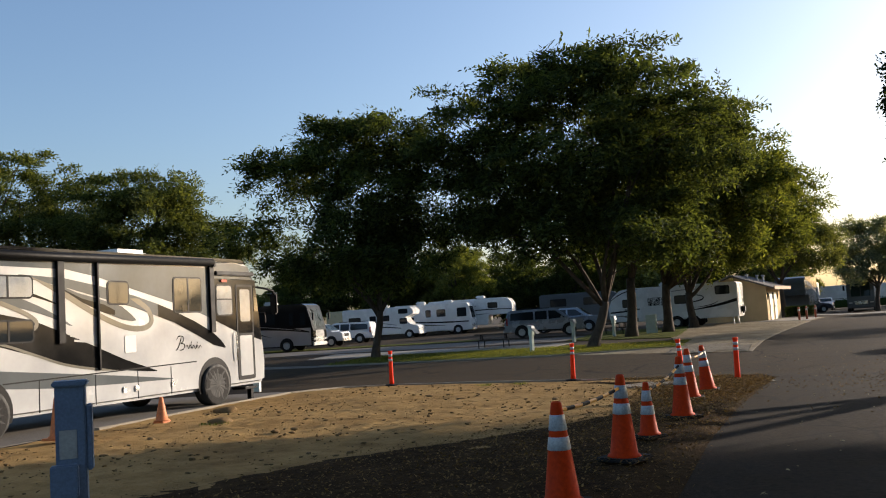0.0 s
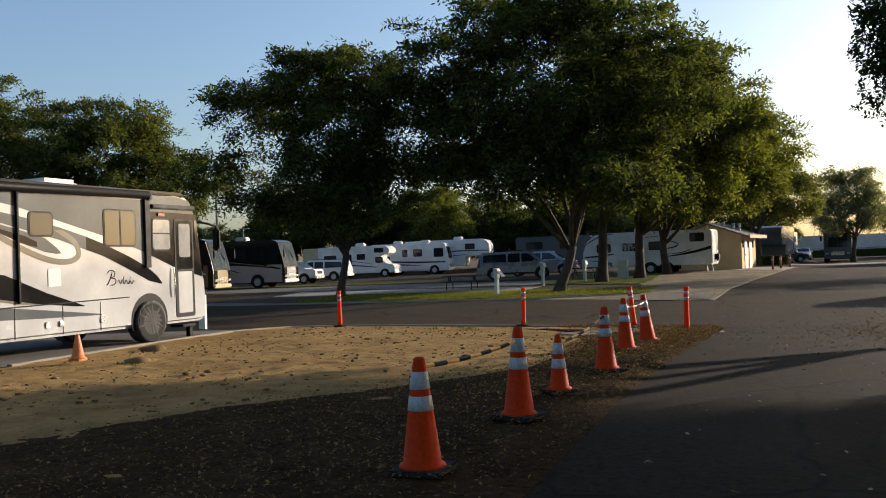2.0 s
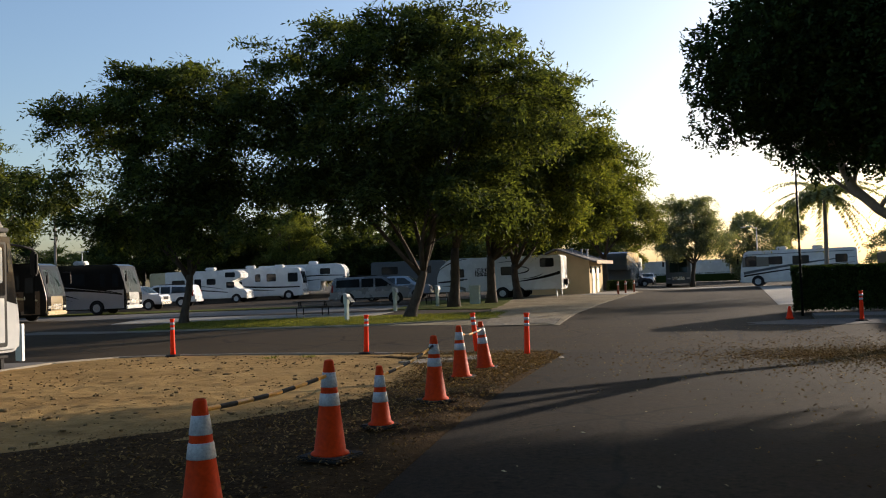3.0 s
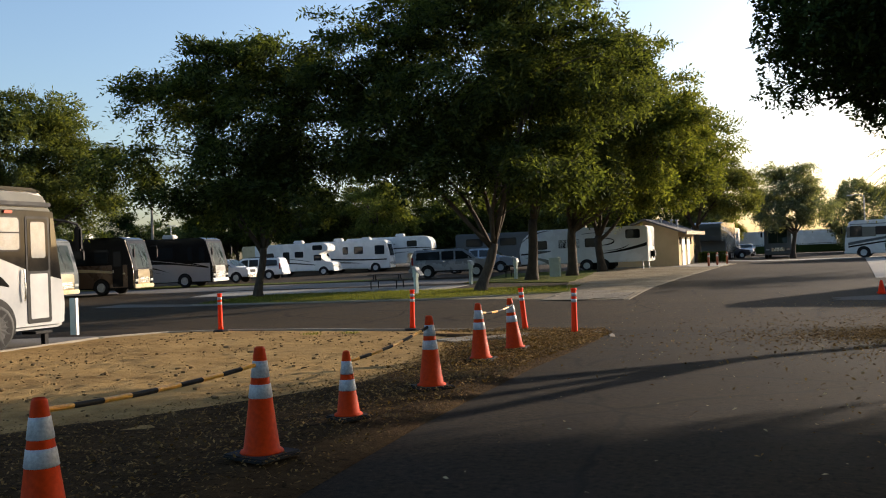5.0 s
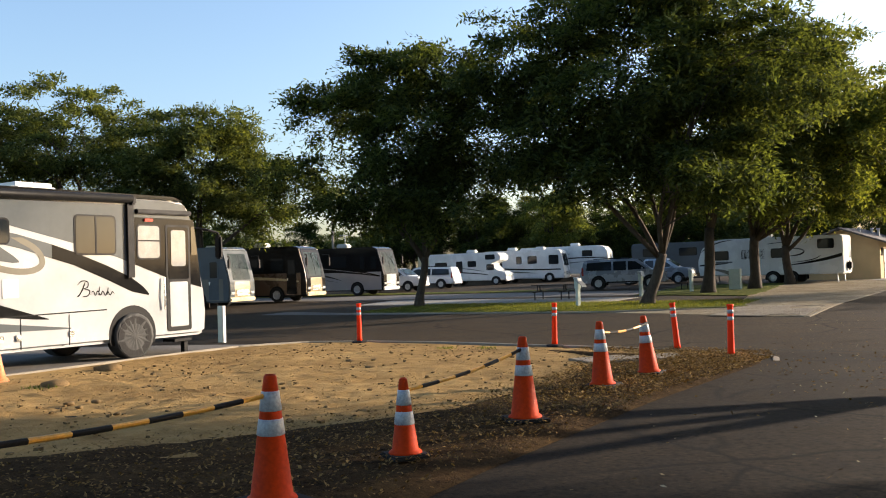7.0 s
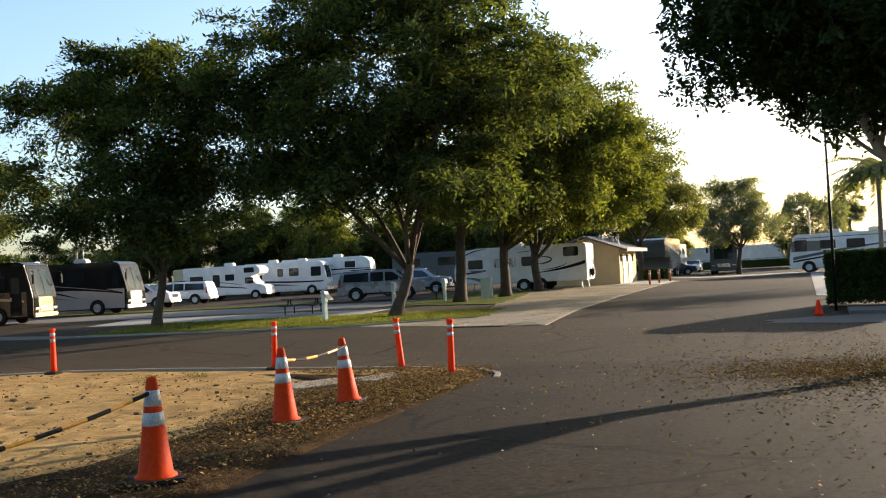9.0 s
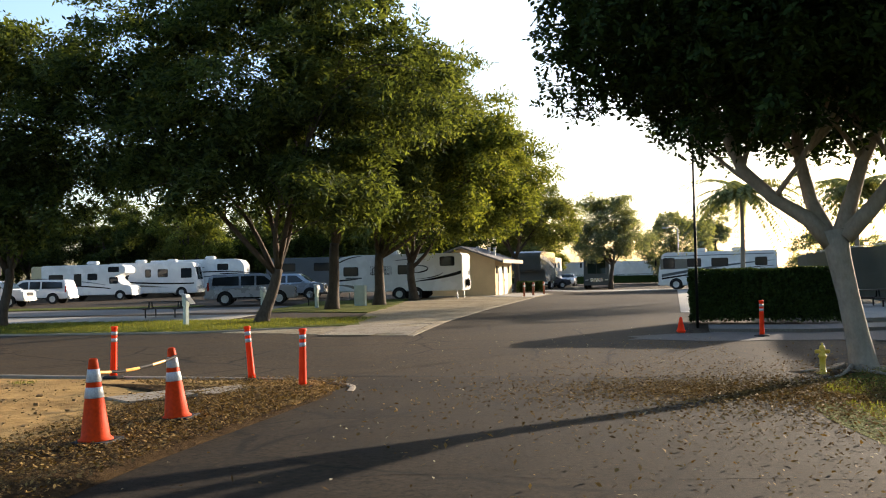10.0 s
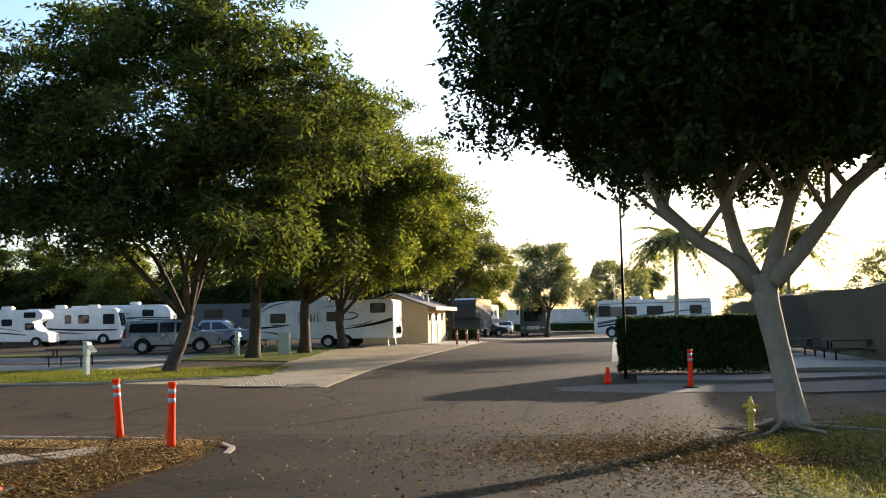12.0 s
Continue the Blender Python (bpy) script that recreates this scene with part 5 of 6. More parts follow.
    part("door_glass", plate(B(), rounded(1.08, 1.5, 1.95, 2.76, 0.06), S, 0.026), PALEPANE, d, "mirror-bright door window")
    part("grab_handle", tube(B(), [(S + 0.05, 0.84, 1.0), (S + 0.07, 0.84, 1.3), (S + 0.05, 0.84, 1.7)], 0.018, 6), CHROME, t)
    bm = B()
    box(bm, S - 0.3, S + 0.1, 1.05, 1.55, 0.26, 0.32, 0.01)
    box(bm, S - 0.1, S + 0.02, 1.4, 1.5, 0.0, 0.3)
    part("entry_step", bm, BLACK, t)
    bm = B()
    tube(bm, [(S + 0.06, tail + 0.3, 3.34), (S + 0.06, -4.9, 3.35), (S + 0.06, 0.0, 3.40)], 0.09, 12)
    aw = part("awning", bm, BLACK, t, "rolled black awning along the roof edge", True)
    for yy, lo, r in ((-3.7, 1.1, 0.03), (-0.04, 1.72, 0.09), (-4.66, 1.68, 0.09)):
        bm = B()
        box(bm, S + 0.005, S + 0.07, yy - r, yy + r, lo, 3.36, 0.012)
        part("awning_arm", bm, BLACK, aw)
    part("awning_end", box(B(), S, S + 0.14, -0.06, 0.08, 3.28, 3.46, 0.03), BLACK, aw)
    part("door_awning", prism(B(), [(0.12, 3.1), (0.12, 3.2), (1.66, 3.2), (1.66, 3.1)], S - 0.02, S + 0.09, 0.02), BLACK, t, "short dark awning over the door")
    part("marker_light", plate(B(), rounded(0.35, 0.58, 2.93, 3.0, 0.03), S, 0.04), REDLENS, t)
    for yy in (0.0, -6.4):
        for s in (1, -1):
            arch(t, yy, 0.52, s, w)
            wheel(t, yy, 0.46, s, w, cover=True)
    for s in (1, -1):
        wheel(t, -7.6, 0.46, s, w)
        bm = B()
        tube(bm, [(s * (S - 0.1), 1.75, 2.85), (s * (S + 0.08), 2.15, 2.78), (s * (S + 0.12), 2.42, 2.72), (s * (S + 0.12), 2.45, 2.6)], 0.03, 8)
        box(bm, s * (S + 0.12) - 0.1, s * (S + 0.12) + 0.1, 2.38, 2.5, 2.1, 2.66, 0.04)
        part("mirror", bm, BLACK, t, "tall black mirror on a curved arm")
        part("cab_window", plate(B(), [(1.68, 2.2), (1.86, 2.2), (1.78, 2.85), (1.68, 2.85)], s * S, 0.016), GLASS, t)
        bm = B()
        box(bm, s * 1.0 - 0.18, s * 1.0 + 0.18, 2.04, 2.17, 0.8, 1.05, 0.05)
        part("headlight", bm, LAMP, t)
        part("windscreen", front_glass(B(), front_line(prof, 1.6, 2.95), min(s * 0.02, s * (S - 0.12)), max(s * 0.02, s * (S - 0.12))), SCREEN, t)
    roof_unit(t, -1.55, h, -0.1, 1.0, 0.8, 0.24)
    roof_unit(t, -6.6, h, 0.0, 1.0, 0.8, 0.3)
    part("roof_vent", box(B(), -0.4, 0.1, -4.2, -3.6, h - 0.03, h + 0.14, 0.04), WHITE2, t)
    bm = B()
    for s in (0.7, 0.5):
        tube(bm, [(s, 0.1, h), (s, 1.25, h + 0.02)], 0.02, 6)
    part("roof_rail", bm, BLACK, t)


big_motorhome()


def dark_coaches():
    P = coach_profile(2.2, -8.6, 3.55, 0.4)
    base = dict(nose=2.2, tail=-8.6, h=3.55, prof=P, wheels=(0.0, -6.0), screen=(1.62, 3.15), units=(-1.8, -5.6), r=0.47)
    motorhome("brown and black coach motorhome with beige front", -36.1, 49.9, 82, paint=DARKPAINT, lower=(BROWNPAINT, 0.45, 1.85, -8.4, 1.75), windows=((-5.2, -3.4, 2.0, 2.8), (-2.6, -1.0, 2.0, 2.8), (-0.4, 0.5, 2.0, 2.8)), door=(0.75, 1.45, 0.5, 2.8), front=BEIGEPAINT, pillar=BEIGEPAINT,
              stripes=((swoosh((-8.4, 1.2), (-3, 1.9), (1.6, 1.3), 0.1, 0.3, 0.1), BEIGEPAINT, 0.005),), **base)
    motorhome("black and silver coach motorhome with curved stripes", -36.3, 59.4, 86, paint=DARKPAINT, lower=(GREYSILVER, 0.42, 1.72, -8.5, 2.02), windows=((-5.2, -3.4, 2.1, 2.9), (-2.2, -0.9, 2.1, 2.9), (0.3, 0.62, 1.95, 2.85), (1.2, 1.6, 1.95, 2.85)), door=None, front=WHITE2,
              stripes=((swoosh((-8.4, 1.95), (-4, 2.0), (-1.2, 1.1), 0.1, 0.3, 0.0), DARKPAINT, 0.006), (swoosh((-5.5, 2.0), (-1, 2.0), (1.9, 1.4), 0.3, 0.42, 0.1), DARKPAINT, 0.0065),
                       (swoosh((-6.5, 2.3), (-3.5, 2.2), (1.2, 1.55), 0.02, 0.06, 0.02), GREYSILVER, 0.009), (swoosh((-6.0, 1.95), (-4, 1.9), (-0.4, 1.35), 0.02, 0.05, 0.02), GREYSILVER, 0.009), (swoosh((-8.4, 1.3), (-4, 1.5), (-1.6, 1.0), 0.02, 0.08, 0.0), DARKPAINT, 0.006)), **base)
    motorhome("beige coach motorhome with wide windscreen", -36.5, 43.4, 84, paint=GREYPAINT, lower=(TANPAINT, 0.45, 1.7, -8.4, 1.75), front=BEIGEPAINT, windows=((-5, -3, 2, 2.8), (-2, -0.5, 2, 2.8)), door=(0.75, 1.45, 0.5, 2.8),
              stripes=((swoosh((-8.4, 2.5), (-3, 2.6), (1.7, 2.5), 0.9, 0.8, 0.7), GREYPAINT, 0.003),), **base)


dark_coaches()


def car(label, x, y, heading, kind, paint, name, category, z=None):
    """A car, pickup or estate from its side profile; x, y: the middle of its front axle, lengths forwards from there."""
    t = thing(name, label, category, x, y, heading, z)
    w, r = 2.0, 0.40
    if kind == "suv":
        wb, h = 3.3, 1.92
        prof = [(-wb - 1.15, 0.42), (-wb - 1.2, 0.95), (-wb - 1.12, 1.15), (-wb - 0.95, 1.78), (-wb - 0.8, 1.88), (-1.1, h), (-0.75, 1.86), (0.05, 1.24), (0.95, 1.12), (1.02, 0.95), (1.0, 0.4)]
        glass = [[(-wb - 0.78, 1.22), (-wb - 0.72, 1.7), (-2.45, 1.76), (-2.45, 1.2)], [(-2.32, 1.2), (-2.32, 1.76), (-1.5, 1.77), (-1.5, 1.2)], [(-1.38, 1.2), (-1.38, 1.77), (-0.9, 1.74), (-0.25, 1.26)]]
        ws = ((-0.72, 1.84), (0.02, 1.28))
    elif kind == "pickup":
        wb, h = 3.6, 1.9
        prof = [(-wb - 1.15, 0.5), (-wb - 1.15, 1.18), (-2.75, 1.2), (-2.7, 1.3), (-2.45, 1.82), (-2.3, h), (-1.0, h), (-0.75, 1.84), (0.0, 1.26), (0.9, 1.18), (1.0, 1.0), (1.0, 0.45)]
        glass = [[(-2.5, 1.26), (-2.35, 1.75), (-1.75, 1.77), (-1.75, 1.25)], [(-1.62, 1.25), (-1.62, 1.77), (-1.0, 1.75), (-0.35, 1.27)]]
        ws = ((-0.72, 1.82), (-0.02, 1.3))
    else:
        wb, h, w, r = 2.6, 1.45, 1.75, 0.32
        prof = [(-wb - 0.85, 0.35), (-wb - 0.9, 0.8), (-wb - 0.7, 0.95), (-wb + 0.1, 1.36), (-1.4, h), (-1.0, 1.40), (-0.2, 0.98), (0.7, 0.85), (0.85, 0.6), (0.82, 0.32)]
        glass = [[(-wb - 0.1, 0.98), (-wb + 0.25, 1.3), (-1.55, 1.34), (-1.55, 0.96)], [(-1.45, 0.96), (-1.45, 1.34), (-1.05, 1.3), (-0.5, 0.98)]]
        ws = ((-0.98, 1.37), (-0.24, 1.0))
    belt = 1.2 if kind != "sedan" else 0.95
    tap = lambda z: 1 - max(0, z - belt) / (h - belt) * 0.16 - max(0, 0.7 - z) * 0.06
    part("body", prism(B(), prof, -w / 2, w / 2, 0.06, 2, tap), paint, t)
    for s in (1, -1):
        for g in glass:
            part("window", plate(B(), g, s * w / 2, 0.008, tap), GLASS, t)
        for yw in (0.0, -wb):
            arch(t, yw, r, s, w)
            wheel(t, yw, r, s, w)
        part("door_handle", plate(B(), rounded(-2.25, -2.1, belt - 0.12, belt - 0.08, 0.015), s * w / 2, 0.03, tap), CHROME, t)
        part("tail_light", plate(B(), rounded(-wb - 1.08 if kind != "sedan" else -wb - 0.8, -wb - 0.95 if kind != "sedan" else -wb - 0.6, belt - 0.3, belt + (0.2 if kind == "suv" else -0.05), 0.03), s * w / 2, 0.012, tap), REDLENS, t)
        bm = B()
        box(bm, s * (w / 2 + 0.02), s * (w / 2 + 0.2), -0.55, -0.42, belt + 0.0, belt + 0.17, 0.03)
        part("mirror", bm, paint, t)
        bm = B()
        box(bm, s * (w / 2 - 0.35) - 0.18, s * (w / 2 - 0.35) + 0.18, prof[-2][0] - 0.12, prof[-2][0] + 0.02, belt - 0.38, belt - 0.2, 0.03)
        part("headlight", bm, LAMP, t)
        part("sill", plate(B(), [(-wb + 0.5, 0.42), (-0.5, 0.42), (-0.5, 0.5), (-wb + 0.5, 0.5)], s * w / 2, 0.02, tap), BLACK, t)
    bm = B()
    (ya, za), (yb, zb) = ws
    vs = [bm.verts.new((u, q + 0.03, zz + 0.03)) for u, q, zz in ((-w / 2 * 0.8, ya, za), (w / 2 * 0.8, ya, za), (w / 2 * 0.9, yb, zb), (-w / 2 * 0.9, yb, zb))]
    bm.faces.new(vs[::-1])
    bmesh.ops.solidify(bm, geom=bm.faces[:], thickness=0.02)
    part("windscreen", bm, SCREEN, t)
    for yy, nm in ((prof[-2][0] + 0.02, "front_bumper"), (prof[1][0] - 0.02, "rear_bumper")):
        bm = B()
        box(bm, -w / 2 + 0.08, w / 2 - 0.08, yy - 0.08, yy + 0.08, 0.42, 0.66, 0.04)
        part(nm, bm, paint if kind != "pickup" else CHROME, t)
    bm = B()
    box(bm, -0.5, 0.5, prof[-2][0] - 0.06, prof[-2][0] + 0.035, belt - 0.4, belt - 0.16, 0.03)
    part("grille", bm, BLACK, t)
    if kind == "suv":
        for s in (1, -1):
            part("roof_rack", tube(B(), [(s * 0.72, -wb - 0.3, h + 0.02), (s * 0.72, -2.4, h + 0.05), (s * 0.72, -1.3, h + 0.03)], 0.025, 6), BLACK, t)
    return t


car("silver-blue full-size estate car parked by the trees", -15.4, 61.6, 76, "suv", SILVER, "suv", "suv").scale = (1.04, 1.0, 1.03)
car("silver pickup truck parked behind the estate car", -15.6, 70.0, 84, "pickup", SILVER, "pickup_truck", "pickup truck")
car("white pickup truck parked beside the dark coach", -36.5, 66.6, 84, "pickup", CARWHITE, "pickup_truck", "pickup truck")
car("white estate car seen from its tail", -40.3, 72.6, -97, "suv", CARWHITE, "suv", "suv")
car("dark saloon car at the end of the road", 2.5, 100.0, 80, "sedan", CARDARK, "car", "car")
car("small white car at the end of the road", 3.3, 113.0, 185, "sedan", CARWHITE, "car", "car")


def white_coaches():
    # a van-fronted camper with a sleeping bunk over the cab
    prof = [(-6.3, 0.45), (-6.3, 3.0), (-6.2, 3.08), (-0.6, 3.1), (0.75, 3.05), (1.1, 2.75), (1.05, 2.35), (0.2, 2.05), (0.15, 1.95), (0.75, 1.35), (1.45, 1.22), (1.6, 1.0), (1.6, 0.45)]
    t = motorhome("white camper van with bunk over the cab", -36.3, 81.5, 84, 1.6, -6.3, 3.1, prof, WHITE2, wheels=(0.6, -3.7), w=2.4, r=0.38, mirrors=False, units=(-2.2,),
                  windows=((-0.4, 0.5, 2.45, 2.85), (-2.2, -1.4, 1.8, 2.3), (-3.4, -2.8, 1.3, 2.3), (-5.6, -4.4, 1.75, 2.25), (-0.3, 0.4, 1.45, 1.95)),
                  stripes=((swoosh((-6.2, 1.3), (-3.5, 1.4), (-0.2, 1.0), 0.06, 0.16, 0.08), DARKPAINT, 0.004), (swoosh((-3.5, 1.7), (-2, 1.6), (-0.6, 1.3), 0.04, 0.1, 0.03), GREYPAINT, 0.004)))
    motorhome("white flat-fronted motorhome with dark striping", -33.1, 88.5, 84, 1.5, -6.9, 3.25, coach_profile(1.5, -6.9, 3.25, 0.22), WHITE2, wheels=(0.0, -4.4), w=2.45, r=0.42, units=(-1.2, -4.2), screen=(1.6, 2.8),
              windows=((-6, -5, 2.0, 2.5), (-3.4, -2.9, 1.9, 2.6), (-2.2, -1.3, 1.9, 2.6), (0.0, 0.95, 1.8, 2.65)),
              stripes=((swoosh((-6.8, 1.6), (-3, 1.2), (1.2, 1.25), 0.1, 0.2, 0.12), DARKPAINT, 0.004), (swoosh((-6.8, 1.2), (-4, 1.1), (-1.2, 0.9), 0.1, 0.3, 0.0), TANPAINT, 0.004)))
    prof = [(-9, 0.7), (-9, 3.4), (-8.9, 3.48), (-0.8, 3.5), (-0.2, 3.35), (0.15, 2.9), (0.2, 2.2), (0.1, 1.75), (-2.4, 1.7), (-2.5, 0.7)]
    motorhome("tall white fifth-wheel trailer with rounded front", -28.2, 91.5, 84, 0.2, -9, 3.5, prof, WHITE2, wheels=(-5.6, -6.5), w=2.45, r=0.36, mirrors=False, grille=False, units=(-3.4,), name="caravan_trailer", category="trailer",
              windows=((-2.4, -1.4, 2.45, 3.0), (-5, -4, 1.9, 2.6)), stripes=((swoosh((-8, 2.0), (-4, 2.4), (0.1, 2.25), 0.1, 0.15, 0.08), DARKPAINT, 0.004), (swoosh((-8, 1.6), (-5, 1.7), (-2.2, 1.9), 0.1, 0.2, 0.02), GREYPAINT, 0.004)))
    # the motorhome across the road to the right
    motorhome("white motorhome with grey wave stripes", 12.55, 86.6, -75, 1.5, -8.2, 3.2, coach_profile(1.5, -8.2, 3.2, 0.25), WHITE2, wheels=(0.0, -5.4), w=2.45, r=0.45, units=(-2.0, -5.0), screen=(1.55, 2.8),
              windows=((0.1, 1.0, 1.85, 2.7), (-2.1, -1.0, 1.95, 2.6), (-4.3, -3.0, 1.95, 2.6), (-7.4, -6.5, 1.95, 2.6)),
              stripes=((swoosh((-8, 2.35), (-4, 2.1), (1.2, 1.2), 0.03, 0.2, 0.25), GREYPAINT, 0.004), (swoosh((-8, 1.9), (-4, 1.7), (1.2, 0.95), 0.03, 0.1, 0.15), DARKPAINT, 0.004), (swoosh((-8, 2.9), (-4, 2.9), (1.0, 2.85), 0.06, 0.06, 0.06), GREYPAINT, 0.004), (swoosh((-1.0, 2.2), (0, 2.2), (1.3, 2.2), 0.8, 0.9, 0.9), TANPAINT, 0.003)))
    motorhome("dark coach with teal windscreen parked facing the road", 6.15, 97.5, 186, 1.8, -8, 3.3, coach_profile(1.8, -8, 3.3, 0.2), GREYPAINT, wheels=(0.0, -5.4), units=(-2, -5), screen=(1.5, 2.85), windows=((-5, -3, 2, 2.7),))
    motorhome("grey and white fifth-wheel trailer behind the restroom", -0.5, 84.0, 188, 0.2, -9, 3.4, [(-9, 0.7), (-9, 3.3), (-8.9, 3.38), (-0.8, 3.4), (-0.2, 3.25), (0.15, 2.9), (0.2, 2.2), (0.1, 1.75), (-2.4, 1.7), (-2.5, 0.7)], GREYPAINT, wheels=(-5.6, -6.5), r=0.36, mirrors=False, grille=False, name="caravan_trailer", category="trailer",
              stripes=((swoosh((-8, 2.0), (-3, 2.9), (0.1, 2.9), 0.2, 0.5, 0.3), WHITE2, 0.004),))
    motorhome("blue and white motorhome beyond the restroom", 0.7, 100.5, 186, 1.6, -7, 3.1, coach_profile(1.6, -7, 3.1, 0.2), WHITE2, wheels=(0.0, -4.8), units=(-2,), screen=(1.5, 2.65), windows=((-5, -3, 2, 2.6),), stripes=((swoosh((-7, 1.4), (-3, 1.4), (1.4, 1.4), 0.5, 0.5, 0.5), CARDARK, 0.004),))
    motorhome("grey toy-hauler trailer half hidden by trees", -15.0, 80.5, 84, 0.2, -7, 3.2, [(-7, 0.6), (-7, 3.1), (-6.9, 3.2), (-0.5, 3.2), (0.0, 2.9), (0.2, 2.0), (0.2, 0.6)], GREYPAINT, wheels=(-3.6, -4.5), r=0.36, mirrors=False, grille=False, name="caravan_trailer", category="trailer",
              windows=((-3, -1.6, 2.1, 2.7), (-6, -4.6, 2.1, 2.7)))


white_coaches()


def travel_trailer():
    """The white trailer with curved stripes, its hitch towards the estate car."""
    prof = [(-8.5, 0.55), (-8.5, 2.9), (-8.42, 3.0), (-1.6, 3.02), (-0.8, 2.9), (-0.25, 2.4), (0.02, 1.6), (0.0, 1.0), (-0.1, 0.55)]
    t = motorhome("white travel trailer with black curved stripes on grass", -13.1, 66.9, -83, 0.0, -8.5, 3.0, prof, WHITE2, wheels=(), w=2.4, mirrors=False, grille=False, units=(-3.8,), name="caravan_trailer", category="trailer",
                  windows=((-1.9, -1.0, 1.65, 2.2), (-4.1, -2.7, 1.65, 2.25), (-5.5, -4.5, 1.7, 2.25), (-8.0, -7.15, 2.2, 2.75)))
    for s in (1, -1):
        for yw in (-4.55, -5.6):
            arch(t, yw, 0.37, s, 2.4)
            wheel(t, yw, 0.37, s, 2.4)
        for pts, m in ((swoosh((-8.45, 1.75), (-7, 1.3), (-5.2, 1.15), 0.22, 0.2, 0.0), DARKPAINT), (swoosh((-7.3, 1.75), (-7.0, 1.4), (-5.6, 1.35), 0.02, 0.12, 0.0), BLACK), (swoosh((-6.4, 2.1), (-6.4, 1.75), (-5.2, 1.75), 0.1, 0.14, 0.0), DARKPAINT), (swoosh((-5.1, 2.25), (-6.3, 2.3), (-6.4, 2.0), 0.02, 0.1, 0.08), GREYPAINT),
                       (swoosh((-6.2, 2.62), (-4.5, 2.75), (-3.6, 2.4), 0.02, 0.08, 0.0), GREYPAINT), (swoosh((-2.2, 2.95), (-1.0, 2.9), (-0.2, 2.2), 0.02, 0.12, 0.05), DARKPAINT), (swoosh((-1.9, 1.4), (-1.0, 1.35), (-0.1, 1.3), 0.02, 0.16, 0.1), DARKPAINT), (swoosh((-2.0, 0.7), (-1.2, 1.1), (-0.3, 1.0), 0.3, 0.12, 0.0), TANPAINT)):
            part("paint_stripe", stripe(B(), pts, s * 1.2, 0.005), m, t)
        part("maker_mark", plate(B(), rounded(-2.15, -1.1, 1.42, 1.52, 0.03), s * 1.2, 0.008), GREYPAINT, t, "plain grey bar for the maker's mark")
        part("slide_out", box(B(), s * 1.2 - 0.02, s * 1.2 + 0.025, -4.35, -2.45, 0.9, 2.6, 0.02), WHITE2, t, "shallow slide-out wall") if s < 0 else None
    t.scale = (1, 1.09, 1)
    bm = B()
    tube(bm, [(0.9, -0.1, 0.5), (0, 1.2, 0.5)], 0.05, 6)
    tube(bm, [(-0.9, -0.1, 0.5), (0, 1.2, 0.5)], 0.05, 6)
    part("hitch", bm, BLACK, t)
    for s in (1, -1):
        part("jack", tube(B(), [(s * 1.0, -8.1, 0.55), (s * 1.0, -8.15, 0.0)], 0.04, 6), STEEL, t)
        part("jack", tube(B(), [(s * 1.0, -0.6, 0.55), (s * 1.0, -0.6, 0.0)], 0.04, 6), STEEL, t)
    bm = B()
    box(bm, -0.3, 0.3, -8.75, -8.5, 0.75, 1.35, 0.1)
    part("spare_wheel", bm, BLACK, t, "covered spare wheel")


travel_trailer()


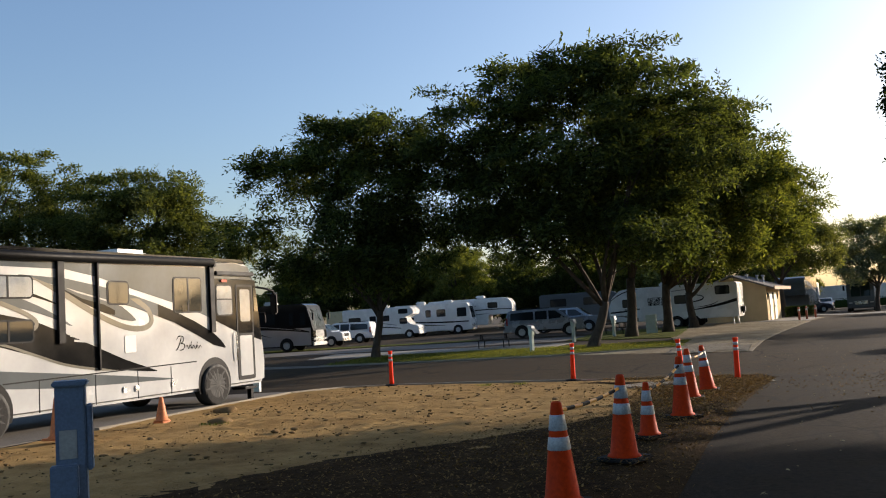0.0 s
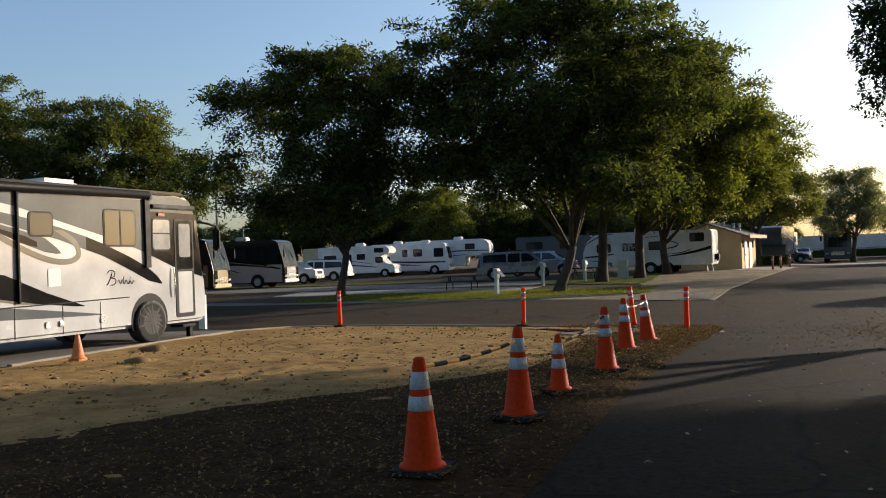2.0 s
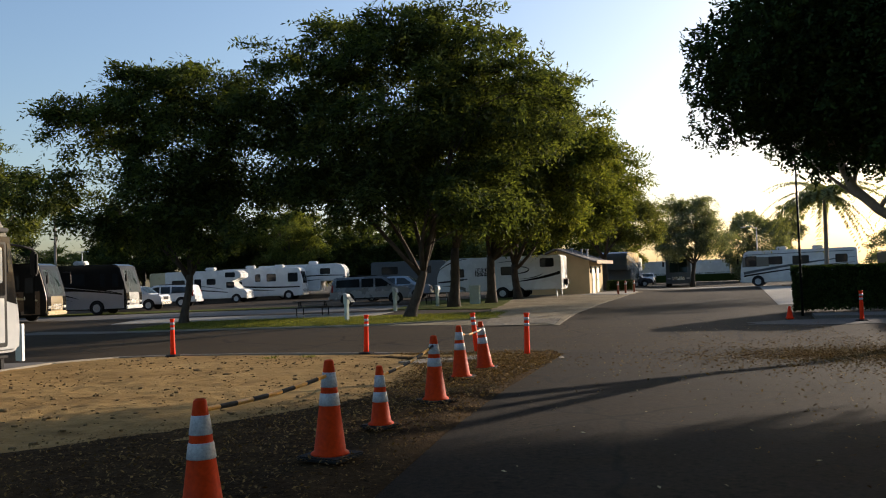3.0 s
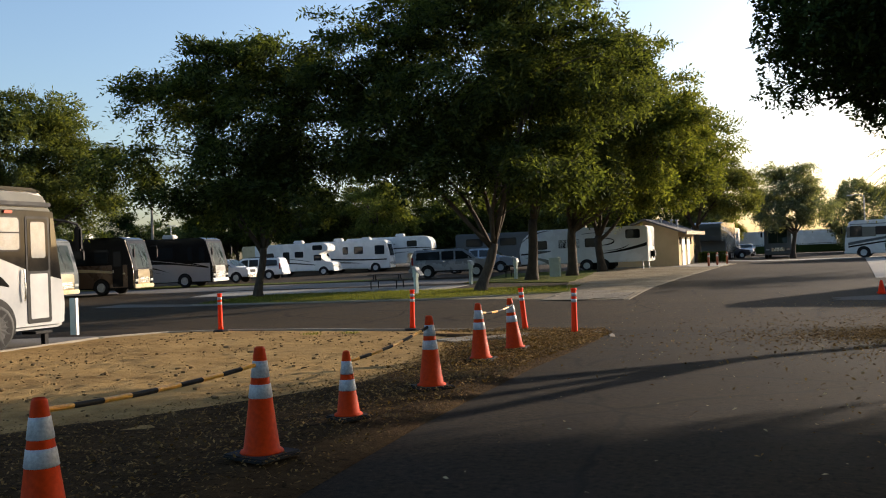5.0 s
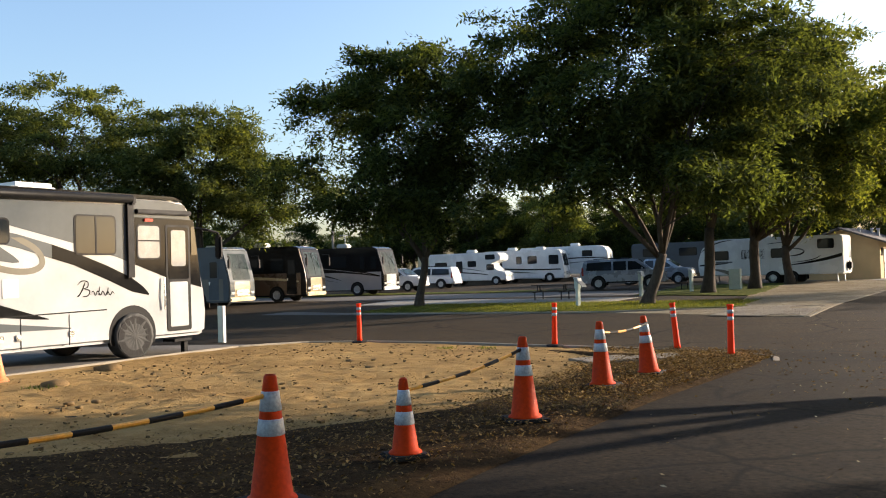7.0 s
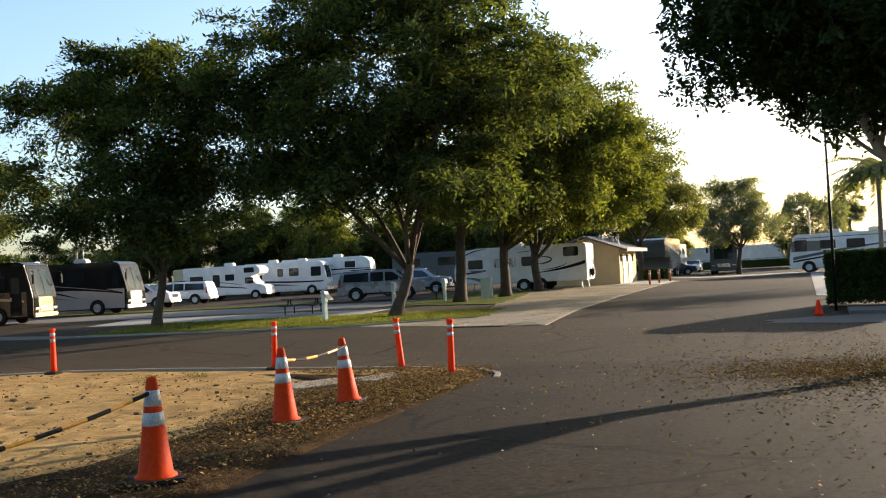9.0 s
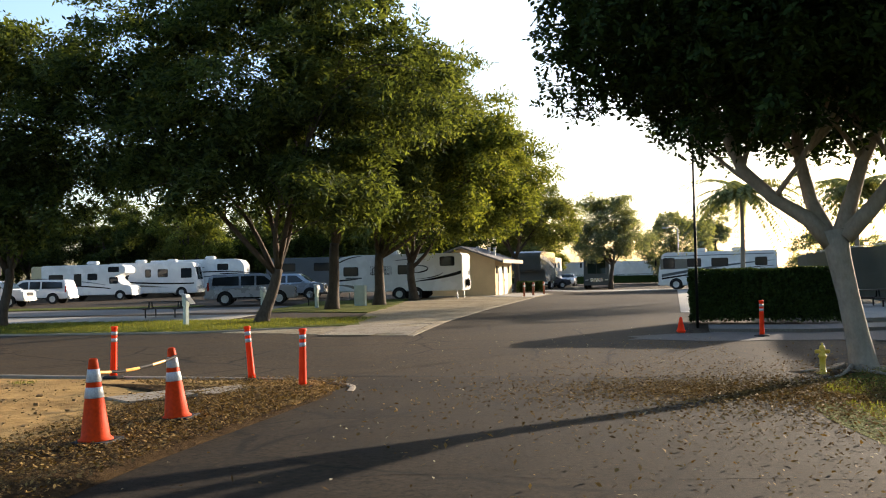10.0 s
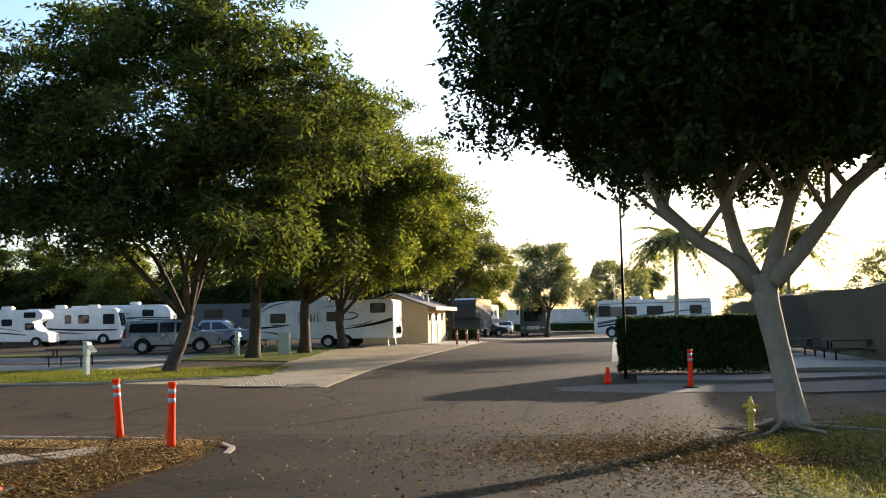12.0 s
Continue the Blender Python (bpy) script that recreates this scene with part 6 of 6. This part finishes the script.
# ---- restroom ----
def restroom():
    """A stucco block with a low gable; its lit long side carries the doors."""
    t = thing("restroom", "peach stucco restroom block with low grey gable roof", "building", -2.25, 69.8, 10)
    W, D, H = 4.8, 5.2, 2.55
    part("wall", prism(B(), [(0, -0.1), (0, H), (D, H), (D, -0.1)], -W, 0), STUCCO, t, "peach stucco walls")
    for y in (-0.02, D - 0.06):
        bm = B()
        a = [bm.verts.new((x, yy, z)) for yy in (y, y + 0.08) for x, z in ((-W, H), (0, H), (-W / 2, H + 0.85))]
        bm.faces.new(a[:3])
        bm.faces.new(a[3:][::-1])
        for k in range(3):
            bm.faces.new((a[k], a[(k + 1) % 3], a[3 + (k + 1) % 3], a[3 + k]))
        bmesh.ops.recalc_face_normals(bm, faces=bm.faces[:])
        part("gable", bm, STUCCO, t)
    bm = B()
    for s in (-1, 1):
        x0, x1 = -W / 2, -W / 2 + s * (W / 2 + 0.75)
        z0, z1 = H + 1.0, H + 1.0 - (W / 2 + 0.75) * 0.36
        q = [(x0, -0.7, z0), (x1, -0.7, z1), (x1, D + 0.6, z1), (x0, D + 0.6, z0)]
        up = [bm.verts.new(p) for p in q]
        lo = [bm.verts.new((p[0], p[1], p[2] - 0.12)) for p in q]
        bm.faces.new(up)
        bm.faces.new(lo[::-1])
        for k in range(4):
            bm.faces.new((up[k], up[(k + 1) % 4], lo[(k + 1) % 4], lo[k]))
    bmesh.ops.recalc_face_normals(bm, faces=bm.faces[:])
    roof = part("roof", bm, ROOFING, t, "grey felt roof with wide eaves")
    part("fascia", box(B(), 0.72, 0.78, -0.72, D + 0.62, H - 0.28, H - 0.02, 0.01), WOODTRIM, roof, "weathered wooden fascia board")
    for x, y, h in ((-1.6, 1.5, 0.35), (-1.2, 3.2, 0.3), (-0.6, 2.4, 0.25)):
        part("roof_vent", lathe(B(), [(0.08, H + 0.3), (0.08, H + 0.55 + h), (0.13, H + 0.57 + h), (0.13, H + 0.66 + h)], 10, (x, y, 0)), STEEL, roof)
    for y in (0.9, 2.6):
        d = part("door", box(B(), -0.02, 0.05, y, y + 0.95, 0.02, 2.1, 0.01), DOORPAINT, t, "cream painted door")
        part("handle", box(B(), 0.05, 0.1, y + 0.08, y + 0.14, 0.98, 1.12, 0.01), STEEL, d)
    for y in (0.25, 2.05, 3.9):
        wd = part("window", box(B(), -0.02, 0.03, y, y + 0.42, 1.55, 2.1, 0.01), BLACK, t)
        part("pane", box(B(), 0.02, 0.036, y + 0.04, y + 0.38, 1.6, 2.05), GLASS, wd)


restroom()
sheet("restroom_path", [(-2.9, 66.6), (0.5, 66.2)], [(-1.0, 75.0), (1.4, 74.8)], 8, 4, 0.04, CONCRETE, "concrete walk beside the restroom", "paving", skirt=0.06)
for x, y in ((-0.15, 66.9), (0.4, 69.8), (1.1, 73.4)):
    t = thing("bollard", "brown bollard with pale band by the restroom", "bollard", x, y, group="bollards by the restroom")
    part("post", lathe(B(), [(0.075, -0.1), (0.075, 0.88), (0.06, 0.95), (0.02, 0.97)], 12), BOLLARD, t, smooth=True)
    part("band", lathe(B(), [(0.078, 0.68), (0.08, 0.69), (0.08, 0.78), (0.078, 0.79)], 12), REFLECT, t)


# ---- site furniture ----
def pedestal(x, y, label, h=1.25, turn=0, cover=False):
    """A camping pitch post with its socket box and tap."""
    t = thing("utility_pedestal", label, "utility pedestal", x, y, turn, group="utility pedestals")
    part("post", box(B(), -0.08, 0.08, -0.08, 0.08, -0.1, h * 0.62, 0.012), GREENBOX, t)
    b = part("socket_box", box(B(), -0.09, 0.09, -0.12, 0.12, h * 0.62, h * 0.97, 0.015), GREENBOX, t, "pale metal socket box")
    part("hood", prism(B(), [(-0.2, h * 0.78), (-0.12, h * 0.97), (0.14, h), (0.14, h * 0.95)], -0.11, 0.11, 0.01), STEEL, b)
    if cover:
        part("lid", prism(B(), [(-0.42, h * 0.72), (-0.1, h * 0.92), (-0.1, h * 0.88), (-0.42, h * 0.68)], -0.12, 0.12, 0.008), STEEL, b, "tilted open lid")


pedestal(-12.0, 38.9, "pale utility pedestal with open lid on the grass", 1.25, -60, True)
pedestal(-12.2, 48.6, "pale utility pedestal beside a shade tree", 1.3, -60)
pedestal(-10.75, 53.2, "pale utility pedestal on patchy grass", 1.3, -60)
t = thing("marker_post", "plain pale green flat post in front of the motorhome", "post", -15.75, 21.7, 10)
part("post_plate", box(B(), -0.11, 0.11, -0.04, 0.04, -0.1, 0.98, 0.012), GREENBOX, t)
part("post_edge", box(B(), 0.11, 0.14, -0.05, 0.05, -0.1, 0.98, 0.008), STEEL, t)
t = thing("utility_cabinet", "grey utility cabinet standing on the grass", "utility cabinet", -8.75, 55.0, 5)
part("cabinet_body", box(B(), -0.3, 0.3, -0.22, 0.22, -0.05, 1.12, 0.03), GREENBOX, t)
part("lid", box(B(), -0.32, 0.32, -0.24, 0.24, 1.1, 1.17, 0.02), GREENBOX, t)
t = thing("utility_box", "weathered blue-grey metal power pedestal on dirt", "utility pedestal", -6.78, 4.75, -38)
part("box_body", box(B(), -0.12, 0.12, -0.1, 0.1, -0.05, 1.27, 0.012), BLUEBOX, t)
part("side_box", box(B(), 0.12, 0.17, -0.08, 0.08, 0.55, 1.1, 0.012), BLUEBOX, t)
part("front_box", box(B(), -0.16, 0.06, -0.19, -0.1, 0.35, 0.62, 0.012), BLUEBOX, t)
part("cap", box(B(), -0.14, 0.14, -0.13, 0.12, 1.26, 1.31, 0.012), BLUEBOX, t)
part("door_plate", box(B(), -0.09, 0.05, -0.108, -0.1, 0.66, 0.9, 0.006), STEEL, t)


def picnic_table(x, y, heading, label):
    t = thing("picnic_table", label, "picnic table", x, y, heading, group="picnic tables")
    for k in range(4):
        part("tabletop_plank", box(B(), -1.0, 1.0, -0.36 + k * 0.185, -0.19 + k * 0.185, 0.73, 0.77, 0.008), TABLEWOOD, t)
    for s in (-1, 1):
        part("bench", box(B(), -1.0, 1.0, s * 0.72 - 0.13, s * 0.72 + 0.13, 0.42, 0.46, 0.008), TABLEWOOD, t)
    for u in (-0.7, 0.7):
        bm = B()
        tube(bm, [(u, -0.62, 0.0), (u, -0.62, 0.36), (u, -0.5, 0.42), (u, -0.2, 0.5), (u, -0.15, 0.72)], 0.03, 8)
        tube(bm, [(u, 0.62, 0.0), (u, 0.62, 0.36), (u, 0.5, 0.42), (u, 0.2, 0.5), (u, 0.15, 0.72)], 0.03, 8)
        tube(bm, [(u, -0.85, 0.41), (u, 0.85, 0.41)], 0.025, 8)
        part("leg_frame", bm, BLACK, t)


picnic_table(-16.2, 46.4, -3, "dark picnic table on metal legs beside the lawn")
picnic_table(-11.5, 57.5, 3, "dark picnic table behind the shade trees")
picnic_table(14.9, 40.3, 2, "dark picnic table on a pale concrete slab")
picnic_table(13.9, 43.6, 2, "dark picnic table further back on the slab")


def hydrant():
    t = thing("standpipe", "yellow water hydrant post under the fig tree", "hydrant", 6.63, 22.75)
    part("barrel", lathe(B(), [(0.11, -0.05), (0.11, 0.02), (0.055, 0.04), (0.052, 0.27), (0.075, 0.29), (0.075, 0.32), (0.055, 0.335), (0.052, 0.44), (0.04, 0.49), (0.02, 0.5), (0.02, 0.54)], 16), HYDRANT, t, smooth=True)
    for s in (-1, 1):
        part("outlet_cap", tube(B(), [(s * 0.04, 0, 0.39), (s * 0.11, 0, 0.39), (s * 0.125, 0, 0.39)], [0.036, 0.036, 0.025], 10), HYDRANT, t)


hydrant()
t = thing("flag_pole", "thin dark metal pole beside the hedge", "pole", 6.1, 33.4)
part("pole", lathe(B(), [(0.045, -0.1), (0.04, 2.5), (0.03, 5.6)], 10), BLACK, t, smooth=True)
t = thing("street_lamp", "far slim street lamp", "street lamp", 14.7, 102)
part("pole", lathe(B(), [(0.09, -0.1), (0.05, 6.0)], 8), STEEL, t)
part("arm", tube(B(), [(0, 0, 5.95), (-0.6, 0, 6.15), (-1.2, 0, 6.1)], 0.03, 6), STEEL, t)
part("lamp_head", box(B(), -1.6, -1.1, -0.12, 0.12, 6.02, 6.14, 0.03), STEEL, t)
for x, y, s in ((-4.05, 18.9, 0.55), (-3.3, 19.9, 0.5)):
    solid("valve_cover", box(B(), -s * 0.75, s * 0.75, -s, s, 0.0, 0.045, 0.012), PAVER, "flat concrete valve box cover in the leaf litter", "valve cover", x, y, 40, gz(x, y) + 0.05, group="valve covers")


def far_wall():
    t = thing("storage_trailer", "long white trailers parked at the far end", "trailer", 9, 127, 90, gz(9, 127))
    for k, y0 in enumerate((-9, -1.5, 6)):
        part("trailer_body", box(B(), -1.2, 1.2, y0, y0 + 7.1, 1.0, 3.0, 0.05), WHITE2, t)
        part("underframe", box(B(), -1.0, 1.0, y0 + 0.3, y0 + 6.8, 0.1, 0.95, 0.02), BLACK, t)
    hedge(-4, 121, 22, 121, 1.2, 1.3, "low dark hedge at the far end of the road", 9, 5000)


far_wall()
motorhome("small beige camper behind the white pickup", -44, 92, 84, 0.2, -6, 3.2, [(-6, 0.6), (-6, 3.1), (-5.9, 3.2), (-0.5, 3.2), (0.0, 2.9), (0.2, 2.0), (0.2, 0.6)], BEIGEPAINT, wheels=(-3.6,), r=0.36, mirrors=False, grille=False, name="caravan_trailer", category="trailer", windows=((-3, -1.6, 2.1, 2.7),))


def antenna(x, y, z0, h):
    t = thing("television_aerial", "thin metal television aerial above a coach roof", "aerial", x, y, 0, z0)
    part("mast", tube(B(), [(0, 0, 0), (0, 0, h)], 0.03, 6), STEEL, t)
    part("crossbar", tube(B(), [(-0.5, 0, h), (0.5, 0, h - 0.03)], 0.025, 6), STEEL, t)


antenna(-38.2, 59.6, 3.6, 1.05)


# ---- litter, grass, clods ----
def scatter(name, n, spot, size, material, label, category, seed, lift=0.03, upright=0.35):
    """Loose leaves lying about, in one mesh."""
    rng = np.random.default_rng(seed)
    p = spot(rng, n)
    z = np.array([gz(x, y) for x, y in p]) + lift + rng.uniform(0, 0.02, len(p))
    m = len(p)
    nm = unit(np.c_[rng.normal(0, upright, (m, 2)), np.ones(m)])
    al = unit(np.cross(nm, unit(rng.normal(size=(m, 3)))))
    ob = flat_leaves(name, np.c_[p, z], nm, al, rng.uniform(*size, m), rng.uniform(*size, m) * 0.5, material)
    return tagged(ob, label, category, kind="stuff")


def along_edge(rng, n):
    y = rng.uniform(2, 21.8, n)
    lo = np.interp(y, [2, 5, 8.4, 10.6, 12.6, 16, 20, 21.8], [-8.6, -8.2, -6.8, -5.2, -4.3, -4.1, -4.8, -5.5])
    hi = np.interp(y, [2, 10, 14, 17, 20, 21.8], [-1.85, -1.8, -1.65, -1.4, -1.2, -1.6])
    x = lo + (hi - lo) * rng.beta(2.6, 1.8, n)
    return np.c_[x, y]


def corner_drift(rng, n):
    y = 21.5 - 9.0 * rng.beta(1.2, 2.0, n)
    lo = np.interp(y, [12.5, 16, 20, 22], [-3.6, -3.8, -4.6, -6.0])
    hi = np.interp(y, [12.5, 14, 17, 20, 22], [-1.9, -1.8, -1.5, -1.35, -1.8])
    q = np.c_[lo + (hi - lo) * rng.random(n), y]
    return q[~((q[:, 0] > -5.6) & (q[:, 0] < -3.0) & (q[:, 1] > 17.6) & (q[:, 1] < 20.4))]


def under_fig(rng, n):
    a, r = rng.uniform(0, math.tau, n), np.abs(rng.normal(0, 1, n)) * 3.2
    return np.c_[5.6 + r * np.cos(a) * 1.1 + 0.4, 19.6 + r * np.sin(a)]


def fig_band(rng, n):
    y = rng.normal(20.6, 0.8, n)
    return np.c_[rng.normal(4.6, 1.3, n), y]


def on_lawn(rng, n):
    return np.c_[rng.uniform(5, 13, n), rng.uniform(9, 24, n)]


def road_side(rng, n):
    y = rng.uniform(7, 30, n)
    return np.c_[5.6 - np.abs(rng.normal(0, 1.9, n)) + 0.02 * (y - 15), y]


def on_road(rng, n):
    return np.c_[rng.uniform(-1.8, 6, n), rng.uniform(5, 34, n)]


def on_dirt(rng, n):
    return np.c_[rng.uniform(-12.5, -3.5, n), rng.uniform(3, 22, n)]


scatter("fallen_leaves", 16000, along_edge, (0.02, 0.055), DEADLEAF, "brown fallen leaves along the dirt edge", "leaf litter", 21, 0.118, 0.25)
scatter("fallen_leaves", 9000, corner_drift, (0.03, 0.075), DEADLEAF, "thick brown leaf litter in the corner of the dirt", "leaf litter", 29, 0.112, 0.3)
scatter("fallen_leaves", 9000, under_fig, (0.035, 0.09), DEADLEAF, "brown fallen leaves beneath the fig tree", "leaf litter", 22, 0.02, 0.45)
scatter("fallen_leaves", 9000, fig_band, (0.03, 0.075), DEADLEAF, "drift of brown leaves at the road edge", "leaf litter", 27, 0.02)
scatter("fallen_leaves", 7000, on_lawn, (0.03, 0.08), DEADLEAF, "dry leaves lying in the grass", "leaf litter", 28, 0.09, 0.25)
scatter("fallen_leaves", 360, on_road, (0.03, 0.07), PALELEAF, "pale leaves scattered over the asphalt", "leaf litter", 23, 0.012)
scatter("fallen_leaves", 180, under_fig, (0.03, 0.06), PALELEAF, "pale curled leaves beneath the fig tree", "leaf litter", 24, 0.035)
# these tan leaves stand in for sunlit edges in the dark litter
scatter("fallen_leaves", 5200, along_edge, (0.025, 0.06), TANLEAF, "tan curled leaves in a sunlit tone among the dark litter", "leaf litter", 34, 0.125, 0.6)
scatter("fallen_leaves", 2400, corner_drift, (0.03, 0.065), TANLEAF, "tan curled leaves in a sunlit tone in the corner of the dirt", "leaf litter", 35, 0.12, 0.6)
scatter("fallen_leaves", 2600, road_side, (0.02, 0.06), DEADLEAF, "brown leaves blown along the road side", "leaf litter", 36, 0.012, 0.4)
scatter("fallen_leaves", 700, road_side, (0.02, 0.05), TANLEAF, "tan leaves blown along the road side", "leaf litter", 37, 0.014, 0.5)
scatter("fallen_leaves", 1500, under_fig, (0.03, 0.07), TANLEAF, "tan curled leaves in a sunlit tone beneath the fig tree", "leaf litter", 38, 0.035, 0.6)
scatter("fallen_leaves", 260, on_dirt, (0.03, 0.06), DEADLEAF, "stray dry leaves on the bare dirt", "leaf litter", 25, 0.06)


def blades(name, n, spot, h, label, seed, lift):
    rng = np.random.default_rng(seed)
    p = spot(rng, n)
    m = len(p)
    z = np.array([gz(x, y) for x, y in p]) + lift
    al = unit(np.c_[rng.normal(0, 0.45, (m, 2)), np.ones(m)])
    nm = unit(np.cross(al, unit(rng.normal(size=(m, 3)))))
    L = rng.uniform(*h, m)
    ob = flat_leaves(name, np.c_[p, z] + al * L[:, None] * 0.45, nm, al, L, L * 0.16, GRASS)
    tagged(ob, label, "grass", kind="stuff")


def fig_lawn(rng, n):
    q = np.c_[rng.uniform(5.4, 14, n), rng.uniform(9, 25, n)]
    edge = np.interp(q[:, 1], [8, 17.5, 20.2, 22.4, 24.2, 25], [5.5, 5.6, 5.9, 6.9, 9.2, 14])
    k = (q[:, 0] > edge) & (np.array([noise.noise((x * 0.7, y * 0.7, 1)) for x, y in q]) > -0.12)
    return q[k]


def verge(rng, n):
    q = np.c_[rng.uniform(-21.5, -5.2, n), rng.uniform(35.6, 42, n)]
    return q[q[:, 1] > np.interp(q[:, 0], [-21.5, -10, -5], [36.6, 35.7, 37.8])]


blades("grass", 48000, fig_lawn, (0.03, 0.075), "uneven green grass beneath the fig tree", 31, 0.05)
blades("grass", 26000, verge, (0.05, 0.11), "short green grass on the verge", 32, 0.05)


def crumbs(n=2600):
    """Crumbs of soil all over the dirt, as small lumps in one mesh."""
    rng = np.random.default_rng(33)
    cube = np.array([(x, y, z) for z in (-1, 1) for y in (-1, 1) for x in (-1, 1)], float)
    quads = np.array([(0, 1, 3, 2), (4, 6, 7, 5), (0, 4, 5, 1), (2, 3, 7, 6), (0, 2, 6, 4), (1, 5, 7, 3)])
    p = np.c_[rng.uniform(-12.6, -3.2, n), rng.uniform(4, 22, n)]
    s = 0.006 + 0.022 * rng.random(n) ** 4
    z = np.array([gz(x, y) for x, y in p]) + 0.045
    v = np.c_[p, z][:, None] + cube[None] * s[:, None, None] * rng.uniform(0.5, 1.2, (n, 8, 1)) * np.array([1.3, 1.1, 0.7])
    f = (quads[None] + 8 * np.arange(n)[:, None, None]).reshape(-1, 4)
    me = bpy.data.meshes.new("soil_crumbs")
    me.from_pydata(v.reshape(-1, 3).tolist(), [], f.tolist())
    me.materials.append(SOIL)
    tagged(new("soil_crumbs", me), "small crumbs of soil strewn over the dirt", "soil crumbs", kind="stuff")


crumbs()


def clods():
    rng = np.random.default_rng(8)
    for k in range(26):
        x, y = ((-12.1, 14.8), (-10.75, 12.6))[k] if k < 2 else (rng.uniform(-12, -4.5), rng.uniform(8, 21))
        s = 0.22 if k < 2 else rng.uniform(0.03, 0.08)
        bm = B()
        bmesh.ops.create_icosphere(bm, subdivisions=2, radius=1)
        for v in bm.verts:
            q = 1 + 0.45 * noise.noise(v.co * 1.7 + Vector((k * 3.1, 0, 0)))
            v.co = Vector((v.co.x * s * 1.3 * q, v.co.y * s * q, v.co.z * s * 0.5 * q))
        solid("clod", bm, SOIL, "dry clod of soil on the bare dirt", "clod", x, y, k * 40, gz(x, y) + 0.04, group="clods of soil", smooth=True)
    tuft = lambda cx, cy, r: (lambda g, n: np.c_[cx + g.normal(0, r, n), cy + g.normal(0, r, n)])
    for k, (x, y) in enumerate(((-10.7, 12.3), (-8.4, 20.9), (-7.6, 21.3))):
        blades("weed_tuft", 90, tuft(x, y, 0.14), (0.03, 0.09), "small green weed tuft on bare dirt", 70 + k, 0.04)


clods()
